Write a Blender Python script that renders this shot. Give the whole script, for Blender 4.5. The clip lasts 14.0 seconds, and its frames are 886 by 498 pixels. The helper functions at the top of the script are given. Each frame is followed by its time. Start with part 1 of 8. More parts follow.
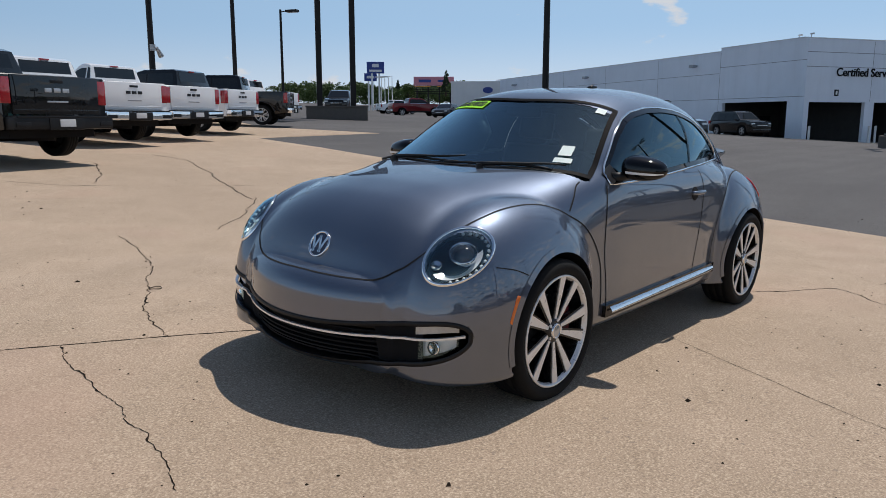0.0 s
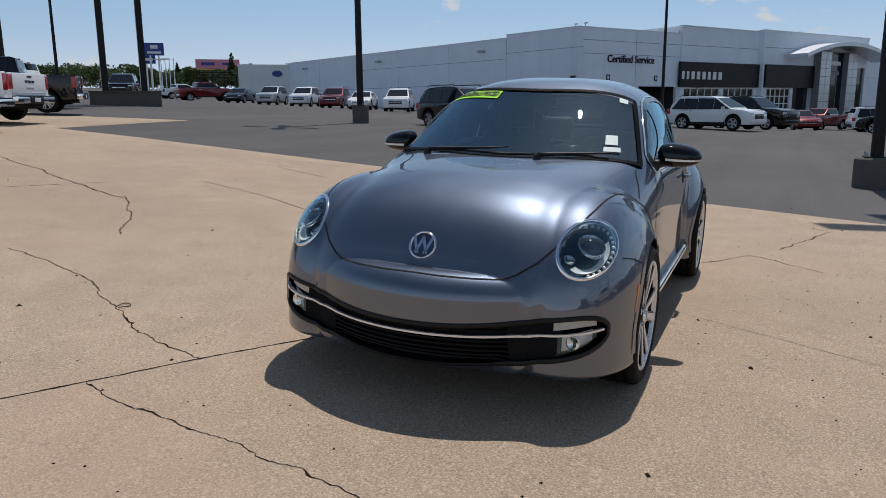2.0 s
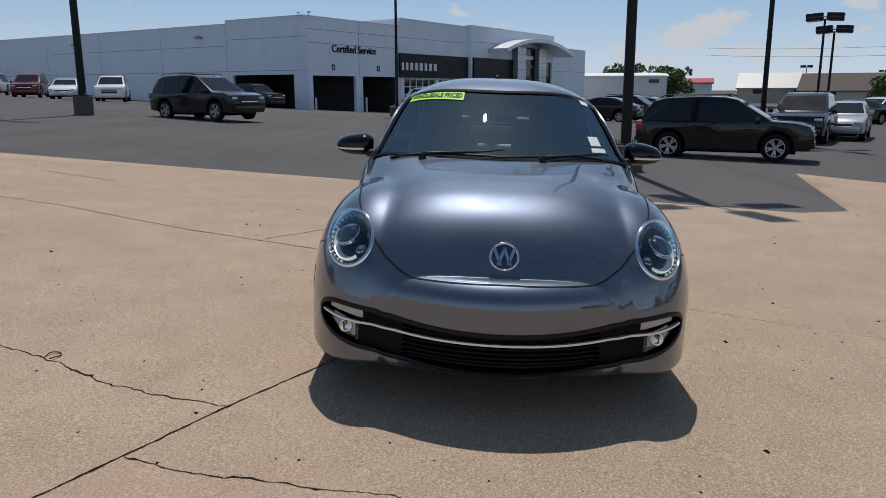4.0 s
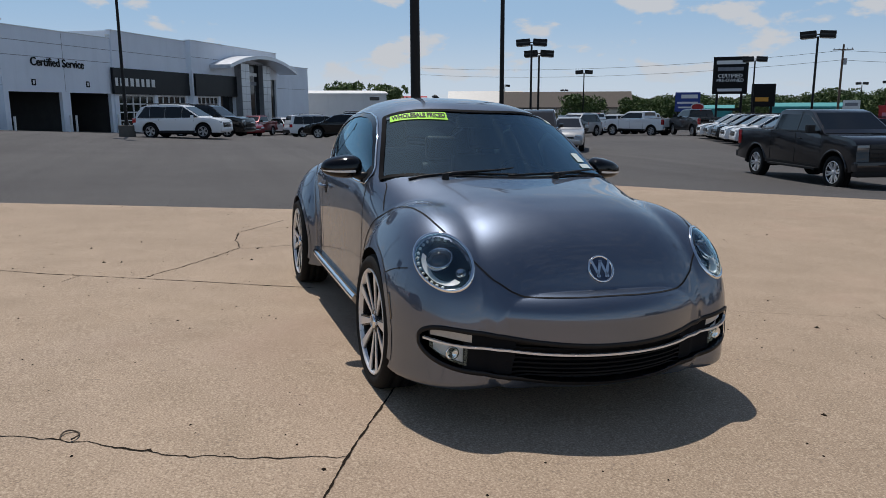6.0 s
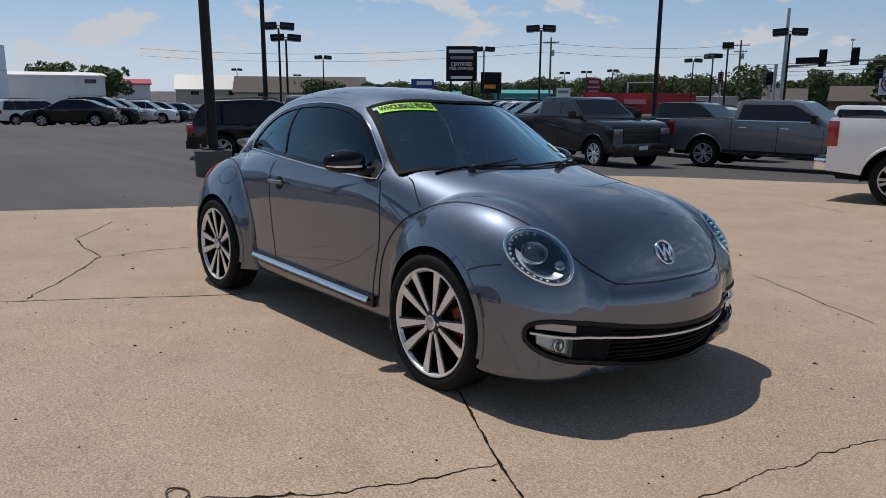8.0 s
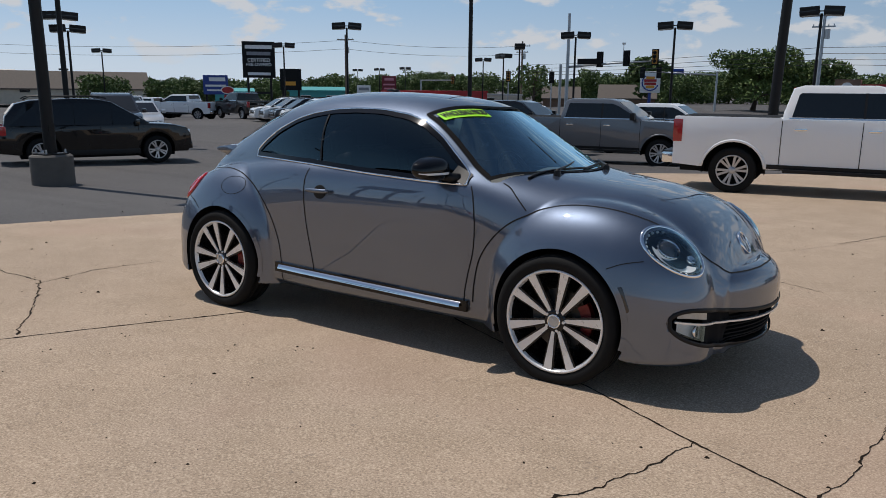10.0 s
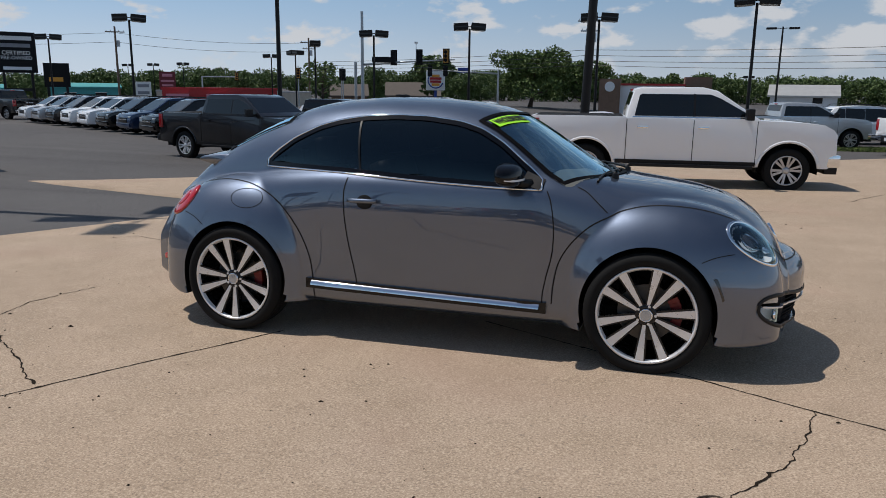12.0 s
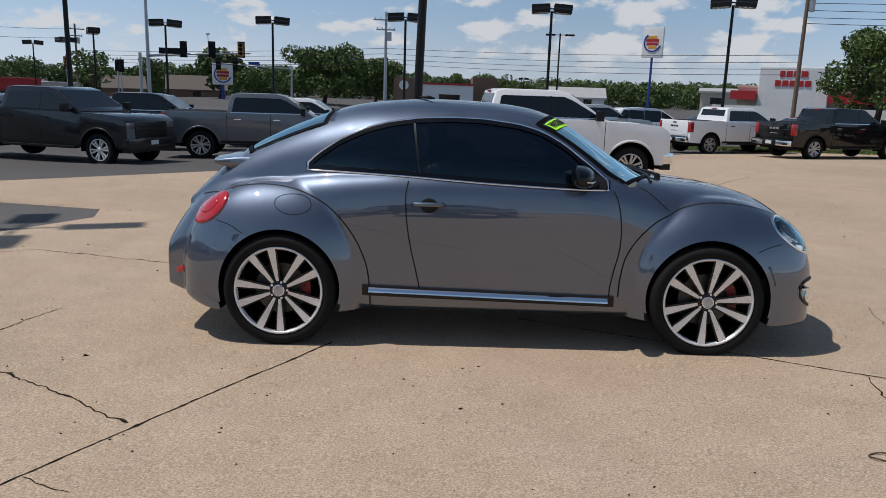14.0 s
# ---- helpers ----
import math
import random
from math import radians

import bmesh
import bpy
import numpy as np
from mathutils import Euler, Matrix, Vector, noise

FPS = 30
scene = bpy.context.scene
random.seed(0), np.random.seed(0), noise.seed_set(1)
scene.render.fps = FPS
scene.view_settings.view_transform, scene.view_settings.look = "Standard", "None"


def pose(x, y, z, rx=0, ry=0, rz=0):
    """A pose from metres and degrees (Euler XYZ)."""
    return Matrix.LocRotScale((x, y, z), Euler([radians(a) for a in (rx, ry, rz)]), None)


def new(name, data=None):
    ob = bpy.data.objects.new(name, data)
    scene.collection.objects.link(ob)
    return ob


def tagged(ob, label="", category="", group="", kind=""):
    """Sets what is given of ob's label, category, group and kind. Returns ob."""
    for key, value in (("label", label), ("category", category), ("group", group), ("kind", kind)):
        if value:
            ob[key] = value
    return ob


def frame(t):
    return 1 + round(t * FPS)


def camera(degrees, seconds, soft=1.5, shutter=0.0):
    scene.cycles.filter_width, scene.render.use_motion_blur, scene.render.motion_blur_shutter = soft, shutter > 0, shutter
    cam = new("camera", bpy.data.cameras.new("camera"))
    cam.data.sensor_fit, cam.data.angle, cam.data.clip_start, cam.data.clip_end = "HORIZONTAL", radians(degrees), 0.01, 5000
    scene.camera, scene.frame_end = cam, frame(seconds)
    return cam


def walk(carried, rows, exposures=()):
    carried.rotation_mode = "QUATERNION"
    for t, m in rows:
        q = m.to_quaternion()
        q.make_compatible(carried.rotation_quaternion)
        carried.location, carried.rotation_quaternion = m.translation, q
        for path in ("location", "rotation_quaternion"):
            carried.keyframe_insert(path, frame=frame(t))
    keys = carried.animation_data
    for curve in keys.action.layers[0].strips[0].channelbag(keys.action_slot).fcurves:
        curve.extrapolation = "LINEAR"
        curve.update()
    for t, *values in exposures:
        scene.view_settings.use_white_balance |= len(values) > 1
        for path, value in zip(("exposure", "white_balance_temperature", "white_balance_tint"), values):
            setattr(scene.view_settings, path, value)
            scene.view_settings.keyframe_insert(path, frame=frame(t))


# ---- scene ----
cam = camera(61.80, 14.0, 0.8)
PATH = [
    (0, 4.115, 2.622, 1.281, 80.05, -0.03, 130.50),
    (0.5, 4.295, 2.359, 1.291, 79.74, 0.10, 127.24),
    (1, 4.429, 2.035, 1.316, 79.08, 0.12, 123.38),
    (1.5, 4.622, 1.720, 1.312, 78.99, 0.20, 119.16),
    (2, 4.778, 1.397, 1.325, 78.79, 0.40, 114.17),
    (2.5, 4.868, 1.041, 1.360, 78.48, 0.32, 109.06),
    (3, 4.985, 0.650, 1.369, 78.40, 0.25, 103.47),
    (3.2, 5.023, 0.500, 1.385, 78.23, 0.23, 101.23),
    (5.3, 4.858, -1.128, 1.415, 78.69, 0.12, 78.55),
    (5.5, 4.833, -1.293, 1.411, 78.94, 0.18, 76.40),
    (6, 4.742, -1.673, 1.428, 79.08, 0.16, 71.05),
    (6.5, 4.560, -2.010, 1.444, 78.53, 0.01, 65.61),
    (7, 4.398, -2.369, 1.444, 78.36, -0.19, 60.42),
    (7.5, 4.171, -2.674, 1.441, 78.05, -0.10, 55.51),
    (8, 3.921, -2.959, 1.458, 77.99, -0.28, 50.65),
    (8.2, 3.831, -3.099, 1.469, 77.94, -0.09, 48.93),
    (10.3, 2.610, -4.196, 1.524, 77.87, -0.58, 32.25),
    (10.5, 2.473, -4.264, 1.542, 77.88, -0.59, 30.69),
    (11, 2.123, -4.494, 1.544, 77.96, -0.56, 26.47),
    (11.5, 1.763, -4.651, 1.533, 77.83, -0.58, 22.18),
    (12, 1.387, -4.784, 1.545, 77.79, -0.66, 17.92),
    (12.5, 1.000, -4.939, 1.562, 78.00, -0.84, 13.71),
    (13, 0.592, -4.992, 1.563, 78.20, -1.07, 9.81),
    (13.5, 0.173, -5.059, 1.553, 78.13, -1.53, 5.57),
    (14, -0.224, -5.082, 1.547, 77.90, -1.88, 1.46),
]
walk(cam, [(t, pose(x, y, z, rx, ry, rz)) for t, x, y, z, rx, ry, rz in PATH], [(0, -0.16), (1, -0.17), (2, -0.27), (3, -0.36), (5.5, -0.36), (8, -0.36), (11, -0.32), (13, -0.28), (14, -0.22)])

# ---- light and air ----
SUN_AZ, SUN_EL = radians(181.5), radians(64.5)
world = bpy.data.worlds.new("sky")
scene.world = world
world.use_nodes = True
_n = world.node_tree.nodes
_l = world.node_tree.links
_n.clear()
sky = _n.new("ShaderNodeTexSky")
sky.sky_type = "NISHITA"
sky.sun_disc = False
sky.sun_elevation = SUN_EL
sky.sun_rotation = math.pi / 2 - SUN_AZ
sky.dust_density, sky.ozone_density, sky.air_density = 0.5, 2.5, 1.1
# haze pales the sky towards the horizon; clouds are fair-weather heaps, more of them to the +y side and, out of view,
# to +x
_tc = _n.new("ShaderNodeTexCoord")
_sep = _n.new("ShaderNodeSeparateXYZ")
_l.new(_tc.outputs["Generated"], _sep.inputs[0])


def _math(op, a, b=0.0, c=0.0):
    m = _n.new("ShaderNodeMath")
    m.operation = op
    for sock, v in zip(m.inputs, (a, b, c)):
        if isinstance(v, (int, float)):
            sock.default_value = v
        else:
            _l.new(v, sock)
    return m.outputs[0]


def _mix(fac, a, b):
    m = _n.new("ShaderNodeMix")
    m.data_type = "RGBA"
    for sock, v in ((m.inputs["Factor"], fac), (m.inputs["A"], a), (m.inputs["B"], b)):
        if isinstance(v, tuple):
            sock.default_value = (*v, 1)
        else:
            _l.new(v, sock)
    return m.outputs["Result"]


def _range(v, a, b, c, d):
    m = _n.new("ShaderNodeMapRange")
    m.interpolation_type = "SMOOTHSTEP"
    _l.new(v, m.inputs["Value"])
    for key, val in (("From Min", a), ("From Max", b), ("To Min", c), ("To Max", d)):
        m.inputs[key].default_value = val
    return m.outputs[0]


_up = _math("MAXIMUM", _sep.outputs["Z"], 0.0)
_hz = _range(_up, 0.0, 0.68, 0.96, 0.0)
_low = _mix(_range(_up, 0.0, 0.13, 0.0, 1.0), (8.0, 9.3, 10.8), (4.7, 7.2, 10.4))
# brighter towards the sun's side; the unseen +x side is raised to fill the shaded walls
_glow = _n.new("ShaderNodeVectorMath")
_glow.operation = "SCALE"
_l.new(_low, _glow.inputs[0])
_l.new(_math("MULTIPLY", _range(_sep.outputs["X"], -1.0, 0.5, 1.42, 0.92), _range(_sep.outputs["X"], 0.1, 0.8, 1.0, 1.55)), _glow.inputs["Scale"])
_deep = _n.new("ShaderNodeVectorMath")
_deep.operation = "SCALE"
_l.new(sky.outputs[0], _deep.inputs[0])
_deep.inputs["Scale"].default_value = 1.3
_skyc = _mix(_hz, _deep.outputs[0], _glow.outputs[0])
_cmb = _n.new("ShaderNodeCombineXYZ")
_l.new(_sep.outputs["X"], _cmb.inputs[0])
_l.new(_sep.outputs["Y"], _cmb.inputs[1])
_l.new(_math("MULTIPLY", _sep.outputs["Z"], 2.2), _cmb.inputs[2])
_cn = _n.new("ShaderNodeTexNoise")
for _k, _v in (("Scale", 13.0), ("Detail", 6.0), ("Roughness", 0.52), ("Distortion", 0.1)):
    _cn.inputs[_k].default_value = _v
_l.new(_cmb.outputs[0], _cn.inputs["Vector"])
# the second term adds cloud on the unseen +x side as fill light
_side = _math("ADD", _range(_sep.outputs["Y"], -0.75, 0.8, -0.075, 0.03), _range(_sep.outputs["X"], -0.2, 0.9, 0.0, 0.06))
_cov = _range(_math("ADD", _cn.outputs["Fac"], _side), 0.555, 0.65, 0.0, 0.9)
_thin = _math("MULTIPLY", _range(_up, 0.015, 0.06, 0.25, 1.0), _range(_up, 0.22, 0.50, 1.0, 0.12))
_skyc = _mix(_math("MULTIPLY", _cov, _thin), _skyc, (11.6, 11.9, 12.5))
bg = _n.new("ShaderNodeBackground")
bg.inputs["Strength"].default_value = 0.062
wout = _n.new("ShaderNodeOutputWorld")
_l.new(_skyc, bg.inputs["Color"])
_l.new(bg.outputs[0], wout.inputs["Surface"])
sun = new("sun", bpy.data.lights.new("sun", "SUN"))
sun.data.energy, sun.data.angle, sun.data.color = 4.0, radians(0.53), (1.0, 0.945, 0.885)
_d = Vector((math.cos(SUN_EL) * math.cos(SUN_AZ), math.cos(SUN_EL) * math.sin(SUN_AZ), math.sin(SUN_EL)))
sun.matrix_world = Matrix.Translation((-8, 0, 20)) @ _d.to_track_quat("Z", "Y").to_matrix().to_4x4()


# ---- materials ----
class Mat:
    """A small builder for node materials."""

    def __init__(self, name, color=(0.5, 0.5, 0.5), rough=0.5, metal=0.0, **more):
        self.m = bpy.data.materials.new(name)
        self.m.use_nodes = True
        self.t = self.m.node_tree
        self.b = self.t.nodes["Principled BSDF"]
        self.b.inputs["Base Color"].default_value = (*color, 1)
        self.b.inputs["Roughness"].default_value = rough
        self.b.inputs["Metallic"].default_value = metal
        for key, value in more.items():
            self.b.inputs[key.replace("_", " ")].default_value = value
        self.m.diffuse_color = (*color, 1)

    def node(self, kind, **values):
        n = self.t.nodes.new(kind)
        for key, value in values.items():
            n.inputs[key.replace("_", " ")].default_value = value
        return n

    def link(self, a, b):
        self.t.links.new(a, b)

    def coords(self, scale=1.0, kind="Object"):
        c = self.t.nodes.new("ShaderNodeTexCoord")
        m = self.node("ShaderNodeMapping")
        m.inputs["Scale"].default_value = scale if isinstance(scale, tuple) else (scale,) * 3
        self.link(c.outputs[kind], m.inputs["Vector"])
        return m.outputs[0]

    def noise(self, scale, detail=4.0, rough=0.6, vec=None, size=1.0):
        n = self.node("ShaderNodeTexNoise", Scale=scale, Detail=detail, Roughness=rough)
        self.link(vec if vec is not None else self.coords(size), n.inputs["Vector"])
        return n.outputs["Fac"]

    def ramp(self, fac, stops):
        r = self.t.nodes.new("ShaderNodeValToRGB")
        e = r.color_ramp.elements
        while len(e) < len(stops):
            e.new(0.5)
        for el, (p, c) in zip(e, stops):
            el.position = p
            el.color = (*c, 1) if isinstance(c, tuple) else (c, c, c, 1)
        self.link(fac, r.inputs["Fac"])
        return r.outputs["Color"]

    def mix(self, fac, a, b, how="MIX"):
        m = self.t.nodes.new("ShaderNodeMix")
        m.data_type, m.blend_type = "RGBA", how
        for sock, v in ((m.inputs["Factor"], fac), (m.inputs["A"], a), (m.inputs["B"], b)):
            if isinstance(v, (int, float)):
                sock.default_value = v
            elif isinstance(v, tuple):
                sock.default_value = (*v, 1)
            else:
                self.link(v, sock)
        return m.outputs["Result"]

    def math(self, op, a, b=0.5):
        m = self.t.nodes.new("ShaderNodeMath")
        m.operation = op
        for sock, v in zip(m.inputs, (a, b)):
            if isinstance(v, (int, float)):
                sock.default_value = v
            else:
                self.link(v, sock)
        return m.outputs[0]

    def color(self, sock):
        self.link(sock, self.b.inputs["Base Color"])
        return self

    def rough(self, sock):
        self.link(sock, self.b.inputs["Roughness"])
        return self

    def bump(self, height, strength=0.3, distance=0.01):
        n = self.node("ShaderNodeBump", Strength=strength, Distance=distance)
        self.link(height, n.inputs["Height"])
        self.link(n.outputs[0], self.b.inputs["Normal"])
        return self


def car_paint(name, color, metal=0.0, flake=0.25, rough=0.35, coat=1.5):
    """Lacquered paint with a faint metallic flake and road film."""
    k = Mat(name, color, rough, metal, Specular_IOR_Level=0.12, Coat_Weight=1.0, Coat_Roughness=0.015, Coat_IOR=coat)
    v = k.coords(1.0)
    fl = k.noise(900.0, 1.0, 0.5, v)
    dirt = k.noise(3.0, 5.0, 0.6, v)
    base = k.mix(k.ramp(fl, [(0.35, 0.0), (0.7, flake)]), tuple(color), tuple(min(1, c * 2.2) for c in color))
    k.color(k.mix(k.ramp(dirt, [(0.45, 0.0), (0.8, 0.014)]), base, (0.36, 0.32, 0.27)))
    k.rough(k.ramp(dirt, [(0.3, rough), (0.8, rough + 0.12)]))
    return k.m


def plain(name, color, rough=0.5, metal=0.0, var=0.12, scale=6.0, bump=0.0, **more):
    """A surface with mild two-scale variation in colour and gloss."""
    k = Mat(name, color, rough, metal, **more)
    v = k.coords(1.0)
    a, b = k.noise(scale, 4.0, 0.6, v), k.noise(scale * 11, 3.0, 0.6, v)
    f = k.math("ADD", k.math("MULTIPLY", a, 0.65), k.math("MULTIPLY", b, 0.35))
    k.color(k.ramp(f, [(0.3, tuple(c * (1 - var) for c in color)), (0.7, tuple(min(1, c * (1 + var)) for c in color))]))
    k.rough(k.ramp(f, [(0.3, max(0.02, rough - 0.06)), (0.7, min(1, rough + 0.08))]))
    if bump:
        k.bump(b, bump, 0.004)
    return k.m


# ---- mesh helpers ----
def mesh_object(name, verts, faces, mat, parent=None, smooth=True, normals=None):
    me = bpy.data.meshes.new(name)
    me.from_pydata([tuple(v) for v in verts], [], [tuple(f) for f in faces])
    me.materials.append(mat)
    me.update()
    if smooth:
        me.shade_smooth()
    if normals is not None:
        me.normals_split_custom_set_from_vertices([tuple(n) for n in normals])
    ob = new(name, me)
    if parent is not None:
        ob.parent = parent
    return ob


def part(name, bm, mat, parent=None, label="", smooth=False, angle=None):
    """Link a bmesh as one mesh object under a thing or a part."""
    me = bpy.data.meshes.new(name)
    bm.normal_update()
    bm.to_mesh(me)
    bm.free()
    for m in mat if isinstance(mat, (list, tuple)) else [mat]:
        me.materials.append(m)
    if angle is not None:
        me.shade_smooth()
        me.set_sharp_from_angle(angle=radians(angle))
    elif smooth:
        me.shade_smooth()
    ob = new(name, me)
    if parent is not None:
        ob.parent = parent
    if label:
        ob["label"] = label
    return ob


def thing(name, m, label, category, group="", kind=""):
    e = new(name)
    e.empty_display_size = 0.2
    e.matrix_basis = m
    return tagged(e, label, category, group, kind)


def box(bm, x0, x1, y0, y1, z0, z1, bevel=0.0):
    vs = [bm.verts.new((x, y, z)) for x in (x0, x1) for y in (y0, y1) for z in (z0, z1)]
    fs = [(0, 1, 3, 2), (4, 6, 7, 5), (0, 4, 5, 1), (2, 3, 7, 6), (0, 2, 6, 4), (1, 5, 7, 3)]
    made = [bm.faces.new([vs[i] for i in f]) for f in fs]
    if bevel:
        es = list({e for f in made for e in f.edges})
        bmesh.ops.bevel(bm, geom=es, offset=bevel, segments=2, affect="EDGES", profile=0.7)
    return bm


def cyl(bm, r0, r1, z0, z1, seg=16, m=None, caps=True):
    m = m or Matrix.Identity(4)
    a = [bm.verts.new(m @ Vector((r0 * math.cos(2 * math.pi * i / seg), r0 * math.sin(2 * math.pi * i / seg), z0))) for i in range(seg)]
    b = [bm.verts.new(m @ Vector((r1 * math.cos(2 * math.pi * i / seg), r1 * math.sin(2 * math.pi * i / seg), z1))) for i in range(seg)]
    for i in range(seg):
        bm.faces.new((a[i], a[(i + 1) % seg], b[(i + 1) % seg], b[i]))
    if caps:
        bm.faces.new(a[::-1])
        bm.faces.new(b)
    return bm


def lathe(bm, profile, seg=32, axis="Y", center=(0, 0, 0)):
    """Turn (radius, height) pairs about an axis."""
    rings = []
    for r, h in profile:
        ring = []
        for i in range(seg):
            a = 2 * math.pi * i / seg
            p = {"Y": (r * math.cos(a), h, r * math.sin(a)), "Z": (r * math.cos(a), r * math.sin(a), h), "X": (h, r * math.cos(a), r * math.sin(a))}[axis]
            ring.append(bm.verts.new(Vector(p) + Vector(center)))
        rings.append(ring)
    for a, b in zip(rings, rings[1:]):
        for i in range(seg):
            bm.faces.new((a[i], a[(i + 1) % seg], b[(i + 1) % seg], b[i]))
    return bm


def tube(bm, pts, r, seg=6, closed=False):
    """A round bar along points."""
    pts = [Vector(p) for p in pts]
    rings, up = [], Vector((0, 0, 1))
    for i, p in enumerate(pts):
        a = pts[(i - 1) % len(pts)] if closed or i else p
        b = pts[(i + 1) % len(pts)] if closed or i < len(pts) - 1 else p
        t = (b - a).normalized()
        s = t.cross(up)
        if s.length < 1e-3:
            s = t.cross(Vector((1, 0, 0)))
        s.normalize()
        n = s.cross(t)
        rr = r[i] if isinstance(r, (list, tuple)) else r
        rings.append([bm.verts.new(p + s * (rr * math.cos(2 * math.pi * k / seg)) + n * (rr * math.sin(2 * math.pi * k / seg))) for k in range(seg)])
    pairs = list(zip(rings, rings[1:])) + ([(rings[-1], rings[0])] if closed else [])
    for a, b in pairs:
        for k in range(seg):
            bm.faces.new((a[k], a[(k + 1) % seg], b[(k + 1) % seg], b[k]))
    if not closed:
        bm.faces.new(rings[0][::-1])
        bm.faces.new(rings[-1])
    return bm


def ground_z(x, y):
    """The lie of the land: the lot falls gently to the asphalt and rises to the truck row."""
    a = np.interp(x, [-160, -70, -40, -24, -10, 0, 30], [-1.6, -1.2, -0.27, -0.2, -0.17, 0, 0.4])
    b = np.where(np.asarray(y) > 0, -0.0341 * 14 * (1 - np.exp(-np.clip(y, 0, None) / 14)), 0.0341 * np.clip(-np.asarray(y), 0, 5) + 0.046 * np.clip(-np.asarray(y) - 5, 0, 140))
    # beyond the coupe the apron falls away a little more
    side = np.clip((np.asarray(x) + 20) / 10, 0, 1)
    return a + b - 0.026 * np.clip(np.asarray(y) - 11, 0, 17) * side * side * (3 - 2 * side)

# ---- the shape of the rounded coupe ----
def curve(pts, sigma=0.07):
    """A softly rounded curve through (x, value) pairs."""
    xs = np.arange(-3.0, 3.0, 0.005)
    ys = np.interp(xs, [p[0] for p in pts], [p[1] for p in pts])
    k = np.exp(-0.5 * (np.arange(-60, 61) * 0.005 / sigma) ** 2)
    ys = np.convolve(np.pad(ys, 60, mode="edge"), k / k.sum(), mode="valid")
    return lambda x: np.interp(x, xs, ys)


TOP = curve([(-2.6, 0.2), (-2.10, 0.50), (-2.035, 0.655), (-2.0, 0.725), (-1.94, 0.805), (-1.87, 0.890), (-1.78, 0.958), (-1.6, 1.03), (-1.2, 1.06), (-0.6, 1.08), (0.7, 1.08), (0.95, 1.045), (1.1, 1.025), (1.29, 1.003), (1.49, 0.975), (1.68, 0.925), (1.80, 0.865), (1.88, 0.80), (1.95, 0.71), (2.00, 0.60), (2.04, 0.45), (2.3, 0.1)], 0.042)
WIDE = curve([(-2.6, 0.2), (-2.1, 0.55), (-1.9, 0.66), (-1.5, 0.74), (-1.0, 0.79), (-0.6, 0.808), (0.6, 0.812), (0.95, 0.80), (1.3, 0.79), (1.6, 0.76), (1.8, 0.70), (1.95, 0.58), (2.05, 0.40), (2.3, 0.2)], 0.05)
EXPO = curve([(-2.5, 3.0), (-1.4, 3.4), (-0.9, 6.0), (-0.6, 7.0), (0.6, 7.0), (0.9, 5.0), (1.2, 3.4), (1.7, 2.9), (2.5, 2.6)], 0.08)
ROOF = curve([(-2.7, 0.1), (-2.1, 0.62), (-1.98, 0.79), (-1.89, 0.91), (-1.80, 1.00), (-1.716, 1.080), (-1.517, 1.209), (-1.281, 1.318), (-1.086, 1.395), (-0.892, 1.449), (-0.7, 1.475), (-0.469, 1.490), (-0.276, 1.489), (-0.046, 1.479), (0.108, 1.465), (0.263, 1.440), (0.379, 1.400), (0.518, 1.322), (0.697, 1.202), (0.898, 1.074), (1.019, 0.998), (1.3, 0.82), (2.5, 0.2)], 0.045)
CABIN = curve([(-2.6, 0.2), (-1.98, 0.44), (-1.7, 0.52), (-1.4, 0.585), (-1.14, 0.64), (-0.7, 0.71), (-0.3, 0.745), (0.3, 0.757), (0.75, 0.748), (0.95, 0.69), (1.1, 0.6), (1.4, 0.4)], 0.06)


def smin(a, b, k):
    h = np.clip(0.5 + 0.5 * (b - a) / k, 0, 1)
    return b * (1 - h) + a * h - k * h * (1 - h)


def mouth_at(y):
    """Middle height and half height of the mouth in the front bumper; its ends are blunt."""
    u = np.clip(np.abs(y) / 0.80, 0, 1.1)
    return 0.318 + 0.090 * u ** 2.2, 0.088 * np.sqrt(np.clip(1 - u ** 14, 0, 1))


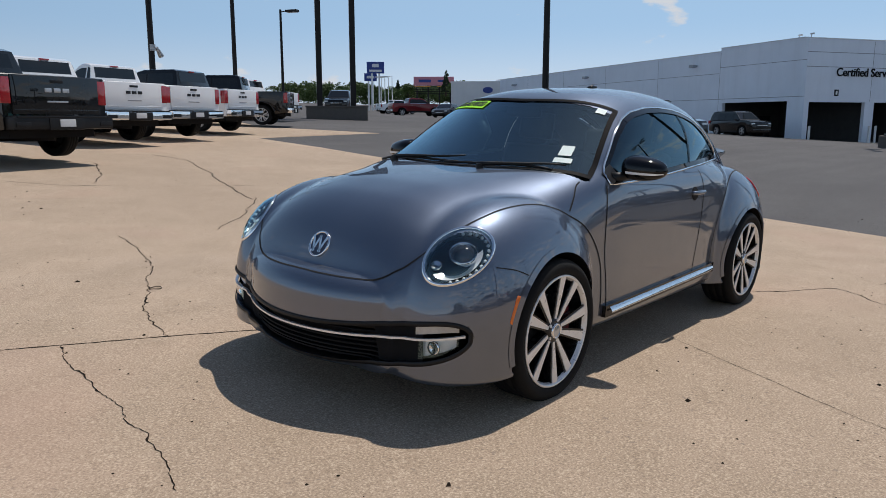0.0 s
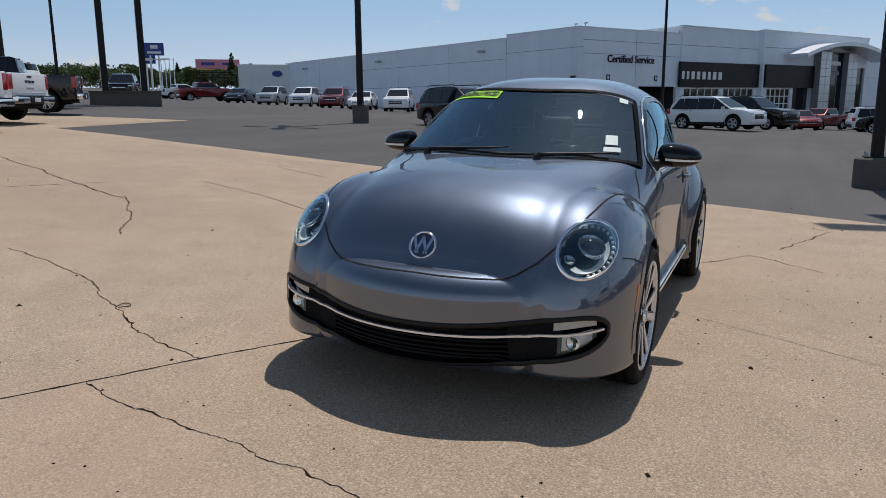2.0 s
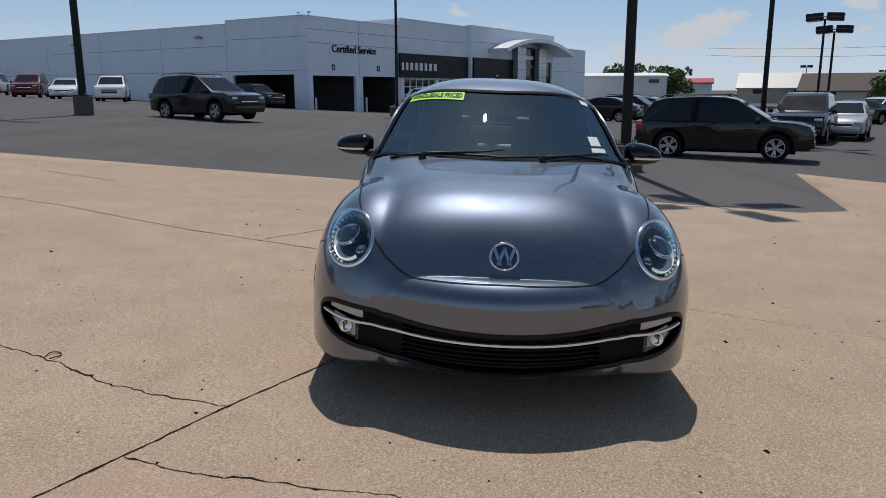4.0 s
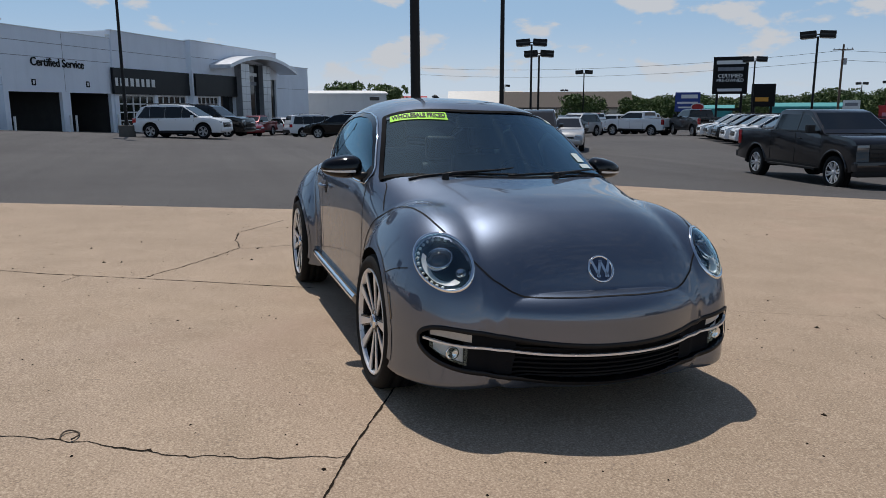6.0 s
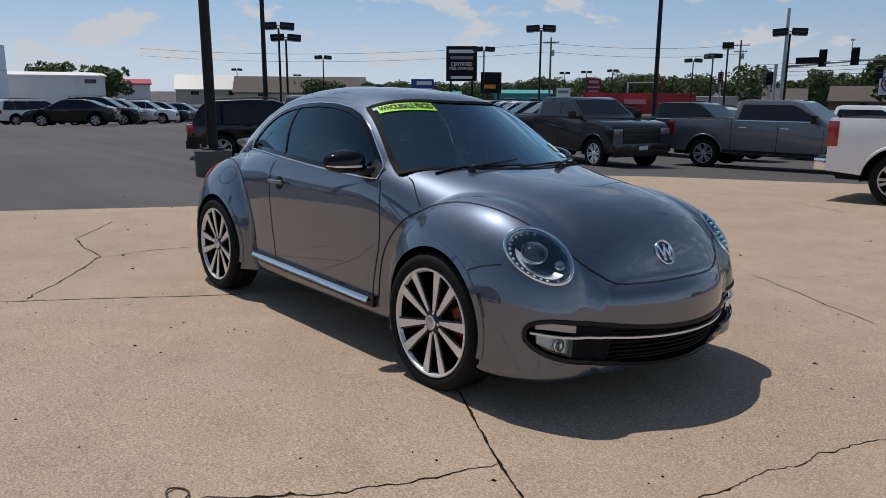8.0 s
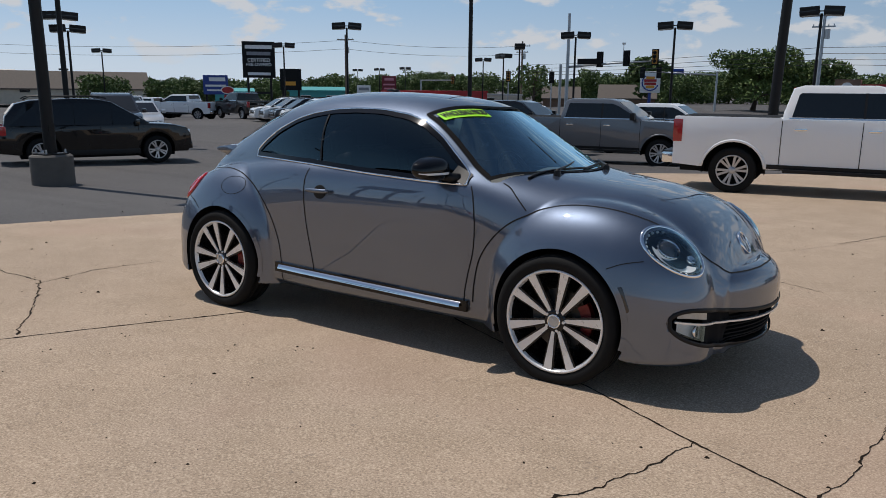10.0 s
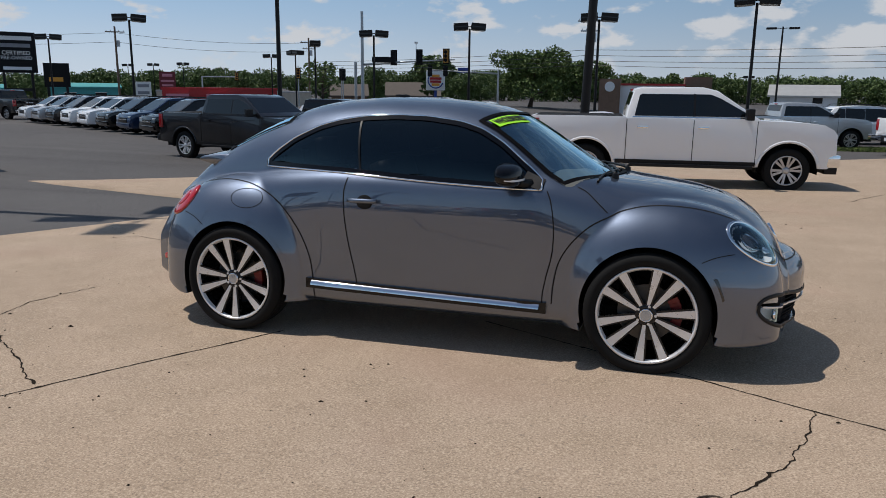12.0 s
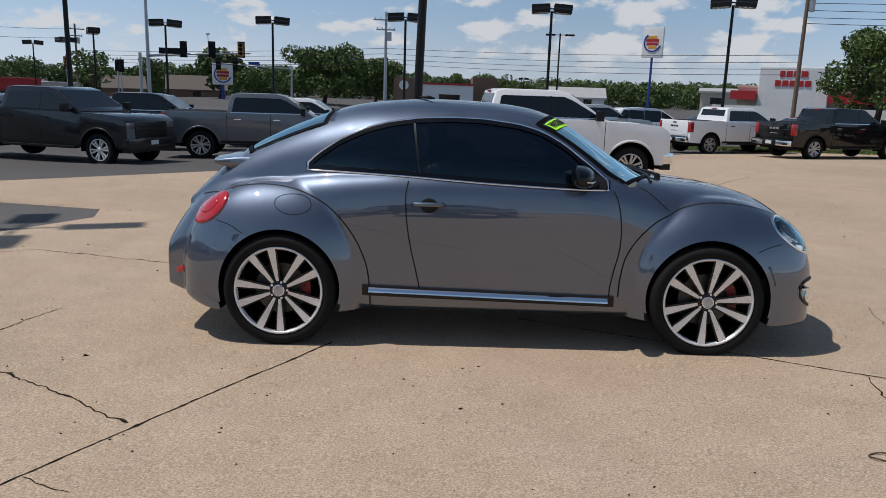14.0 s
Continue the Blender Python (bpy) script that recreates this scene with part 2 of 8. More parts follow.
def body_field(p, cuts=True, which=False):
    """Signed, roughly metric distance to the painted body; p is an (n, 3) array in the car's own axes."""
    x, y, z = p[:, 0], np.abs(p[:, 1]), p[:, 2]
    # lower body with the bonnet and tail
    n, top, wide = EXPO(x), TOP(x), WIDE(x)
    dz = np.where(z > 0.45, (z - 0.45) / np.maximum(top - 0.45, 0.05), (0.45 - z) / 0.262)
    nn = np.where(z > 0.45, n, 8.0)
    r = (np.abs(y / wide) ** nn + np.abs(dz) ** nn) ** (1 / nn)
    tub = (r - 1) * 0.5 + np.maximum(0.60 - top, 0) * 2 + np.maximum(-x - 2.03, 0) * 1.5
    # glasshouse and roof
    roof, cab = ROOF(x), CABIN(x)
    dz = np.clip((z - 0.80) / np.maximum(roof - 0.80, 0.03), -1, 9)
    r = (np.abs(y / cab) ** 3 + np.abs(dz) ** 3) ** (1 / 3)
    house = (r - 1) * np.minimum(0.55, np.maximum(roof - 0.8, 0.05) * 1.2) + np.maximum(0.86 - roof, 0) * 2
    f = smin(tub, house, 0.018)
    pieces = [tub, house]
    # front and rear wings
    for cx, back, fore, cy, ry, cz, rz, e in ((1.27, 0.535, 0.695, 0.555, 0.360, 0.40, 0.535, 2.3), (-1.27, 0.655, 0.555, 0.55, 0.360, 0.40, 0.585, 2.3)):
        dx = np.where(x > cx, (x - cx) / fore, (cx - x) / back)
        dy = np.maximum(y - cy, 0) / ry
        dz = np.maximum(z - cz, 0) / rz
        r = (dx ** e + dy ** e + dz ** e) ** (1 / e)
        wing = (r - 1) * 0.42
        f = smin(f, wing, 0.010)
        pieces.append(wing)
    # bumpers, rounded in plan and in section
    plan = None
    for sgn, x0, depth, half, z0, z1, rr, e in ((1, 1.25, 0.885, 0.893, 0.165, 0.615, 0.11, 1.96), (-1, 1.25, 0.865, 0.880, 0.195, 0.640, 0.11, 2.05)):
        u = np.maximum(sgn * x - x0, 0) / depth
        d = ((u ** e + (y / half) ** e) ** (1 / e) - 1) * 0.86
        d = np.maximum(d, (x0 + 0.1 - sgn * x))
        low = np.clip((0.42 - z) / 0.25, 0, 1) ** 2
        d = d + low * (0.045 if sgn > 0 else 0.09)
        if sgn > 0:
            plan = d
        h = np.abs(z - (z0 + z1) / 2) - (z1 - z0) / 2
        a, b = d + rr, h + rr
        bump = np.sqrt(np.maximum(a, 0) ** 2 + np.maximum(b, 0) ** 2) + np.minimum(np.maximum(a, b), 0) - rr
        f = smin(f, bump, 0.03)
        pieces.append(bump)
    if which:
        return np.argmin(np.stack(pieces), axis=0)
    if not cuts:
        return f
    # wheel arches
    for cx, rad in ((1.2685, 0.373), (-1.2685, 0.373)):
        d = np.sqrt((x - cx) ** 2 + (np.minimum(z, 9) - 0.345) ** 2) - rad
        f = np.maximum(f, np.minimum(-d, (y - 0.50)) * 1.0)
    # the mouth in the front bumper, drawn up to a point at its outer ends
    mid, tall = mouth_at(y)
    mouth = np.where(y < 0.80, np.abs(z - mid) - tall, (y - 0.80) + np.abs(z - mid))
    mouth = np.maximum(mouth, 1.62 - x)
    f = np.maximum(f, -np.maximum(mouth, -plan - 0.08))
    f = np.maximum(f, np.interp(x, [1.62, 1.80], [0.205, 0.165]) - z)
    rise = 0.190 + 0.27 * np.maximum(-x - 1.66, 0) - z
    f = -smin(-f, -rise * 0.85, 0.03)
    return f


def field_grad(p, cuts=True, e=0.004):
    g = np.empty_like(p)
    for i in range(3):
        d = np.zeros(3)
        d[i] = e
        g[:, i] = (body_field(p + d, cuts) - body_field(p - d, cuts)) / (2 * e)
    return g


def surface_nets(field, lo, hi, h):
    """Vertices and quads of the zero level of a field on a box, found cell by cell."""
    ax = [np.arange(lo[i], hi[i] + h, h) for i in range(3)]
    n = [len(a) for a in ax]
    v = np.empty(n, np.float32)
    gy, gz = np.meshgrid(ax[1], ax[2], indexing="ij")
    for i, x in enumerate(ax[0]):
        v[i] = field(np.stack([np.full(gy.size, x), gy.ravel(), gz.ravel()], 1)).reshape(gy.shape)
    s = v < 0
    c = [slice(0, -1), slice(1, None)]
    acc, cnt = np.zeros([m - 1 for m in n] + [3], np.float32), np.zeros([m - 1 for m in n], np.float32)
    for axis in range(3):
        others = [a for a in range(3) if a != axis]
        for o1 in (0, 1):
            for o2 in (0, 1):
                ia, ib = [None] * 3, [None] * 3
                ia[axis], ib[axis] = c[0], c[1]
                for o, q in zip(others, (o1, o2)):
                    ia[o] = ib[o] = c[q]
                a, b = v[tuple(ia)], v[tuple(ib)]
                cross = s[tuple(ia)] != s[tuple(ib)]
                t = np.where(cross, a / np.where(cross, a - b, 1), 0)
                acc[..., axis] += np.where(cross, t, 0)
                acc[..., others[0]] += np.where(cross, o1, 0)
                acc[..., others[1]] += np.where(cross, o2, 0)
                cnt += cross
    used = cnt > 0
    ids = np.full(used.shape, -1, np.int64)
    ids[used] = np.arange(used.sum())
    idx = np.argwhere(used)
    verts = (idx + acc[used] / cnt[used][:, None]) * h + np.array([a[0] for a in ax])
    quads = []
    for axis in range(3):
        o1, o2 = [a for a in range(3) if a != axis]
        ia, ib = [slice(1, -1)] * 3, [slice(1, -1)] * 3
        ia[axis], ib[axis] = slice(0, -1), slice(1, None)
        ia[o1], ib[o1], ia[o2], ib[o2] = slice(1, -1), slice(1, -1), slice(1, -1), slice(1, -1)
        sa, sb = s[tuple(ia)], s[tuple(ib)]
        e = np.argwhere(sa != sb)
        flip = sa[tuple(e.T)]
        base = e + np.array([0 if a == axis else 1 for a in range(3)])
        q = []
        for da, db in ((0, 0), (-1, 0), (-1, -1), (0, -1)):
            k = base.copy()
            k[:, o1] += da
            k[:, o2] += db
            q.append(ids[tuple(k.T)])
        q = np.stack(q, 1)
        if axis == 1:
            flip = ~flip
        q[flip] = q[flip][:, ::-1]
        quads.append(q)
    return verts.astype(float), np.concatenate(quads)[:, ::-1]


def march(o, d, far=1.6, cuts=False, level=0.0):
    """First meeting of rays with the body, from outside."""
    o, d = np.atleast_2d(np.array(o, float)), np.atleast_2d(np.array(d, float))
    d = d / np.linalg.norm(d, axis=1)[:, None]
    d = np.broadcast_to(d, o.shape)
    t = np.zeros(len(o))
    hit = np.zeros(len(o), bool)
    step = 0.01
    prev = body_field(o, cuts) - level
    lo = np.zeros(len(o))
    hi = np.full(len(o), np.nan)
    while t[0] < far:
        t = t + step
        cur = body_field(o + d * t[:, None], cuts) - level
        now = (~hit) & (cur < 0)
        lo[now], hi[now] = t[now] - step, t[now]
        hit |= now
        if hit.all():
            break
    ok = hit
    for _ in range(24):
        mid = (lo + hi) / 2
        inside = body_field(o + d * np.nan_to_num(mid)[:, None], cuts) - level < 0
        hi = np.where(inside, mid, hi)
        lo = np.where(inside, lo, mid)
    return o + d * np.nan_to_num(lo)[:, None], ok

def concrete_material():
    k = Mat("concrete", (0.42, 0.35, 0.27), 0.9)
    v = k.coords(1.0)
    big, mid, fine = k.noise(0.22, 5.0, 0.6, v), k.noise(2.2, 6.0, 0.65, v), k.noise(105.0, 4.0, 0.66, v)
    spot = k.noise(26.0, 3.0, 0.5, v)
    c = k.ramp(big, [(0.3, (0.34, 0.25, 0.175)), (0.55, (0.435, 0.325, 0.232)), (0.75, (0.395, 0.305, 0.232))])
    c = k.mix(k.ramp(mid, [(0.35, 0.0), (0.72, 0.65)]), c, (0.29, 0.215, 0.145))
    c = k.mix(k.ramp(fine, [(0.52, 0.0), (0.62, 0.6)]), c, (0.64, 0.52, 0.385))
    c = k.mix(k.ramp(fine, [(0.38, 0.65), (0.47, 0.0)]), c, (0.19, 0.14, 0.095))
    c = k.mix(k.ramp(spot, [(0.66, 0.0), (0.72, 0.5)]), c, (0.18, 0.14, 0.11))
    patch_ = k.noise(0.45, 3.0, 0.5, k.coords((1.0, 1.0, 1.0)))
    c = k.mix(k.ramp(patch_, [(0.55, 0.0), (0.72, 0.35)]), c, (0.40, 0.255, 0.185))
    k.color(c)
    k.bump(k.math("ADD", fine, k.math("MULTIPLY", mid, 0.6)), 0.4, 0.006)
    return k.m


def asphalt_material():
    k = Mat("asphalt", (0.06, 0.058, 0.055), 0.9)
    v = k.coords(1.0)
    big, mid, fine = k.noise(0.12, 5.0, 0.6, v), k.noise(1.1, 5.0, 0.65, v), k.noise(60.0, 2.0, 0.5, v)
    vl = k.coords((0.05, 1.2, 1.0))
    lane = k.noise(1.0, 3.0, 0.5, vl)
    c = k.ramp(big, [(0.3, (0.044, 0.040, 0.040)), (0.7, (0.088, 0.082, 0.079))])
    c = k.mix(k.ramp(mid, [(0.4, 0.0), (0.8, 0.4)]), c, (0.088, 0.084, 0.082))
    c = k.mix(k.ramp(lane, [(0.45, 0.0), (0.7, 0.6)]), c, (0.038, 0.034, 0.034))
    c = k.mix(k.ramp(fine, [(0.50, 0.0), (0.64, 0.55)]), c, (0.17, 0.16, 0.155))
    k.color(c)
    k.bump(fine, 0.3, 0.006)
    return k.m


def tar_material():
    return plain("joint_dirt", (0.020, 0.0145, 0.010), 0.95, 0.0, 0.4, 9.0, Specular_IOR_Level=0.1)


M_CONC, M_ASPH, M_TAR = concrete_material(), asphalt_material(), tar_material()
M_GREY = car_paint("graphite_metallic_paint", (0.078, 0.098, 0.138), 0.92, 0.25, 0.40, 2.0)
M_BLACKP = car_paint("black_paint", (0.002, 0.002, 0.0025), 0.0, 0.0, 0.3)
M_WHITEP = car_paint("white_paint", (0.84, 0.85, 0.86), 0.0, 0.0, 0.35)
M_REDP = car_paint("dark_red_paint", (0.16, 0.012, 0.016), 0.25, 0.2, 0.3)
M_SILVERP = car_paint("silver_paint", (0.42, 0.43, 0.44), 0.5, 0.3, 0.3)
M_SLATEP = car_paint("slate_grey_paint", (0.13, 0.14, 0.155), 0.6, 0.3, 0.38)
M_GUNP = car_paint("dark_grey_paint", (0.013, 0.014, 0.017), 0.4, 0.2, 0.3)
M_BLUEP = car_paint("dark_blue_paint", (0.012, 0.03, 0.075), 0.3, 0.3, 0.3)
M_PLASTIC = plain("black_plastic", (0.007, 0.007, 0.008), 0.45, 0.0, 0.2, 8.0, Specular_IOR_Level=0.3)
M_GLOSS = Mat("gloss_black", (0.003, 0.003, 0.0035), 0.06, 0.0, Specular_IOR_Level=0.4).m
M_RUBBER = plain("tyre_rubber", (0.010, 0.010, 0.010), 0.8, 0.0, 0.25, 12.0, 0.25, Specular_IOR_Level=0.2)
M_CHROME = Mat("chrome", (0.86, 0.87, 0.88), 0.07, 1.0).m
M_SATIN = plain("satin_bright_trim", (0.84, 0.85, 0.86), 0.22, 0.55, 0.04, 30.0)
M_ALLOY = plain("machined_alloy", (0.80, 0.80, 0.80), 0.30, 0.45, 0.05, 30.0)
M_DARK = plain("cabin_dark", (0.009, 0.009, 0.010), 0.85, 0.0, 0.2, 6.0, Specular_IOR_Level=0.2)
M_SEAT = plain("black_leather", (0.022, 0.021, 0.021), 0.5, 0.0, 0.2, 14.0, 0.2)


def glass_material(name, tint, rough=0.0, gain=2.4):
    """Thin tinted glazing: part clear, part mirror by angle."""
    k = Mat(name, tint, rough)
    t = k.t
    tr = k.node("ShaderNodeBsdfTransparent", Color=(*tint, 1))
    gl = k.node("ShaderNodeBsdfGlossy", Color=(0.62, 0.88, 1.0, 1), Roughness=rough)
    fr = k.node("ShaderNodeFresnel", IOR=1.5)
    two = k.math("MULTIPLY", fr.outputs[0], gain)
    mx = t.nodes.new("ShaderNodeMixShader")
    k.link(two, mx.inputs[0])
    k.link(tr.outputs[0], mx.inputs[1])
    k.link(gl.outputs[0], mx.inputs[2])
    k.link(mx.outputs[0], t.nodes["Material Output"].inputs["Surface"])
    return k.m


M_GLASS = glass_material("windscreen_glass", (0.55, 0.75, 0.80))
M_TINT = glass_material("tinted_glass", (0.07, 0.08, 0.09), 0.0, 1.4)
M_LENS = glass_material("clear_lens", (0.93, 0.95, 0.96))
M_DKGLASS = plain("dark_window", (0.010, 0.012, 0.014), 0.04, 0.0, 0.2, 2.0)

# ---- ground ----
def sheet(name, xs, ys, mat, lift, label, category, edge=None):
    """A sheet over the land; edge(x, y) cuts quads away where it is false."""
    gx, gy = np.meshgrid(xs, ys, indexing="ij")
    gz = ground_z(gx, gy) + lift
    verts = np.stack([gx.ravel(), gy.ravel(), gz.ravel()], 1)
    n, m = len(xs), len(ys)
    faces = [(i * m + j, (i + 1) * m + j, (i + 1) * m + j + 1, i * m + j + 1) for i in range(n - 1) for j in range(m - 1) if edge is None or edge(0.5 * (xs[i] + xs[i + 1]), 0.5 * (ys[j] + ys[j + 1]))]
    return tagged(mesh_object(name, verts, faces, mat), label, category, kind="structure")


def spread(near, far, step, grow=1.25):
    out, d, s = [], 0.0, step
    while d < far:
        out.append(d)
        d += s
        if d > near:
            s *= grow
    return out


# the wide asphalt and lawn-less land reaches the horizon; the concrete apron lies on it
_a = spread(60, 2500, 2.0, 1.3)
_ax = np.array(sorted({-v for v in _a} | set(_a)))
ground = sheet("ground", _ax - 10.0, _ax, M_ASPH, 0.0, "wide dark grey asphalt lot with faint lane wear", "ground")

APRON = [(40, -70), (40, 60), (14.0, 30.0), (-1.8, 14.2), (-4.6, 11.8), (-8.6, 8.4), (-11.0, 6.7), (-5.2, 5.0), (-4.9, 4.2), (-6.1, 1.0), (-6.9, -1.6), (-7.9, -4.6), (-9.0, -9.0), (-10.4, -14.5), (-11.2, -18.8), (-18.4, -20.2), (-16.2, -25.5), (-24, -44), (-20, -70)]


def apron():
    """The concrete apron, cut along its edge with the asphalt and cut fine enough to follow the land."""
    bm = bmesh.new()
    bm.faces.new([bm.verts.new((x, y, 0)) for x, y in APRON])
    for axis, lo, hi, step in ((0, -24, 40, 1.0), (1, -70, 60, 1.0)):
        for i in range(int((hi - lo) / step)):
            co, no = [0, 0, 0], [0, 0, 0]
            co[axis], no[axis] = lo + i * step, 1
            bmesh.ops.bisect_plane(bm, geom=bm.verts[:] + bm.edges[:] + bm.faces[:], plane_co=co, plane_no=no)
    for v in bm.verts:
        v.co.z = float(ground_z(v.co.x, v.co.y)) + 0.012
    ret = bmesh.ops.extrude_edge_only(bm, edges=[e for e in bm.edges if e.is_boundary])
    for v in ret["geom"]:
        if isinstance(v, bmesh.types.BMVert):
            v.co.z -= 0.2
    ob = part("pavement", bm, M_CONC, None, smooth=True)
    return tagged(ob, "tan concrete apron, sunlit and stained, with cracks", "pavement", kind="structure")


pavement = apron()

# ---- the grey coupe ----
CAR = pose(0, 0, 0.0, -1.9545, -0.5763, 0.0098)
H = 0.0105


def shell():
    v, q = surface_nets(body_field, (-2.25, -0.01725, 0.12), (2.25, 0.98, 1.56), H)
    for _ in range(4):
        g = field_grad(v)
        f = body_field(v)
        v = v - np.clip(f / np.maximum((g ** 2).sum(1), 0.05), -H, H)[:, None] * g
    g = field_grad(v)
    n = g / np.maximum(np.linalg.norm(g, axis=1), 1e-6)[:, None]
    return v, q, n


V, Q, N = shell()
C = V[Q].mean(1)
PIECE = body_field(C, which=True)
coupe = thing("coupe", CAR, "graphite grey metallic rounded two-door coupe parked on the concrete", "car")

# outlines of the glazing and panels, in the car's side view: (x, height)
SILL_LINE = curve([(-1.3, 1.056), (-1.12, 1.053), (-0.75, 1.043), (-0.52, 1.035), (-0.05, 1.007), (0.4, 0.988), (0.8, 0.983)], 0.05)
ARCH_LINE = curve([(-1.19, 1.0), (-1.15, 1.05), (-1.084, 1.115), (-0.946, 1.208), (-0.775, 1.284), (-0.639, 1.320), (-0.469, 1.345), (-0.265, 1.354), (-0.061, 1.348), (0.143, 1.322), (0.28, 1.283), (0.419, 1.206), (0.526, 1.122), (0.615, 1.050), (0.70, 0.975), (0.8, 0.88)], 0.02)
DOOR_REAR = lambda z: np.interp(z, [0.30, 0.386, 0.48, 0.572, 0.67, 0.773, 0.85, 0.923, 1.04], [-0.43, -0.439, -0.460, -0.483, -0.503, -0.517, -0.523, -0.524, -0.51])
DOOR_FORE = lambda z: np.interp(z, [0.30, 0.40, 0.50, 0.58, 0.64, 0.71, 0.77, 0.85, 0.92, 1.0], [0.695, 0.700, 0.718, 0.738, 0.747, 0.750, 0.748, 0.738, 0.724, 0.70])


def screen_st(x, y, fore):
    """How far up and across the front or rear screen a point lies (0 to 1, and -1 to 1)."""
    s = np.full(np.shape(x), 0.5)
    for _ in range(6):
        if fore:
            w = 0.705 - 0.15 * s
            t = np.abs(y) / w
            a, b = 1.035 - 0.20 * t ** 2, 0.408 - 0.09 * t ** 2
        else:
            w = 0.42 + 0.05 * s
            t = np.abs(y) / w
            a, b = -1.60 + 0.05 * t ** 2, -1.02 - 0.06 * t ** 2
        s = np.clip((x - a) / (b - a), -0.5, 1.5)
    return s, t


def screen_xy(s, t, fore):
    if fore:
        w, a, b = 0.705 - 0.15 * s, 1.035 - 0.20 * t ** 2, 0.408 - 0.09 * t ** 2
    else:
        w, a, b = 0.42 + 0.05 * s, -1.60 + 0.05 * t ** 2, -1.02 - 0.06 * t ** 2
    return a + (b - a) * s, t * w


def holes(c):
    y = np.abs(c[:, 1])
    side = (c[:, 2] > SILL_LINE(c[:, 0]) + 0.012) & (c[:, 2] < ARCH_LINE(c[:, 0]) - 0.008) & (c[:, 0] > -1.14) & (c[:, 0] < 0.66) & (y > 0.4)
    out = side
    for fore in (True, False):
        s, t = screen_st(c[:, 0], c[:, 1], fore)
        z_ok = c[:, 2] > (0.99 if fore else 1.05)
        x_ok = c[:, 0] > 0.2 if fore else c[:, 0] < -0.9
        out = out | ((s > 0.005) & (s < 1.0) & (t < 1.03) & z_ok & x_ok & (c[:, 2] > 0.96))
    return out


HEAD_C, HEAD_A, HEAD_B = np.array((1.800, 0.697, 0.733)), np.array((0.83, -0.36, -0.43)), np.array((-0.14, -0.86, 0.50))
HEAD_A /= np.linalg.norm(HEAD_A)
HEAD_B -= HEAD_A * (HEAD_A @ HEAD_B)
HEAD_B /= np.linalg.norm(HEAD_B)
HEAD_N = np.cross(HEAD_A, HEAD_B)
HEAD_N *= np.sign(HEAD_N[0])
RA, RB = 0.174, 0.123


def in_lamp(c, grow=0.0):
    d = c * (1, 1, 1) - HEAD_C
    d[:, 1] = np.abs(c[:, 1]) - HEAD_C[1]
    return ((d @ HEAD_A) / (RA + grow)) ** 2 + ((d @ HEAD_B) / (RB + grow)) ** 2 < 1


HOLE = holes(C) | (in_lamp(C, -0.022) & (C[:, 0] > 1.55) & (C[:, 2] > 0.55))
_x, _y, _z = C.T
DOOR = (_x > DOOR_REAR(_z)) & (_x < DOOR_FORE(_z)) & (_z > 0.335) & (_y > 0.55) & (_z < 1.36) & (PIECE < 2)
DOOR = DOOR & ((_z < SILL_LINE(_x) + 0.012) | (_z < ARCH_LINE(_x) + 0.03))
HOOD = (_x > 0.95) & (PIECE == 0) & (_z > 0.600) & ~DOOR & (_y < 0.77)
ROOFP = (PIECE == 1) & (_x < 0.42) & (_x > -1.05) & (_y < 0.56) & (_z > 1.33)
TAIL = (_x < -1.0) & (_y < 0.60) & (PIECE < 2) & (_z > 0.66)
WINGF, WINGR = (PIECE == 2) & (_x > 0), (PIECE == 3)
BUMPF, BUMPR = (PIECE == 4), (PIECE == 5)
REST = ~(DOOR | HOOD | ROOFP | TAIL | WINGF | WINGR | BUMPF | BUMPR)


def shell_part(name, keep, mat, split=False, label="", offset=0.0, flip=False):
    """The faces of the shell picked by keep, on both sides of the car, as one mesh or one a side."""
    k = keep & ~HOLE & (_y > 0)
    quads = Q[k]
    used, inv = np.unique(quads, return_inverse=True)
    quads = inv.reshape(quads.shape)
    if flip:
        quads = quads[:, ::-1]
    nn = N[used].copy()
    vv = V[used] + nn * offset
    if flip:
        nn = -nn
    vv[:, 1] = np.where(np.abs(vv[:, 1]) < H, np.maximum(vv[:, 1], 0), vv[:, 1])
    made = []
    for group in ((1, -1),) if not split else ((1,), (-1,)):
        verts = np.concatenate([vv * (1, s, 1) for s in group])
        norms = np.concatenate([nn * (1, s, 1) for s in group])
        faces = np.concatenate([(quads if s > 0 else quads[:, ::-1]) + i * len(vv) for i, s in enumerate(group)])
        ob = mesh_object(name, verts, faces.tolist(), mat, coupe, True, norms)
        if label:
            ob["label"] = label
        made.append(ob)
    return made


ARCHWELL = np.zeros(len(C), bool)
for _cx in (1.2685, -1.2685):
    ARCHWELL |= (np.hypot(_x - _cx, _z - 0.345) < 0.385) & (np.hypot(_x - _cx, _z - 0.345) > 0.30) & (np.abs(N[Q].mean(1)[:, 1]) < 0.75) & (_y < 0.862) & (np.abs(body_field(C, False)) > 0.006)
    ARCHWELL |= (np.hypot(_x - _cx, _z - 0.345) < 0.385) & (_y < 0.56)
MOUTH = (np.abs(body_field(C, False)) > 0.012) & (_x > 1.6) & ~ARCHWELL
UNDER = _z < 0.182
DARKF = ARCHWELL | MOUTH | UNDER
shell_part("hood", HOOD & ~DARKF, M_GREY)
shell_part("roof", ROOFP & ~DARKF, M_GREY)
doors = shell_part("door", DOOR & ~DARKF, M_GREY, True)
shell_part("front_wing", WINGF & ~DARKF & ~HOOD, M_GREY, True)
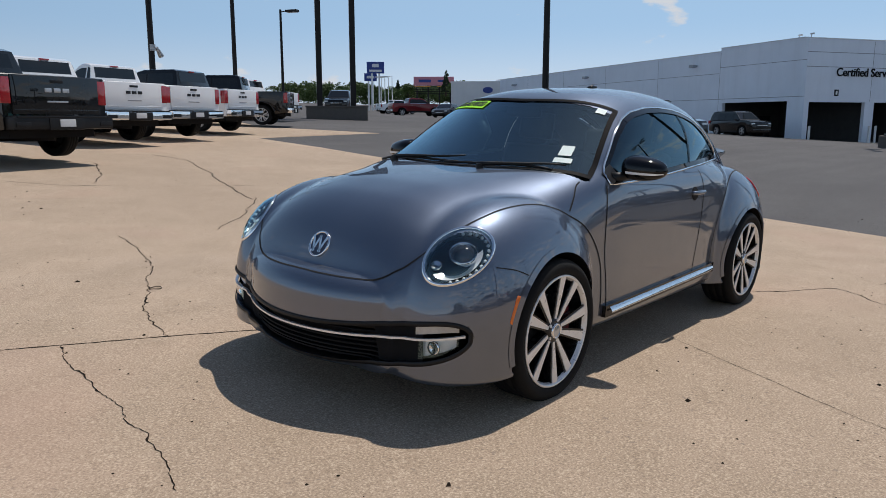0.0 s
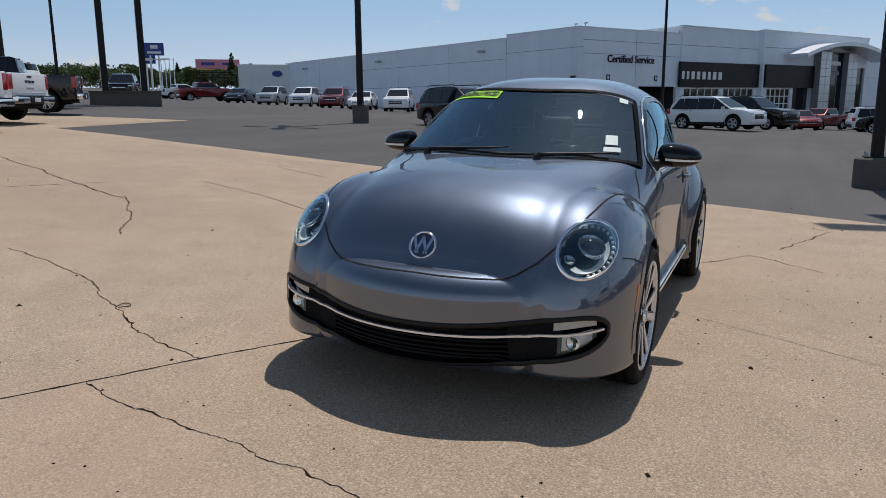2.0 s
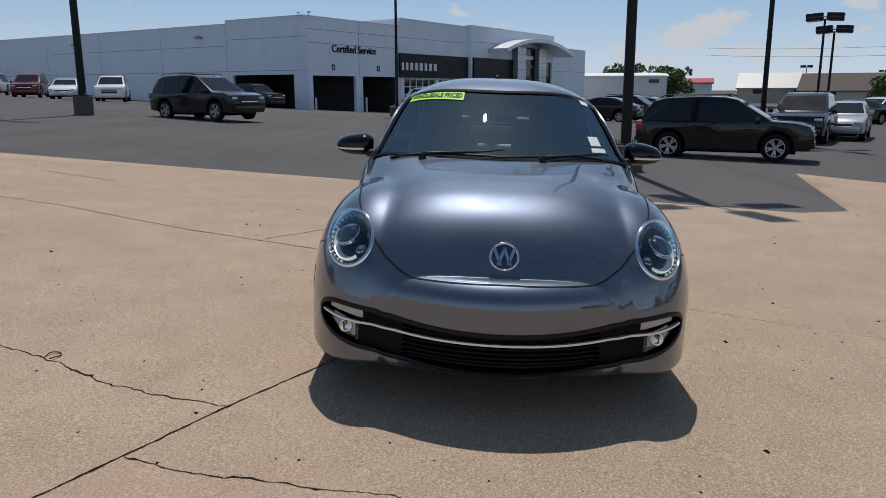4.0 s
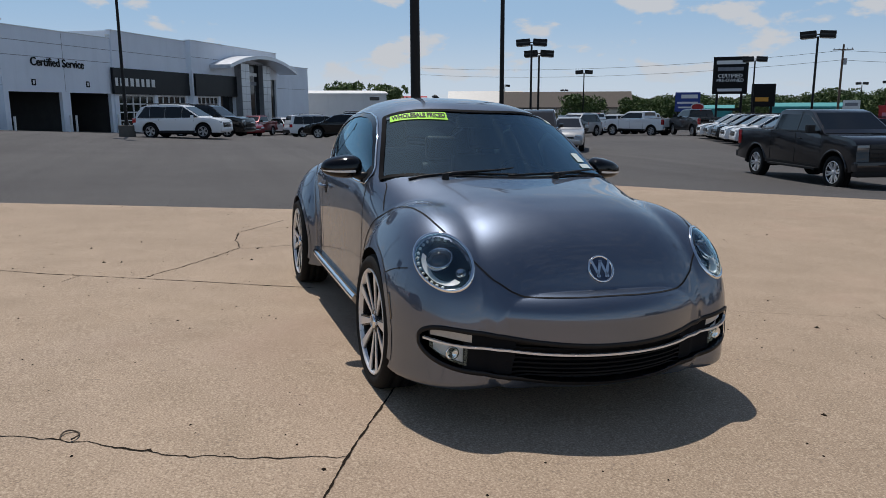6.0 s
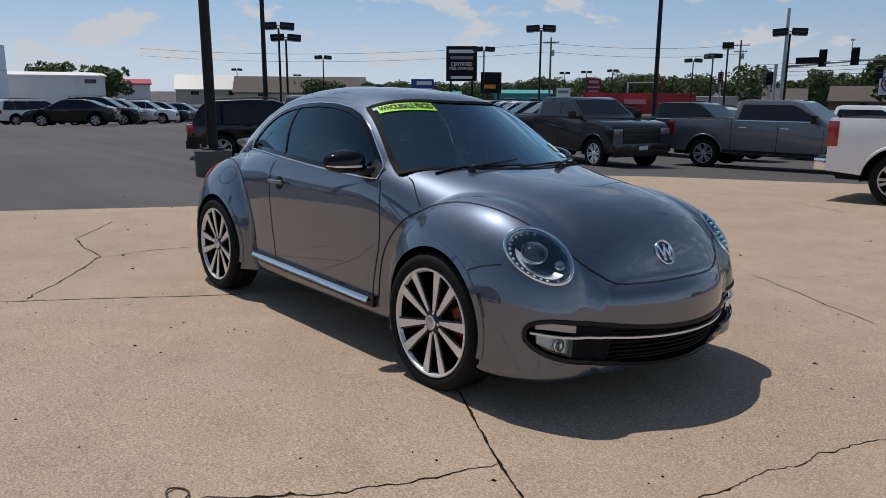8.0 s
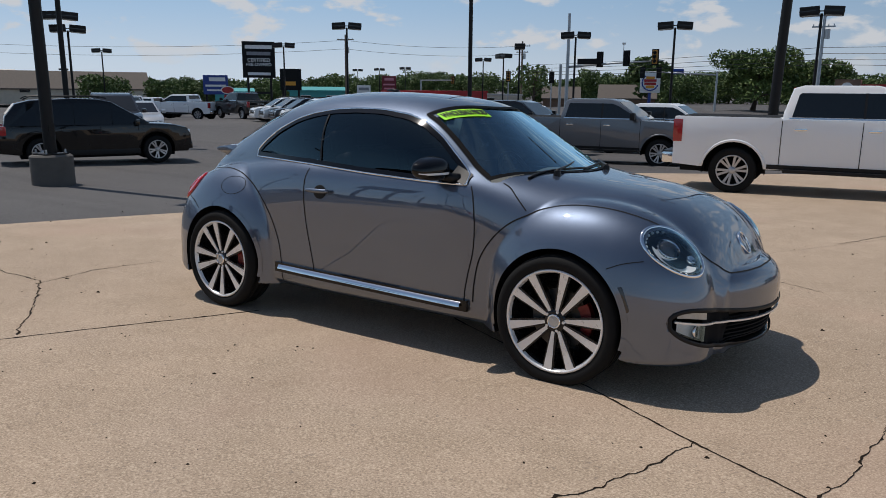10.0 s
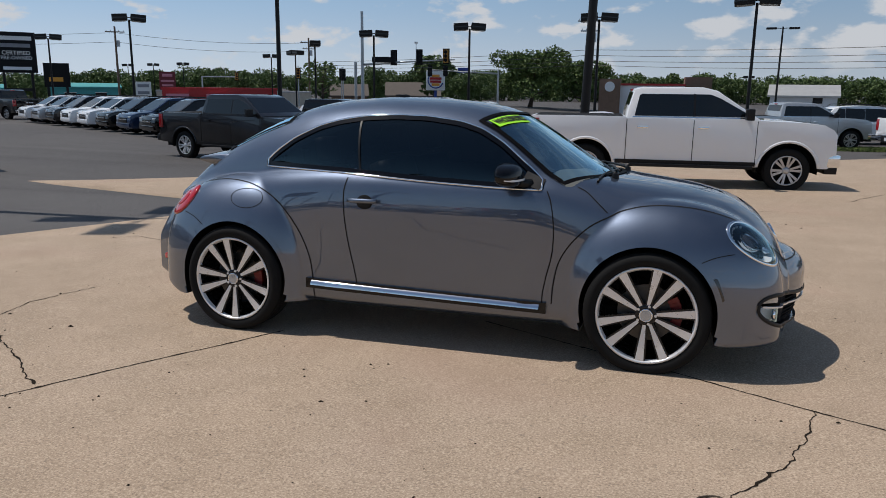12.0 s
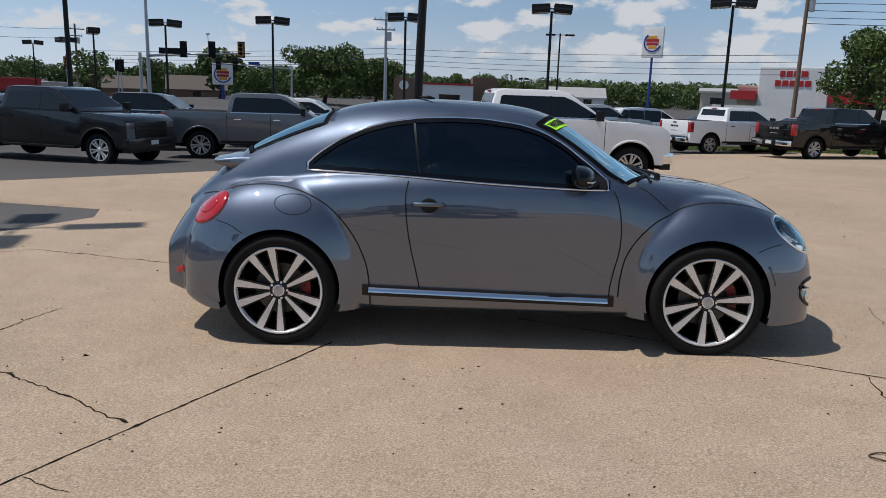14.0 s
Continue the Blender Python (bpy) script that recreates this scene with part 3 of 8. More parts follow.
shell_part("rear_wing", WINGR & ~DARKF & ~TAIL, M_GREY, True)
shell_part("front_bumper", BUMPF & ~DARKF & ~HOOD, M_GREY)
shell_part("rear_bumper", BUMPR & ~DARKF & ~TAIL, M_GREY)
shell_part("tailgate", TAIL & ~DARKF & ~DOOR, M_GREY)
shell_part("side_frame", REST & ~DARKF, M_GREY)
for _fore in (True, False):
    shell_part("wheel_housing", ARCHWELL & ~MOUTH & ((_x > 0) == _fore), M_DARK, True, label="black wheel arch liner")
shell_part("underside", UNDER & ~ARCHWELL & ~MOUTH, M_DARK, label="black underside")
shell_part("grille_recess", MOUTH, M_PLASTIC)
shell_part("cabin_lining", (_z > 0.62) & (_x > -1.75) & (_x < 1.0) & (PIECE < 2) & ~DARKF, M_DARK, False, "dark cabin lining", -0.035, True)


def on_body(p, lift=0.0, tries=6, cuts=False):
    """Points moved onto the body's surface, and its normals there."""
    p = np.array(p, float)
    for _ in range(tries):
        g = field_grad(p, cuts)
        p = p - np.clip(body_field(p, cuts) / np.maximum((g ** 2).sum(1), 0.05), -0.05, 0.05)[:, None] * g
    g = field_grad(p, cuts, 0.006)
    n = g / np.linalg.norm(g, axis=1)[:, None]
    return p + n * lift, n


def smooth_line(ctrl, count, closed=False):
    """A smooth line through control points (Catmull-Rom), evenly run."""
    c = [np.array(p, float) for p in ctrl]
    out = []
    segs = len(c) if closed else len(c) - 1
    for i in range(segs):
        p0 = c[(i - 1) % len(c)] if closed or i else 2 * c[0] - c[1]
        p1, p2 = c[i], c[(i + 1) % len(c)]
        p3 = c[(i + 2) % len(c)] if closed or i + 2 < len(c) else 2 * c[-1] - c[-2]
        k = max(2, count // segs)
        for j in range(k):
            t = j / k
            out.append(0.5 * (2 * p1 + (p2 - p0) * t + (2 * p0 - 5 * p1 + 4 * p2 - p3) * t * t + (3 * p1 - p0 - 3 * p2 + p3) * t ** 3))
    if not closed:
        out.append(c[-1])
    return np.array(out)


def ribbon(name, line, width, mat, sides=(1, -1), lift=0.0015, closed=False, label="", bulge=0.0, parent=None, project=True):
    """A narrow strip laid on the body along a line, as seal, gap or trim."""
    for s in sides:
        pts = np.array(line) * (1, s, 1)
        if project:
            pts, n = on_body(pts, lift)
        else:
            _, n = on_body(pts, lift)
            pts = pts + n * lift
        if closed:
            t = np.roll(pts, -1, 0) - np.roll(pts, 1, 0)
        else:
            t = np.gradient(pts, axis=0)
        t /= np.linalg.norm(t, axis=1)[:, None]
        side = np.cross(t, n)
        side /= np.linalg.norm(side, axis=1)[:, None]
        rows = [pts + side * (width * k) + n * (bulge * h) for k, h in ((-0.5, 0), (-0.25, 0.8), (0.25, 0.8), (0.5, 0))] if bulge else [pts - side * width / 2, pts + side * width / 2]
        m = len(pts)
        verts = np.concatenate(rows)
        faces = []
        for r in range(len(rows) - 1):
            for i in range(m if closed else m - 1):
                j = (i + 1) % m
                faces.append((r * m + i, r * m + j, (r + 1) * m + j, (r + 1) * m + i))
        ob = mesh_object(name, verts, faces, mat, parent or coupe, True)
        if label:
            ob["label"] = label


M_FRIT = Mat("black_glass_edge", (0.004, 0.004, 0.005), 0.6, 0.0, Specular_IOR_Level=0.05).m
M_GAP = Mat("shut_line_shadow", (0.004, 0.004, 0.005), 0.9).m

# shut lines between the panels
WING_F = [(0.752, 0.80, 0.34), (0.758, 0.80, 0.45), (0.785, 0.80, 0.58), (0.85, 0.795, 0.69), (0.94, 0.78, 0.78), (1.04, 0.763, 0.838), (1.12, 0.73, 0.878), (1.27, 0.70, 0.905), (1.458, 0.685, 0.905), (1.64, 0.662, 0.866), (1.81, 0.607, 0.795), (1.91, 0.52, 0.70), (1.95, 0.463, 0.645), (1.98, 0.40, 0.613), (2.03, 0.27, 0.602), (2.06, 0.13, 0.600), (2.066, 0.0, 0.600)]
ribbon("shut_line", smooth_line(WING_F, 140), 0.008, M_GAP)
WING_R = [(-1.82, 0.50, 0.86), (-1.684, 0.602, 0.915), (-1.523, 0.665, 0.943), (-1.345, 0.697, 0.951), (-1.166, 0.733, 0.922), (-0.988, 0.779, 0.837), (-0.851, 0.796, 0.691), (-0.765, 0.801, 0.523), (-0.735, 0.80, 0.368), (-0.73, 0.8, 0.24)]
ribbon("shut_line", smooth_line(WING_R, 90), 0.008, M_GAP)
_zz = np.linspace(0.345, 1.035, 40)
ribbon("shut_line", np.stack([DOOR_REAR(_zz), np.full(40, 0.80), _zz], 1), 0.007, M_GAP)
_zz = np.linspace(0.345, 0.985, 40)
ribbon("shut_line", np.stack([DOOR_FORE(_zz), np.full(40, 0.80), _zz], 1), 0.007, M_GAP)
_xx = np.linspace(-0.435, 0.70, 40)
ribbon("shut_line", np.stack([_xx, np.full(40, 0.80), np.full(40, 0.338)], 1), 0.007, M_GAP)
ribbon("shut_line", smooth_line([(0.86, 0.70, 0.99), (0.906, 0.71, 0.972), (0.965, 0.735, 0.92), (1.03, 0.755, 0.86)], 24), 0.007, M_GAP)
ribbon("shut_line", smooth_line([(1.53, 0.873, 0.639), (1.60, 0.85, 0.668), (1.69, 0.818, 0.688)], 16), 0.005, M_GAP)
ribbon("shut_line", smooth_line([(-1.47, 0.874, 0.669), (-1.56, 0.85, 0.72), (-1.655, 0.812, 0.746)], 16), 0.005, M_GAP)
ribbon("shut_line", smooth_line([(-0.74, 0.79, 0.235), (-0.2, 0.79, 0.228), (0.4, 0.79, 0.222), (0.75, 0.79, 0.215)], 30), 0.004, M_GAP)
_a = np.linspace(0, 2 * np.pi, 48, endpoint=False)
ribbon("fuel_flap_gap", np.stack([-1.192 + 0.107 * np.cos(_a), np.full(48, 0.79), 0.846 + 0.084 * np.sin(_a)], 1), 0.0035, M_GAP, (-1,), closed=True)

# rolled lips round the wheel openings
for _cx in (1.2685, -1.2685):
    _a = np.linspace(radians(-14), radians(194), 70)
    ribbon("arch_lip", march(np.stack([_cx + 0.372 * np.cos(_a), np.full(70, 1.1), 0.345 + 0.372 * np.sin(_a)], 1), (0, -1, 0))[0], 0.030, M_GREY, lift=0.0025)


def patch(name, o, d, shape, mat, lift=0.0, label="", parent=None, thick=0.0, relax=0):
    """A pane found by looking at the body along d from the grid of points o."""
    p, ok = march(o, d)
    _, n = on_body(p, 0.0, 1)
    p = p + n * lift
    a, b = shape
    if relax:
        # even out the pane so that it mirrors cleanly
        g = p.reshape(a, b, 3).copy()
        for _ in range(relax):
            g[1:-1, 1:-1] = 0.5 * g[1:-1, 1:-1] + 0.125 * (g[:-2, 1:-1] + g[2:, 1:-1] + g[1:-1, :-2] + g[1:-1, 2:])
        uu, vv = np.meshgrid(np.linspace(-1, 1, a), np.linspace(-1, 1, b), indexing="ij")
        basis = np.stack([(uu ** i * vv ** j).ravel() for i in range(3) for j in range(3 - i)], 1)
        fit = (basis @ np.linalg.lstsq(basis, g.reshape(-1, 3), rcond=None)[0]).reshape(a, b, 3)
        m = np.cross(np.gradient(fit, axis=0), np.gradient(fit, axis=1)).reshape(-1, 3)
        n = m / np.linalg.norm(m, axis=1)[:, None] * np.sign((m * n).sum(1))[:, None]
    faces = [(i * b + j, (i + 1) * b + j, (i + 1) * b + j + 1, i * b + j + 1) for i in range(a - 1) for j in range(b - 1)]
    f = faces[len(faces) // 2]
    if np.cross(p[f[1]] - p[f[0]], p[f[3]] - p[f[0]]) @ n[f[0]] < 0:
        faces = [f[::-1] for f in faces]
    ob = mesh_object(name, p, faces, mat, parent or coupe, True, n)
    if label:
        ob["label"] = label
    return ob, p


# side windows
for s in (1, -1):
    for lab, xa, xb, k in (("side_window", -0.442, 0.655, 44), ("quarter_window", -1.142, -0.454, 30)):
        rows = []
        for u in np.linspace(0, 1, k):
            for w in np.linspace(0, 1, 14):
                lean = -0.03 if lab == "side_window" else -0.03
                x = xa + (xb - xa) * u
                z0, z1 = SILL_LINE(x) - 0.004, ARCH_LINE(x) + 0.004
                z = z0 + (z1 - z0) * w
                if lab == "side_window":
                    x = x + (1 - u) * (-0.045) * (z - 1.04) / 0.3
                else:
                    x = x + u * (-0.045) * (z - 1.04) / 0.3
                rows.append((x, 1.1 * s, z))
        ob, _p = patch(lab, np.array(rows), (0, -s, 0), (k, 14), M_TINT, -0.004, "dark tinted glass", relax=12)
        ob.visible_shadow = False
    # rubber seals and the bright frame
_x1 = np.linspace(-1.135, 0.665, 60)
_low = np.stack([_x1, np.full(60, 0.74), SILL_LINE(_x1)], 1)
_upp = np.stack([_x1, np.full(60, 0.62), ARCH_LINE(_x1)], 1)
_ring = np.concatenate([_low, _upp[::-1]])


def side_ring(lo_off, hi_off):
    o = np.concatenate([np.stack([_x1, np.full(60, 1.1), SILL_LINE(_x1) + lo_off], 1), np.stack([_x1, np.full(60, 1.1), ARCH_LINE(_x1) + hi_off], 1)[::-1]])
    return march(o, (0, -1, 0))[0]


ribbon("window_seal", side_ring(0.0, 0.002), 0.034, M_GLOSS, closed=True, lift=0.002)
ribbon("window_frame", side_ring(-0.015, 0.018), 0.011, M_CHROME, closed=True, lift=0.003, label="thin chrome window surround", bulge=0.005)
_zz = np.linspace(1.04, 1.335, 12)
_p = march(np.stack([-0.447 - 0.045 * (_zz - 1.04) / 0.3, np.full(12, 1.1), _zz], 1), (0, -1, 0))[0]
ribbon("pillar_strip", _p, 0.012, M_PLASTIC, lift=0.002)
ribbon("mirror_gusset", march(np.stack([np.linspace(0.56, 0.67, 8), np.full(8, 1.1), np.linspace(1.035, 0.995, 8)], 1), (0, -1, 0))[0], 0.085, M_PLASTIC, lift=0.004)

# front and rear screens
for fore, lab, mat in ((True, "windscreen", M_GLASS), (False, "rear_window", M_TINT)):
    o = []
    dn = np.array((0.55, 0, 0.835)) if fore else np.array((-0.45, 0, 0.893))
    for s in np.linspace(-0.01, 1.0, 26):
        for t in np.linspace(-1, 1, 41):
            x, y = screen_xy(s, t, fore)
            z = (1.02 + (1.035 - x) * 0.62) if fore else (1.19 + (x + 1.55) * 0.43)
            o.append(np.array((x, y, z - 0.10 * y * y)) + dn * 0.35)
    ob, P_ = patch(lab, np.array(o), -dn, (26, 41), mat, -0.003, "tinted curved windscreen" if fore else "dark rear window", relax=30)
    ob.visible_shadow = False
    G_ = P_.reshape(26, 41, 3)
    edge = np.concatenate([G_[0, :, :], G_[1:-1, -1], G_[-1, ::-1], G_[-2:0:-1, 0]])
    ribbon("screen_border", edge, 0.030, M_FRIT, (1,), 0.005, True)
    if fore:
        SCREEN = G_

# ---- wheels ----
M_RIMBLK = plain("rim_black", (0.012, 0.012, 0.013), 0.25, 0.2, 0.2, 20.0)
M_DISC = plain("brake_steel", (0.10, 0.095, 0.09), 0.45, 0.9, 0.2, 30.0)
M_CALIPER = plain("caliper_red", (0.20, 0.010, 0.009), 0.4, 0.0, 0.15, 20.0)


def tyre_mesh(radius, rim, width, seg=72):
    """A low tyre with rounded shoulders, sidewall lettering left off, and grooves round its tread."""
    bm = bmesh.new()
    w = width / 2
    prof = [(rim, -w * 0.78), (rim + 0.012, -w * 0.92), ((rim + radius) / 2, -w), (radius - 0.022, -w * 0.97), (radius - 0.008, -w * 0.86), (radius, -w * 0.70)]
    for g in (-0.42, 0.0, 0.42):
        prof += [(radius, w * (g - 0.05)), (radius - 0.007, w * (g - 0.035)), (radius - 0.007, w * (g + 0.035)), (radius, w * (g + 0.05))]
    prof += [(radius, w * 0.70), (radius - 0.008, w * 0.86), (radius - 0.022, w * 0.97), ((rim + radius) / 2, w), (rim + 0.012, w * 0.92), (rim, w * 0.78)]
    return lathe(bm, prof, seg)


def blade(bm, r0, r1, w0, w1, y0, y1, deep, ang, skew=0.0, bevel=True):
    """One tapering spoke, standing out along y, at an angle round the hub."""
    m = Matrix.Rotation(ang, 4, "Y")
    a = [(r0, -w0 / 2), (r1, -w1 / 2 + skew), (r1, w1 / 2 + skew), (r0, w0 / 2)]
    ys = [y0, y1, y1, y0]
    f = [bm.verts.new(m @ Vector((r, y, s))) for (r, s), y in zip(a, ys)]
    b = [bm.verts.new(m @ Vector((r, y - deep, s * 0.7))) for (r, s), y in zip(a, ys)]
    bm.faces.new(f[::-1])
    for i in range(4):
        j = (i + 1) % 4
        bm.faces.new((f[i], f[j], b[j], b[i]))


def coupe_wheel(m, turn=0.0, name="wheel"):
    e = new(name)
    e.empty_display_size = 0.1
    e.matrix_basis = m
    e.parent = coupe
    tyre = part("tyre", tyre_mesh(0.335, 0.258, 0.225), M_RUBBER, e, smooth=True, label="low-profile black tyre")
    bm = bmesh.new()
    lathe(bm, [(0.262, 0.098), (0.266, 0.102), (0.262, 0.106), (0.255, 0.106), (0.252, 0.100), (0.245, 0.085)], 72)
    part("rim_lip", bm, M_ALLOY, e, smooth=True)
    bm = bmesh.new()
    lathe(bm, [(0.250, 0.088), (0.236, 0.02), (0.225, -0.08), (0.15, -0.085), (0.0, -0.085)], 48)
    part("rim_barrel", bm, M_RIMBLK, e, smooth=True)
    bm = bmesh.new()
    lathe(bm, [(0.155, 0.0), (0.155, 0.02), (0.07, 0.022), (0.0, 0.022)], 48)
    part("brake_disc", bm, M_DISC, e, smooth=False)
    bm = bmesh.new()
    for i in range(7):
        a0 = radians(150 + i * 8)
        box(bm, 0.13, 0.185, 0.005, 0.05, -0.015, 0.015)
        bmesh.ops.rotate(bm, verts=bm.verts[-8:], cent=(0, 0, 0), matrix=Matrix.Rotation(-a0, 3, "Y"))
    part("brake_caliper", bm, M_CALIPER, e, "red brake caliper")
    for i in range(10):
        ang = radians(-90 - turn - 72 * (i // 2) + (16 if i % 2 else -16))
        bm = bmesh.new()
        blade(bm, 0.046, 0.254, 0.015, 0.046, 0.083, 0.1005, 0.03, ang, 0.006 if i % 2 else -0.006)
        part("spoke", bm, M_ALLOY, e)
        bm = bmesh.new()
        blade(bm, 0.046, 0.256, 0.032, 0.064, 0.078, 0.0955, 0.05, ang, 0.006 if i % 2 else -0.006)
        part("spoke_back", bm, M_RIMBLK, e)
    bm = bmesh.new()
    lathe(bm, [(0.062, 0.05), (0.060, 0.082), (0.046, 0.088), (0.036, 0.086)], 32)
    part("hub", bm, M_RIMBLK, e, smooth=True)
    for i in range(5):
        a = 2 * math.pi * (i + 0.5) / 5
        bm = bmesh.new()
        cyl(bm, 0.009, 0.008, 0.07, 0.09, 6, Matrix.Rotation(a, 4, "Y") @ Matrix.Translation((0.05, 0, 0)) @ Matrix.Rotation(-math.pi / 2, 4, "X"))
        part("wheel_bolt", bm, M_ALLOY, e)
    bm = bmesh.new()
    lathe(bm, [(0.036, 0.085), (0.036, 0.096), (0.031, 0.099), (0.029, 0.096)], 32)
    part("cap_ring", bm, M_CHROME, e, smooth=True)
    bm = bmesh.new()
    lathe(bm, [(0.030, 0.095), (0.0, 0.098)], 32)
    for a in (-0.5, 0.5):
        blade(bm, 0.004, 0.026, 0.005, 0.006, 0.101, 0.101, 0.004, math.pi * 1.5 + a)
    part("hub_cap", bm, M_SILVERP, e)
    return e


for _sx in (1.2685, -1.2685):
    coupe_wheel(pose(_sx, 0.772, 0.335), 20)
    coupe_wheel(pose(_sx, -0.772, 0.335, 0, 0, 180), 26 if _sx > 0 else -23.5)


# ---- lamps ----
def lamp(side):
    e = new("headlamp")
    e.empty_display_size = 0.1
    e.parent = coupe
    e["label"] = "oval headlamp with a row of small white diodes"
    flipm = np.array((1, side, 1))
    a = np.linspace(0, 2 * np.pi, 56, endpoint=False)

    def ring(k, depth, project=True):
        p = HEAD_C + np.outer(np.cos(a) * RA * k, HEAD_A) + np.outer(np.sin(a) * RB * k, HEAD_B)
        if project:
            p, n = on_body(p, 0.0)
            return p - HEAD_N * depth
        return p - HEAD_N * depth

    def skin(rings, name, mat, cap=True, label=""):
        verts = np.concatenate(rings) * flipm
        faces, m = [], 56
        for r in range(len(rings) - 1):
            for i in range(m):
                j = (i + 1) % m
                f = (r * m + i, r * m + j, (r + 1) * m + j, (r + 1) * m + i)
                faces.append(f if side < 0 else f[::-1])
        if cap:
            verts = np.concatenate([verts, [rings[-1].mean(0) * flipm]])
            k = (len(rings) - 1) * m
            for i in range(m):
                f = (k + i, k + (i + 1) % m, len(verts) - 1)
                faces.append(f if side < 0 else f[::-1])
        ob = mesh_object(name, verts, faces, mat, e, True)
        if label:
            ob["label"] = label
        return ob

    skin([ring(1.07, -0.002), ring(1.035, -0.010), ring(0.97, -0.007), ring(0.925, 0.006)], "lamp_ring", M_CHROME, False)
    skin([ring(0.96, -0.001), ring(0.93, 0.016), ring(0.86, 0.04)], "lamp_bezel", M_GLOSS, False)
    skin([ring(0.87, 0.035), ring(0.80, 0.062), ring(0.4, 0.085)], "lamp_bucket", M_PLASTIC)
    lens = skin([ring(0.985, -0.003), ring(0.85, -0.010), ring(0.6, -0.016), ring(0.3, -0.019)], "lens", M_LENS)
    lens.visible_shadow = False

    def at(u, w, depth):
        p = HEAD_C + HEAD_A * RA * u + HEAD_B * RB * w
        q, _ = on_body(p[None], 0.0)
        return Vector((q[0] - HEAD_N * depth) * flipm)

    nrm = Vector(HEAD_N * flipm)
    turn = nrm.to_track_quat("Z", "Y").to_matrix().to_4x4()
    c = at(-0.18, 0.10, 0.045)
    bm = bmesh.new()
    lathe(bm, [(0.058, 0.0), (0.060, 0.022), (0.054, 0.028), (0.050, 0.020)], 36, "Z")
    bm.transform(Matrix.Translation(c) @ turn)
    part("projector_ring", bm, M_CHROME, e, smooth=True)
    bm = bmesh.new()
    lathe(bm, [(0.051, 0.012), (0.045, 0.026), (0.03, 0.036), (0.015, 0.041), (0.001, 0.042)], 36, "Z")
    bm.transform(Matrix.Translation(c) @ turn)
    part("projector_lens", bm, M_PROJ, e, smooth=True)
    # bright reflector crescent under the projector
    bm = bmesh.new()
    inner, outer = [], []
    for i in range(15):
        t = radians(-165 + i * 12.0)
        inner.append(bm.verts.new(at(0.44 * math.cos(t) + 0.06, 0.44 * math.sin(t) - 0.02, 0.040)))
        outer.append(bm.verts.new(at(0.72 * math.cos(t) + 0.05, 0.72 * math.sin(t) - 0.02, 0.012)))
    for i in range(14):
        f = (inner[i], inner[i + 1], outer[i + 1], outer[i])
        bm.faces.new(f if side < 0 else f[::-1])
    part("reflector", bm, M_REFL, e, smooth=True)
    c = at(0.52, 0.30, 0.035)
    bm = bmesh.new()
    lathe(bm, [(0.022, 0.0), (0.024, 0.012), (0.019, 0.014), (0.012, 0.004), (0.001, 0.006)], 20, "Z")
    bm.transform(Matrix.Translation(c) @ turn)
    part("indicator_bulb", bm, M_CHROME, e, smooth=True)
    for i in range(15):
        t = radians(125 + i * 13.2)
        p = at(0.85 * math.cos(t), 0.85 * math.sin(t), 0.014)
        bm = bmesh.new()
        bmesh.ops.create_icosphere(bm, subdivisions=1, radius=0.0085, matrix=Matrix.Translation(p))
        part("diode", bm, M_DIODE, e, smooth=True)


M_PROJ = plain("projector_glass", (0.03, 0.035, 0.045), 0.03, 0.0, 0.1, 5.0, Coat_Weight=1.0)
M_REFL = Mat("reflector_white", (0.86, 0.88, 0.90), 0.25, 0.2).m
M_DIODE = Mat("diode_white", (0.93, 0.95, 0.97), 0.2, 0.0).m
M_FOGIND = plain("indicator_frost", (0.50, 0.49, 0.46), 0.2, 0.2, 0.15, 40.0, Coat_Weight=1.0)
M_AMBER = plain("amber_lens", (0.75, 0.16, 0.015), 0.2, 0.0, 0.1, 20.0, Coat_Weight=1.0)
M_REDLENS = plain("red_lens", (0.45, 0.010, 0.014), 0.12, 0.0, 0.25, 26.0, Coat_Weight=1.0)
M_SMOKE = plain("smoked_lens", (0.015, 0.012, 0.011), 0.15, 0.0, 0.2, 20.0, Coat_Weight=1.0)
for _s in (1, -1):
    lamp(_s)


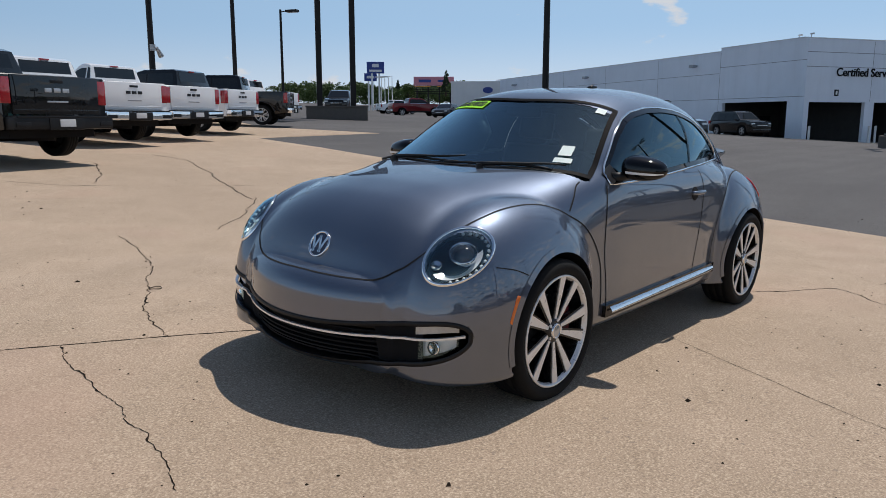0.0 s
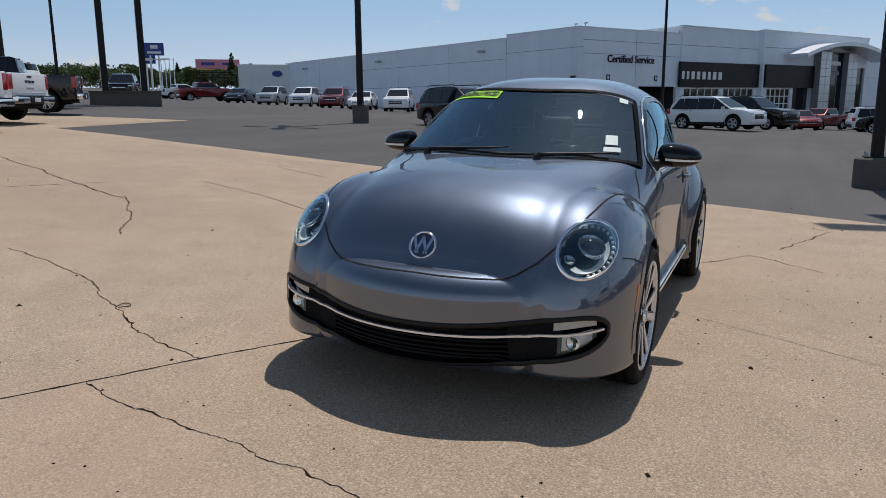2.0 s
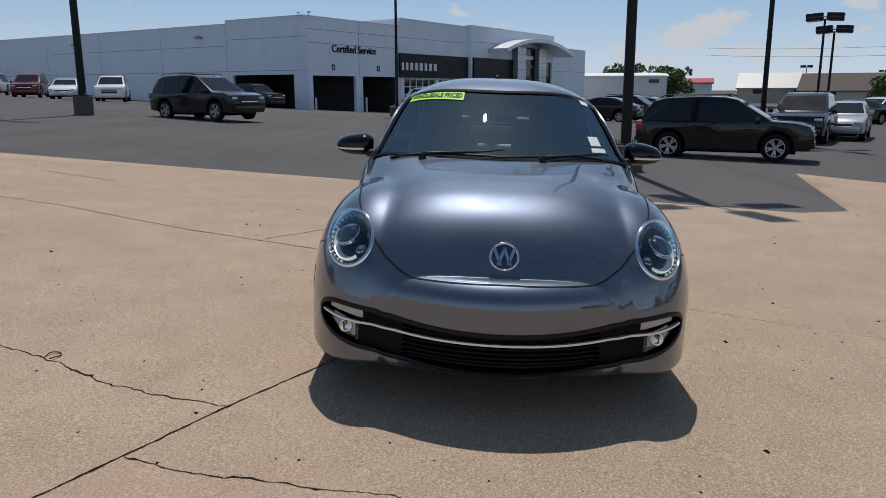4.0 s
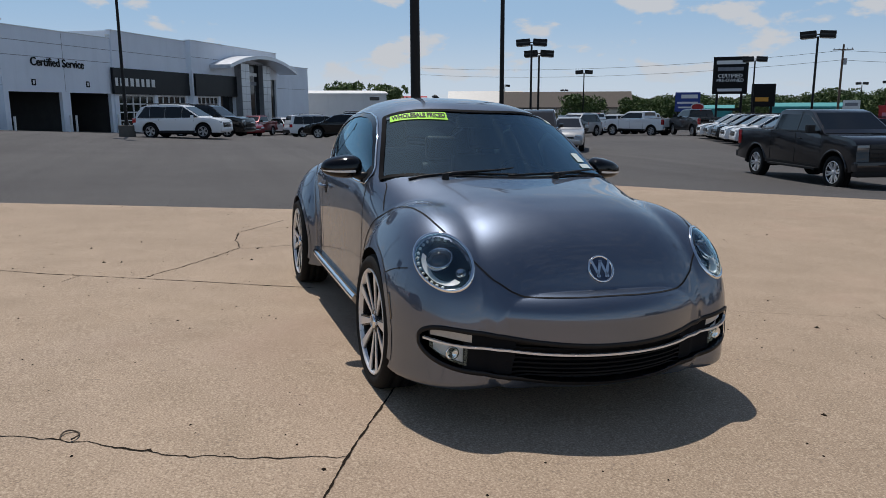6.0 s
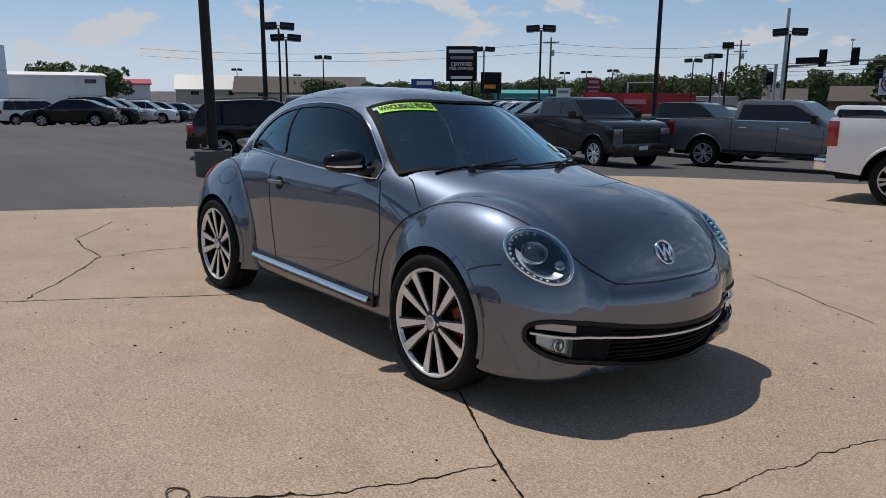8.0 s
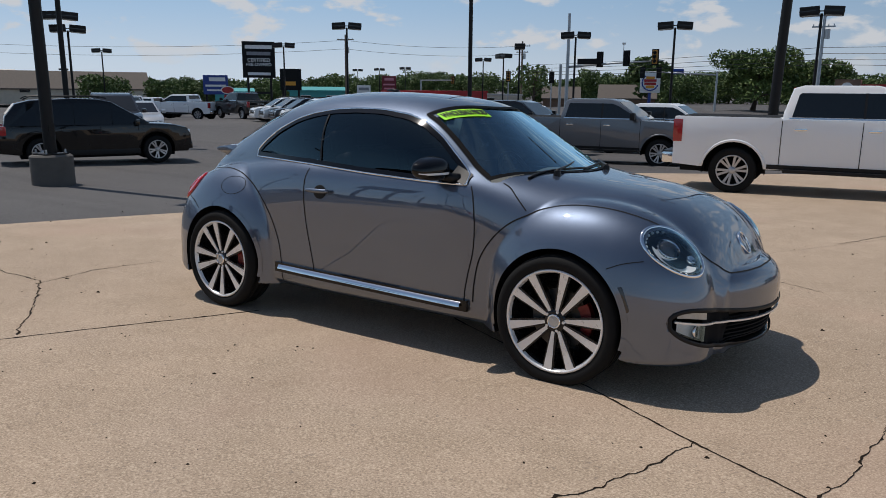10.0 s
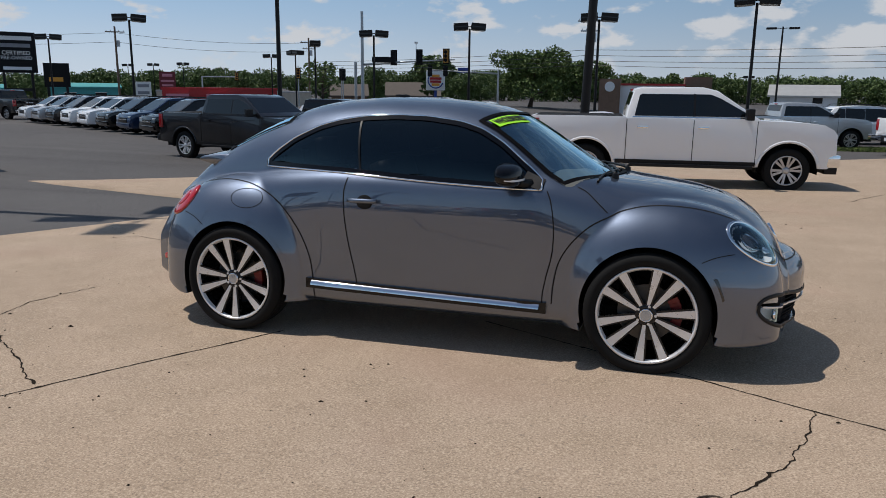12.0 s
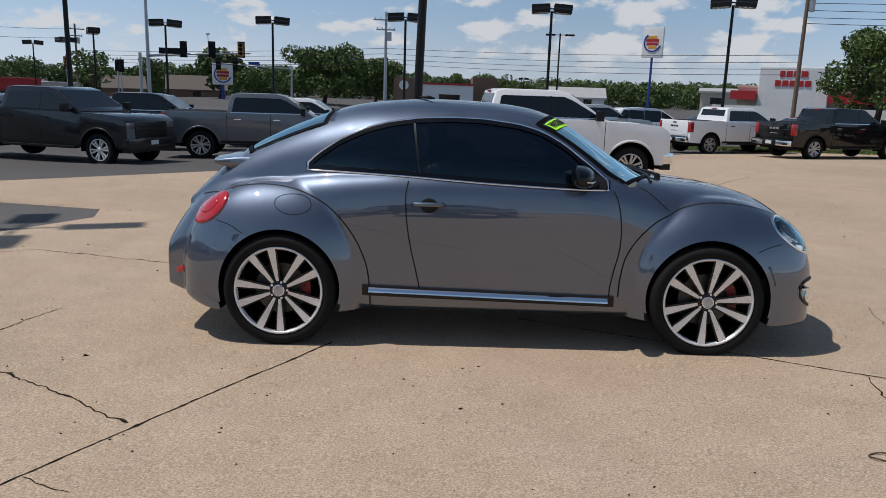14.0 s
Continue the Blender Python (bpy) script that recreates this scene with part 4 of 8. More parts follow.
def blob_on_body(name, c, ax, bx, ra, rb, dome, mat, side, label="", parent=None, square=2.0, base=0.001):
    """A domed oval or rounded block standing on the body."""
    c, ax, bx = np.array(c, float), np.array(ax, float), np.array(bx, float)
    ax /= np.linalg.norm(ax)
    bx -= ax * (ax @ bx)
    bx /= np.linalg.norm(bx)
    a = np.linspace(0, 2 * np.pi, 40, endpoint=False)
    ca, sa = np.cos(a), np.sin(a)
    k = (np.abs(ca) ** square + np.abs(sa) ** square) ** (-1 / square)
    rings = []
    for r, h in ((1.0, base), (0.985, dome * 0.55), (0.93, dome * 0.85), (0.7, dome), (0.35, dome * 1.1)):
        p, n = on_body(c + np.outer(ca * k * ra * r, ax) + np.outer(sa * k * rb * r, bx), 0.0)
        rings.append((p + n * h) * (1, side, 1))
    rings.append(np.repeat(rings[-1].mean(0)[None], 1, 0))
    verts = np.concatenate(rings)
    faces = []
    for r in range(4):
        for i in range(40):
            j = (i + 1) % 40
            faces.append((r * 40 + i, r * 40 + j, (r + 1) * 40 + j, (r + 1) * 40 + i))
    for i in range(40):
        faces.append((160 + i, 160 + (i + 1) % 40, 200))
    n = np.cross(verts[faces[0][1]] - verts[faces[0][0]], verts[faces[0][3]] - verts[faces[0][0]])
    _, nn = on_body(verts[:1], 0.0, 1)
    if n @ (verts[200] - verts[0]) * 0 + np.dot(np.cross(verts[1] - verts[200], verts[2] - verts[200]), nn[0]) < 0:
        faces = [f[::-1] for f in faces]
    ob = mesh_object(name, verts, faces, mat, parent or coupe, True)
    if label:
        ob["label"] = label
    return ob


for _s in (1, -1):
    t_ = blob_on_body("tail_lamp", (-1.715, 0.69, 0.81), (0.82, 0.22, 0.52), (0.66, 0.72, -0.24), 0.140, 0.118, 0.014, M_REDLENS, _s, "red oval tail lamp")
    blob_on_body("tail_lamp_core", (-1.70, 0.70, 0.805), (0.82, 0.22, 0.52), (0.66, 0.72, -0.24), 0.07, 0.058, 0.019, M_REDLENS, _s, "", t_)
    blob_on_body("rear_reflector", (-1.93, 0.60, 0.40), (0.6, -0.6, 0.1), (0, 0, 1), 0.075, 0.020, 0.006, M_REDLENS, _s, "red rear reflector", None, 4.0)
    blob_on_body("side_marker", (1.622, 0.88, 0.503), (0.36, 0, -0.93), (0.93, 0, 0.36), 0.063, 0.016, 0.002, M_AMBER if _s > 0 else M_SMOKE, _s, "amber side marker" if _s > 0 else "dark side marker", None, 6.0)

# ---- front mouth ----


def plan_line(y, z, inset=0.0):
    """Points on the bumper's skin at a height, set back by inset."""
    y = np.asarray(y, float)
    o = np.stack([np.full(y.shape, 2.6), y, np.full(y.shape, z) if np.ndim(z) == 0 else z], 1)
    p, _ = march(o, (-1, 0, 0))
    _, n = on_body(p, 0.0, 1)
    return p - n * inset


def swept(name, pts, w, h, mat, parent=None, label=""):
    """A flat bar of section w by h run along points."""
    bm = bmesh.new()
    pts = [Vector(p) for p in pts]
    rings = []
    for i, p in enumerate(pts):
        t = (pts[min(i + 1, len(pts) - 1)] - pts[max(i - 1, 0)]).normalized()
        s = t.cross(Vector((0, 0, 1))).normalized()
        rings.append([bm.verts.new(p + s * a + Vector((0, 0, b))) for a, b in ((-w / 2, -h / 2), (w / 2, -h / 2), (w / 2, h / 2), (-w / 2, h / 2))])
    for a, b in zip(rings, rings[1:]):
        for k in range(4):
            bm.faces.new((a[k], a[(k + 1) % 4], b[(k + 1) % 4], b[k]))
    bm.faces.new(rings[0][::-1])
    bm.faces.new(rings[-1])
    bmesh.ops.recalc_face_normals(bm, faces=bm.faces)
    return part(name, bm, mat, parent or coupe, label)


_y = np.linspace(-0.785, 0.785, 61)
swept("grille_strip", plan_line(_y, 0.366 + 0.050 * np.abs(_y / 0.8) ** 3, 0.004), 0.014, 0.009, M_SATIN, None, "thin chrome strip across the grille")
# dark trim all round the mouth's edge


def mouth_patch(name, y0, y1, k0, k1, inset, mat, parent=None, label=""):
    """A pane that follows the mouth: k runs from its lower edge (-1) to its upper (1)."""
    ys, ks = np.linspace(y0, y1, 14), np.linspace(k0, k1, 5)
    mid, tall = mouth_at(ys)
    rows = [plan_line(ys, mid + tall * k, inset) for k in ks]
    verts = np.concatenate(rows)
    faces = [(r * 14 + i, r * 14 + i + 1, (r + 1) * 14 + i + 1, (r + 1) * 14 + i)[::1 if y1 > y0 else -1] for r in range(4) for i in range(13)]
    ob = mesh_object(name, verts, faces, mat, parent or coupe, True)
    if label:
        ob["label"] = label
    return ob


_y = 0.798 * np.sin(np.linspace(-np.pi / 2, np.pi / 2, 90))
_mm, _mt = mouth_at(_y)
_up, _dn = plan_line(_y, _mm + _mt, 0.0), plan_line(_y, _mm - _mt, 0.0)
ribbon("mouth_trim", np.concatenate([_up, _dn[::-1][1:-1]]), 0.020, M_PLASTIC, (1,), 0.003, True, "black trim round the mouth", 0.004, None, False)
_y = np.linspace(-0.46, 0.46, 41)
for _h in (0.245, 0.268, 0.291, 0.314, 0.337, 0.385):
    swept("grille_slat", plan_line(_y, _h, 0.040), 0.03, 0.007, M_DARK)
for _s in (1, -1):
    mouth_patch("grille_cheek", 0.43 * _s, 0.64 * _s, -0.97, 0.97, 0.026, M_DARK)
    e = new("fog_lamp")
    e.parent = coupe
    e["label"] = "clear fog lamp in the dark end of the mouth"
    mouth_patch("lamp_housing", 0.625 * _s, 0.768 * _s, -0.72, 0.08, 0.040, M_REFL, e)
    mouth_patch("lens", 0.62 * _s, 0.772 * _s, -0.80, 0.12, 0.020, M_LENS, e).visible_shadow = False
    mouth_patch("indicator_strip", 0.60 * _s, 0.772 * _s, 0.42, 0.80, 0.024, M_FOGIND, e)
    bm = bmesh.new()
    q_ = plan_line([0.69 * _s], 0.355, 0.030)[0]
    lathe(bm, [(0.028, 0.0), (0.029, 0.012), (0.022, 0.004), (0.001, 0.002)], 20, "X", q_)
    part("bulb", bm, M_CHROME, e, smooth=True)

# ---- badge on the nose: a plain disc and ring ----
_p, _n = on_body(np.array([[1.95, 0.0, 0.70]]))
_t = Vector(_n[0]).to_track_quat("Z", "Y").to_matrix().to_4x4()
badge = new("badge")
badge.parent = coupe
badge["label"] = "round blue and chrome badge"
M_BADGE = plain("badge_blue", (0.03, 0.05, 0.10), 0.3, 0.0, 0.1, 20.0)
bm = bmesh.new()
lathe(bm, [(0.064, -0.004), (0.064, 0.008), (0.060, 0.011), (0.055, 0.009), (0.053, 0.003)], 40, "Z")
bm.transform(Matrix.Translation(_p[0]) @ _t)
part("badge_ring", bm, M_CHROME, badge, smooth=True)
bm = bmesh.new()
lathe(bm, [(0.055, 0.004), (0.001, 0.006)], 40, "Z")
bm.transform(Matrix.Translation(_p[0]) @ _t)
part("badge_disc", bm, M_BADGE, badge)
bm = bmesh.new()
for u, tilt in ((-0.030, 20), (-0.012, -20), (0.012, 20), (0.030, -20)):
    k = bmesh.new()
    box(k, -0.0065, 0.0065, -0.042, 0.042, 0.005, 0.011)
    k.transform(Matrix.Translation((u, 0, 0)) @ Matrix.Rotation(radians(tilt), 4, "Z"))
    me_ = bpy.data.meshes.new("tmp")
    k.to_mesh(me_)
    bm.from_mesh(me_)
    k.free()
bm.transform(Matrix.Translation(_p[0]) @ _t)
part("badge_bars", bm, M_CHROME, badge)

# ---- sills, handles, mirrors ----
for _s in (1, -1):
    _xx = np.linspace(-0.775, 0.725, 40)
    base = march(np.stack([_xx, np.full(40, 1.1 * _s), np.interp(_xx, [-0.775, 0.725], [0.342, 0.314])], 1), (0, -_s, 0))[0]
    swept("sill_trim", base + (0, 0.004 * _s, 0), 0.034, 0.062, M_GLOSS, None, "gloss black sill trim")
    st_ = np.concatenate([base[1:-1] + (0, a * _s, b) for a, b in ((0.000, 0.027), (0.014, 0.024), (0.024, 0.018), (0.032, 0.009), (0.037, -0.001), (0.038, -0.008))])
    n_ = len(base) - 2
    fs_ = [(r * n_ + i, r * n_ + i + 1, (r + 1) * n_ + i + 1, (r + 1) * n_ + i)[::_s] for r in range(5) for i in range(n_ - 1)]
    mesh_object("sill_strip", st_, fs_, M_CHROME, coupe, smooth=True)["label"] = "broad bright chrome strip along the sill"
    # handle: bar and cup
    h_ = new("door_handle")
    h_.parent = doors[0 if _s > 0 else 1]
    p_ = march(np.array([[-0.39, 1.1 * _s, 0.862]]), (0, -_s, 0))[0][0]
    bm = bmesh.new()
    xs_ = np.linspace(-0.092, 0.092, 11)
    tube(bm, [(p_[0] + x, p_[1] + _s * (0.012 + 0.026 * (1 - (x / 0.1) ** 4)), p_[2] + 0.006) for x in xs_], [0.011 + 0.003 * math.cos(x * 14) for x in xs_], 10)
    part("grip", bm, M_GREY, h_, "grey grip", smooth=True)
    bm = bmesh.new()
    tube(bm, [(p_[0] + x, p_[1] + _s * (0.018 + 0.026 * (1 - (x / 0.1) ** 4)), p_[2] + 0.008) for x in xs_], 0.006, 8)
    part("grip_strip", bm, M_CHROME, h_, smooth=True)
    blob_on_body("cup", (-0.385, 0.80, 0.858), (1, 0, 0), (0, 0, 1), 0.052, 0.043, 0.0025, M_GAP, _s, "", h_)
    # mirror
    mi = new("door_mirror")
    mi.parent = doors[0 if _s > 0 else 1]
    mi["label"] = "gloss black mirror with a silver indicator strip"
    bm = bmesh.new()
    bmesh.ops.create_uvsphere(bm, u_segments=32, v_segments=20, radius=1.0)
    for v in bm.verts:
        x, y, z = v.co
        k = (abs(x) ** 2.6 + abs(y) ** 2.6 + abs(z) ** 2.6) ** (-1 / 2.6)
        x, y, z = x * k, y * k, z * k
        taper = 1.0 - 0.22 * y
        fx = 0.085 * (1.0 if x > 0 else 0.55) * taper
        v.co = Vector((x * fx + 0.480 - 0.012 * y, _s * (0.868 + y * 0.115), 1.046 + z * 0.061 * taper + 0.012 * (1 - y) * 0.5 - 0.01 * x))
    if _s < 0:
        bmesh.ops.reverse_faces(bm, faces=bm.faces)
    part("cap", bm, M_GLOSS, mi, smooth=True)
    bm = bmesh.new()
    tube(bm, [(0.60, 0.735 * _s, 0.998), (0.565, 0.765 * _s, 1.004), (0.52, 0.80 * _s, 1.014)], [0.030, 0.026, 0.024], 10)
    part("stalk", bm, M_PLASTIC, mi, smooth=True)
    bm = bmesh.new()
    rows = []
    for i in range(17):
        y = -0.55 + i * 1.5 / 16
        y = min(y, 0.94)
        r = (1 - abs(y) ** 2.6) ** (1 / 2.6)
        zc, hz = -0.22, 0.10
        line = []
        for q in (-1, 0, 1):
            zz = zc + hz * q * (1 if y < 0.7 else 0.6)
            xx = max(0.0, (1 - abs(y) ** 2.6 - abs(zz) ** 2.6)) ** (1 / 2.6)
            taper = 1.0 - 0.22 * y
            line.append(bm.verts.new((xx * 0.0885 * taper + 0.4815 - 0.012 * y, _s * (0.868 + y * 0.1185), 1.046 + zz * 0.061 * taper + 0.012 * (1 - y) * 0.5 - 0.01 * xx)))
        rows.append(line)
    for a_, b_ in zip(rows, rows[1:]):
        for k in range(2):
            f = (a_[k], b_[k], b_[k + 1], a_[k + 1])
            bm.faces.new(f if _s > 0 else f[::-1])
    part("indicator_strip", bm, M_REFL, mi, smooth=True)

# ---- rear spoiler, aerial, wipers ----
bm = bmesh.new()
rings = []
for y in np.linspace(-0.47, 0.47, 29):
    k = (y / 0.47) ** 2
    x0 = -1.85 + 0.09 * k
    sec = [(0.34, 0.110), (0.22, 0.112), (0.12, 0.106), (0.03, 0.090), (0.005, 0.082), (0.0, 0.068), (0.012, 0.058), (0.09, 0.030), (0.22, -0.02)]
    rings.append([bm.verts.new((x0 + a, y, 1.005 + b * (1 - 0.2 * k))) for a, b in sec])
for a_, b_ in zip(rings, rings[1:]):
    for i in range(len(a_)):
        bm.faces.new((a_[i], a_[(i + 1) % len(a_)], b_[(i + 1) % len(a_)], b_[i]))
bm.faces.new(rings[0])
bm.faces.new(rings[-1][::-1])
bmesh.ops.recalc_face_normals(bm, faces=bm.faces)
part("spoiler", bm, M_GREY, coupe, "raised rear spoiler", smooth=True)
bm = bmesh.new()
tube(bm, [(-0.40, 0, 1.484), (-0.44, 0, 1.504), (-0.50, 0, 1.503)], [0.02, 0.012, 0.006], 10)
part("aerial", bm, M_PLASTIC, coupe, smooth=True)
for c_, tip in (((1.035, -0.42), (0.93, 0.02)), ((1.06, 0.22), (0.84, 0.60))):
    w_ = new("wiper")
    w_.parent = coupe
    a_ = np.array([np.interp(np.linspace(0, 1, 9), [0, 1], [c_[i], tip[i]]) for i in (0, 1)]).T
    o_ = np.stack([a_[:, 0], a_[:, 1], np.full(9, 1.5)], 1)
    p_, _ = march(o_, (0, 0, -1))
    bm = bmesh.new()
    tube(bm, p_ + (0, 0, 0.022), [0.013, 0.011, 0.009, 0.008, 0.007, 0.006, 0.006, 0.005, 0.004], 8)
    part("arm", bm, M_PLASTIC, w_, smooth=True)
    bm = bmesh.new()
    b0, b1 = (a_[0] + (a_[-1] - a_[0]) * -0.55), (a_[0] + (a_[-1] - a_[0]) * 1.12)
    if c_[1] < 0:
        b0 = np.array((0.955, -0.60))
        b1 = np.array((1.005, 0.03))
    else:
        b0 = np.array((1.03, -0.05))
        b1 = np.array((0.90, 0.56))
    q = np.linspace(0, 1, 12)[:, None] * (b1 - b0) + b0
    p_, _ = march(np.stack([q[:, 0], q[:, 1], np.full(12, 1.5)], 1), (0, 0, -1))
    tube(bm, p_ + (0, 0, 0.008), 0.007, 6)
    part("blade", bm, M_PLASTIC, w_, smooth=True)
    bm = bmesh.new()
    cyl(bm, 0.022, 0.018, 0.0, 0.035, 12, Matrix.Translation((c_[0], c_[1], float(p_[0][2]) * 0 + 1.018)))
    part("pivot_cap", bm, M_PLASTIC, w_)

# ---- stickers on the windscreen ----
M_GREEN = plain("sticker_green", (0.42, 0.95, 0.03), 0.6, 0.0, 0.04, 30.0)
M_INK = Mat("sticker_ink", (0.01, 0.012, 0.01), 0.7).m
M_PAPER = plain("sticker_paper", (0.70, 0.80, 0.76), 0.6, 0.0, 0.06, 40.0)


def screen_patch(name, s0, s1, t0, t1, mat, lift, label):
    o, dn = [], np.array((0.55, 0, 0.835))
    for s in np.linspace(s0, s1, 6):
        for t in np.linspace(t0, t1, 18):
            x, y = screen_xy(s, t, True)
            o.append(np.array((x, y, 1.02 + (1.035 - x) * 0.62 - 0.1 * y * y)) + dn * 0.35)
    return patch(name, np.array(o), -dn, (6, 18), mat, lift, label)


banner, BP = screen_patch("banner", 0.835, 0.962, -0.95, -0.38, M_GREEN, 0.002, "bright green banner with black letters")
tx = bpy.data.curves.new("words", "FONT")
tx.body = "WHOLESALE PRICED"
tx.align_x, tx.align_y = "CENTER", "CENTER"
tx.size, tx.extrude, tx.offset = 0.050, 0.0005, 0.0018
tob = new("words_tmp", tx)
bpy.context.view_layer.update()
me_ = bpy.data.meshes.new_from_object(tob.evaluated_get(bpy.context.evaluated_depsgraph_get()))
bpy.data.objects.remove(tob)
G_ = BP.reshape(6, 18, 3)
xs_ = [v.co.x for v in me_.vertices]
w_ = (max(xs_) - min(xs_)) * 1.06
for v in me_.vertices:
    u, w = (v.co.x / w_ + 0.5) * 17, (v.co.y / 0.058 + 0.5) * 5
    i, j = int(min(max(w, 0), 4.999)), int(min(max(u, 0), 16.999))
    a_, b_ = w - i, u - j
    q = (G_[i, j] * (1 - b_) + G_[i, j + 1] * b_) * (1 - a_) + (G_[i + 1, j] * (1 - b_) + G_[i + 1, j + 1] * b_) * a_
    v.co = Vector(q) + Vector((0.55, 0, 0.835)) * (0.0025 + v.co.z)
me_.materials.clear()
me_.materials.append(M_INK)
words = new("lettering", me_)
words.parent = banner
screen_patch("sticker", 0.86, 0.95, 0.86, 0.94, M_PAPER, 0.002, "small pale sticker")
screen_patch("sticker", 0.21, 0.34, 0.76, 0.85, M_PAPER, 0.002, "pale green sticker")
screen_patch("sticker", 0.12, 0.18, 0.75, 0.87, M_PAPER, 0.002, "pale sticker")


# ---- cabin ----
def seat(x, y, back=0.62, wide=0.50):
    e = new("seat")
    e.parent = coupe
    e.location = (x, y, 0)
    for nm, b in (("cushion", (-0.25, 0.27, -wide / 2, wide / 2, 0.40, 0.56)),):
        bm = bmesh.new()
        box(bm, *b, 0.05)
        part(nm, bm, M_SEAT, e, smooth=True)
    bm = bmesh.new()
    box(bm, -0.07, 0.07, -wide / 2, wide / 2, 0.0, back, 0.055)
    bm.transform(Matrix.Translation((-0.22, 0, 0.50)) @ Matrix.Rotation(radians(-17), 4, "Y"))
    part("backrest", bm, M_SEAT, e, smooth=True)
    bm = bmesh.new()
    box(bm, -0.045, 0.045, -0.13, 0.13, 0.0, 0.19, 0.04)
    bm.transform(Matrix.Translation((-0.22, 0, 0.50)) @ Matrix.Rotation(radians(-12), 4, "Y") @ Matrix.Translation((0.0, 0, back + 0.03)))
    part("headrest", bm, M_SEAT, e, smooth=True)


seat(0.02, 0.37)
seat(0.02, -0.37)
seat(-0.82, 0.30, 0.5, 0.56)
seat(-0.82, -0.30, 0.5, 0.56)
bm = bmesh.new()
rings = []
for y in np.linspace(-0.70, 0.70, 21):
    hump = 0.03 * math.exp(-((y - 0.36) / 0.18) ** 2)
    sec = [(0.95, 0.985), (0.78, 1.0 + hump), (0.60, 0.985 + hump), (0.48, 0.93 + hump), (0.46, 0.80), (0.50, 0.60)]
    rings.append([bm.verts.new((a, y * (0.93 if a > 0.8 else 1), b - 0.06 * (y / 0.7) ** 4)) for a, b in sec])
for a_, b_ in zip(rings, rings[1:]):
    for i in range(5):
        bm.faces.new((a_[i], b_[i], b_[i + 1], a_[i + 1]))
part("dashboard", bm, plain("dash_grey", (0.14, 0.15, 0.15), 0.55, 0.0, 0.15, 20.0), coupe, "dark moulded dashboard", smooth=True)
st = new("steering_wheel")
st.parent = coupe
st.matrix_basis = pose(0.36, 0.36, 0.93, 0, 62, 0)
bm = bmesh.new()
tube(bm, [(0.185 * math.cos(a), 0.185 * math.sin(a), 0) for a in np.linspace(0, 2 * math.pi, 36, endpoint=False)], 0.016, 8, True)
part("rim", bm, M_PLASTIC, st, smooth=True)
bm = bmesh.new()
cyl(bm, 0.075, 0.06, -0.03, 0.02, 20)
for a in (0, 90, 180):
    box(bm, 0.05, 0.18, -0.02, 0.02, -0.012, 0.006)
    bmesh.ops.rotate(bm, verts=bm.verts[-8:], cent=(0, 0, 0), matrix=Matrix.Rotation(radians(a), 3, "Z"))
part("spokes", bm, M_PLASTIC, st)
bm = bmesh.new()
box(bm, -0.02, 0.02, -0.12, 0.12, -0.035, 0.035, 0.015)
bm.transform(Matrix.Translation((0.36, 0, 1.325)))
part("rear_view_mirror", bm, M_PLASTIC, coupe)
bm = bmesh.new()
box(bm, -1.6, 1.1, -0.7, 0.7, 0.24, 0.33)
part("floor_pan", bm, M_DARK, coupe)

# ---- other vehicles ----
M_WHEELSIL = plain("wheel_silver", (0.50, 0.50, 0.51), 0.3, 0.7, 0.08, 30.0)
M_WHEELBLK = plain("wheel_dark", (0.03, 0.03, 0.032), 0.3, 0.5, 0.1, 30.0)
M_CLEARL = plain("lamp_clear", (0.62, 0.65, 0.68), 0.12, 0.4, 0.1, 30.0, Coat_Weight=1.0)
M_DUSKL = plain("lamp_smoked", (0.16, 0.17, 0.18), 0.1, 0.4, 0.2, 30.0, Coat_Weight=1.0)
M_PLATE = plain("plate_pale", (0.62, 0.64, 0.66), 0.5, 0.0, 0.05, 30.0)
M_GRILLE = plain("grille_dark", (0.015, 0.015, 0.016), 0.3, 0.3, 0.15, 40.0)
M_CABGLASS = plain("vehicle_glass", (0.005, 0.007, 0.009), 0.03, 0.0, 0.15, 2.0, Specular_IOR_Level=0.55)
M_SEAMGREY = plain("badge_grey", (0.30, 0.30, 0.31), 0.5, 0.3, 0.1, 20.0)
M_TRUCKRED = plain("dark_red_lens", (0.34, 0.006, 0.010), 0.12, 0.0, 0.25, 26.0, Coat_Weight=1.0)
_wheel_store = {}


def spoke_turn(i, spokes):
    """The angle of a spoke; they stand in pairs."""
    return 4 * math.pi * (i // 2) / spokes + (0.36 if i % 2 else 0.0)


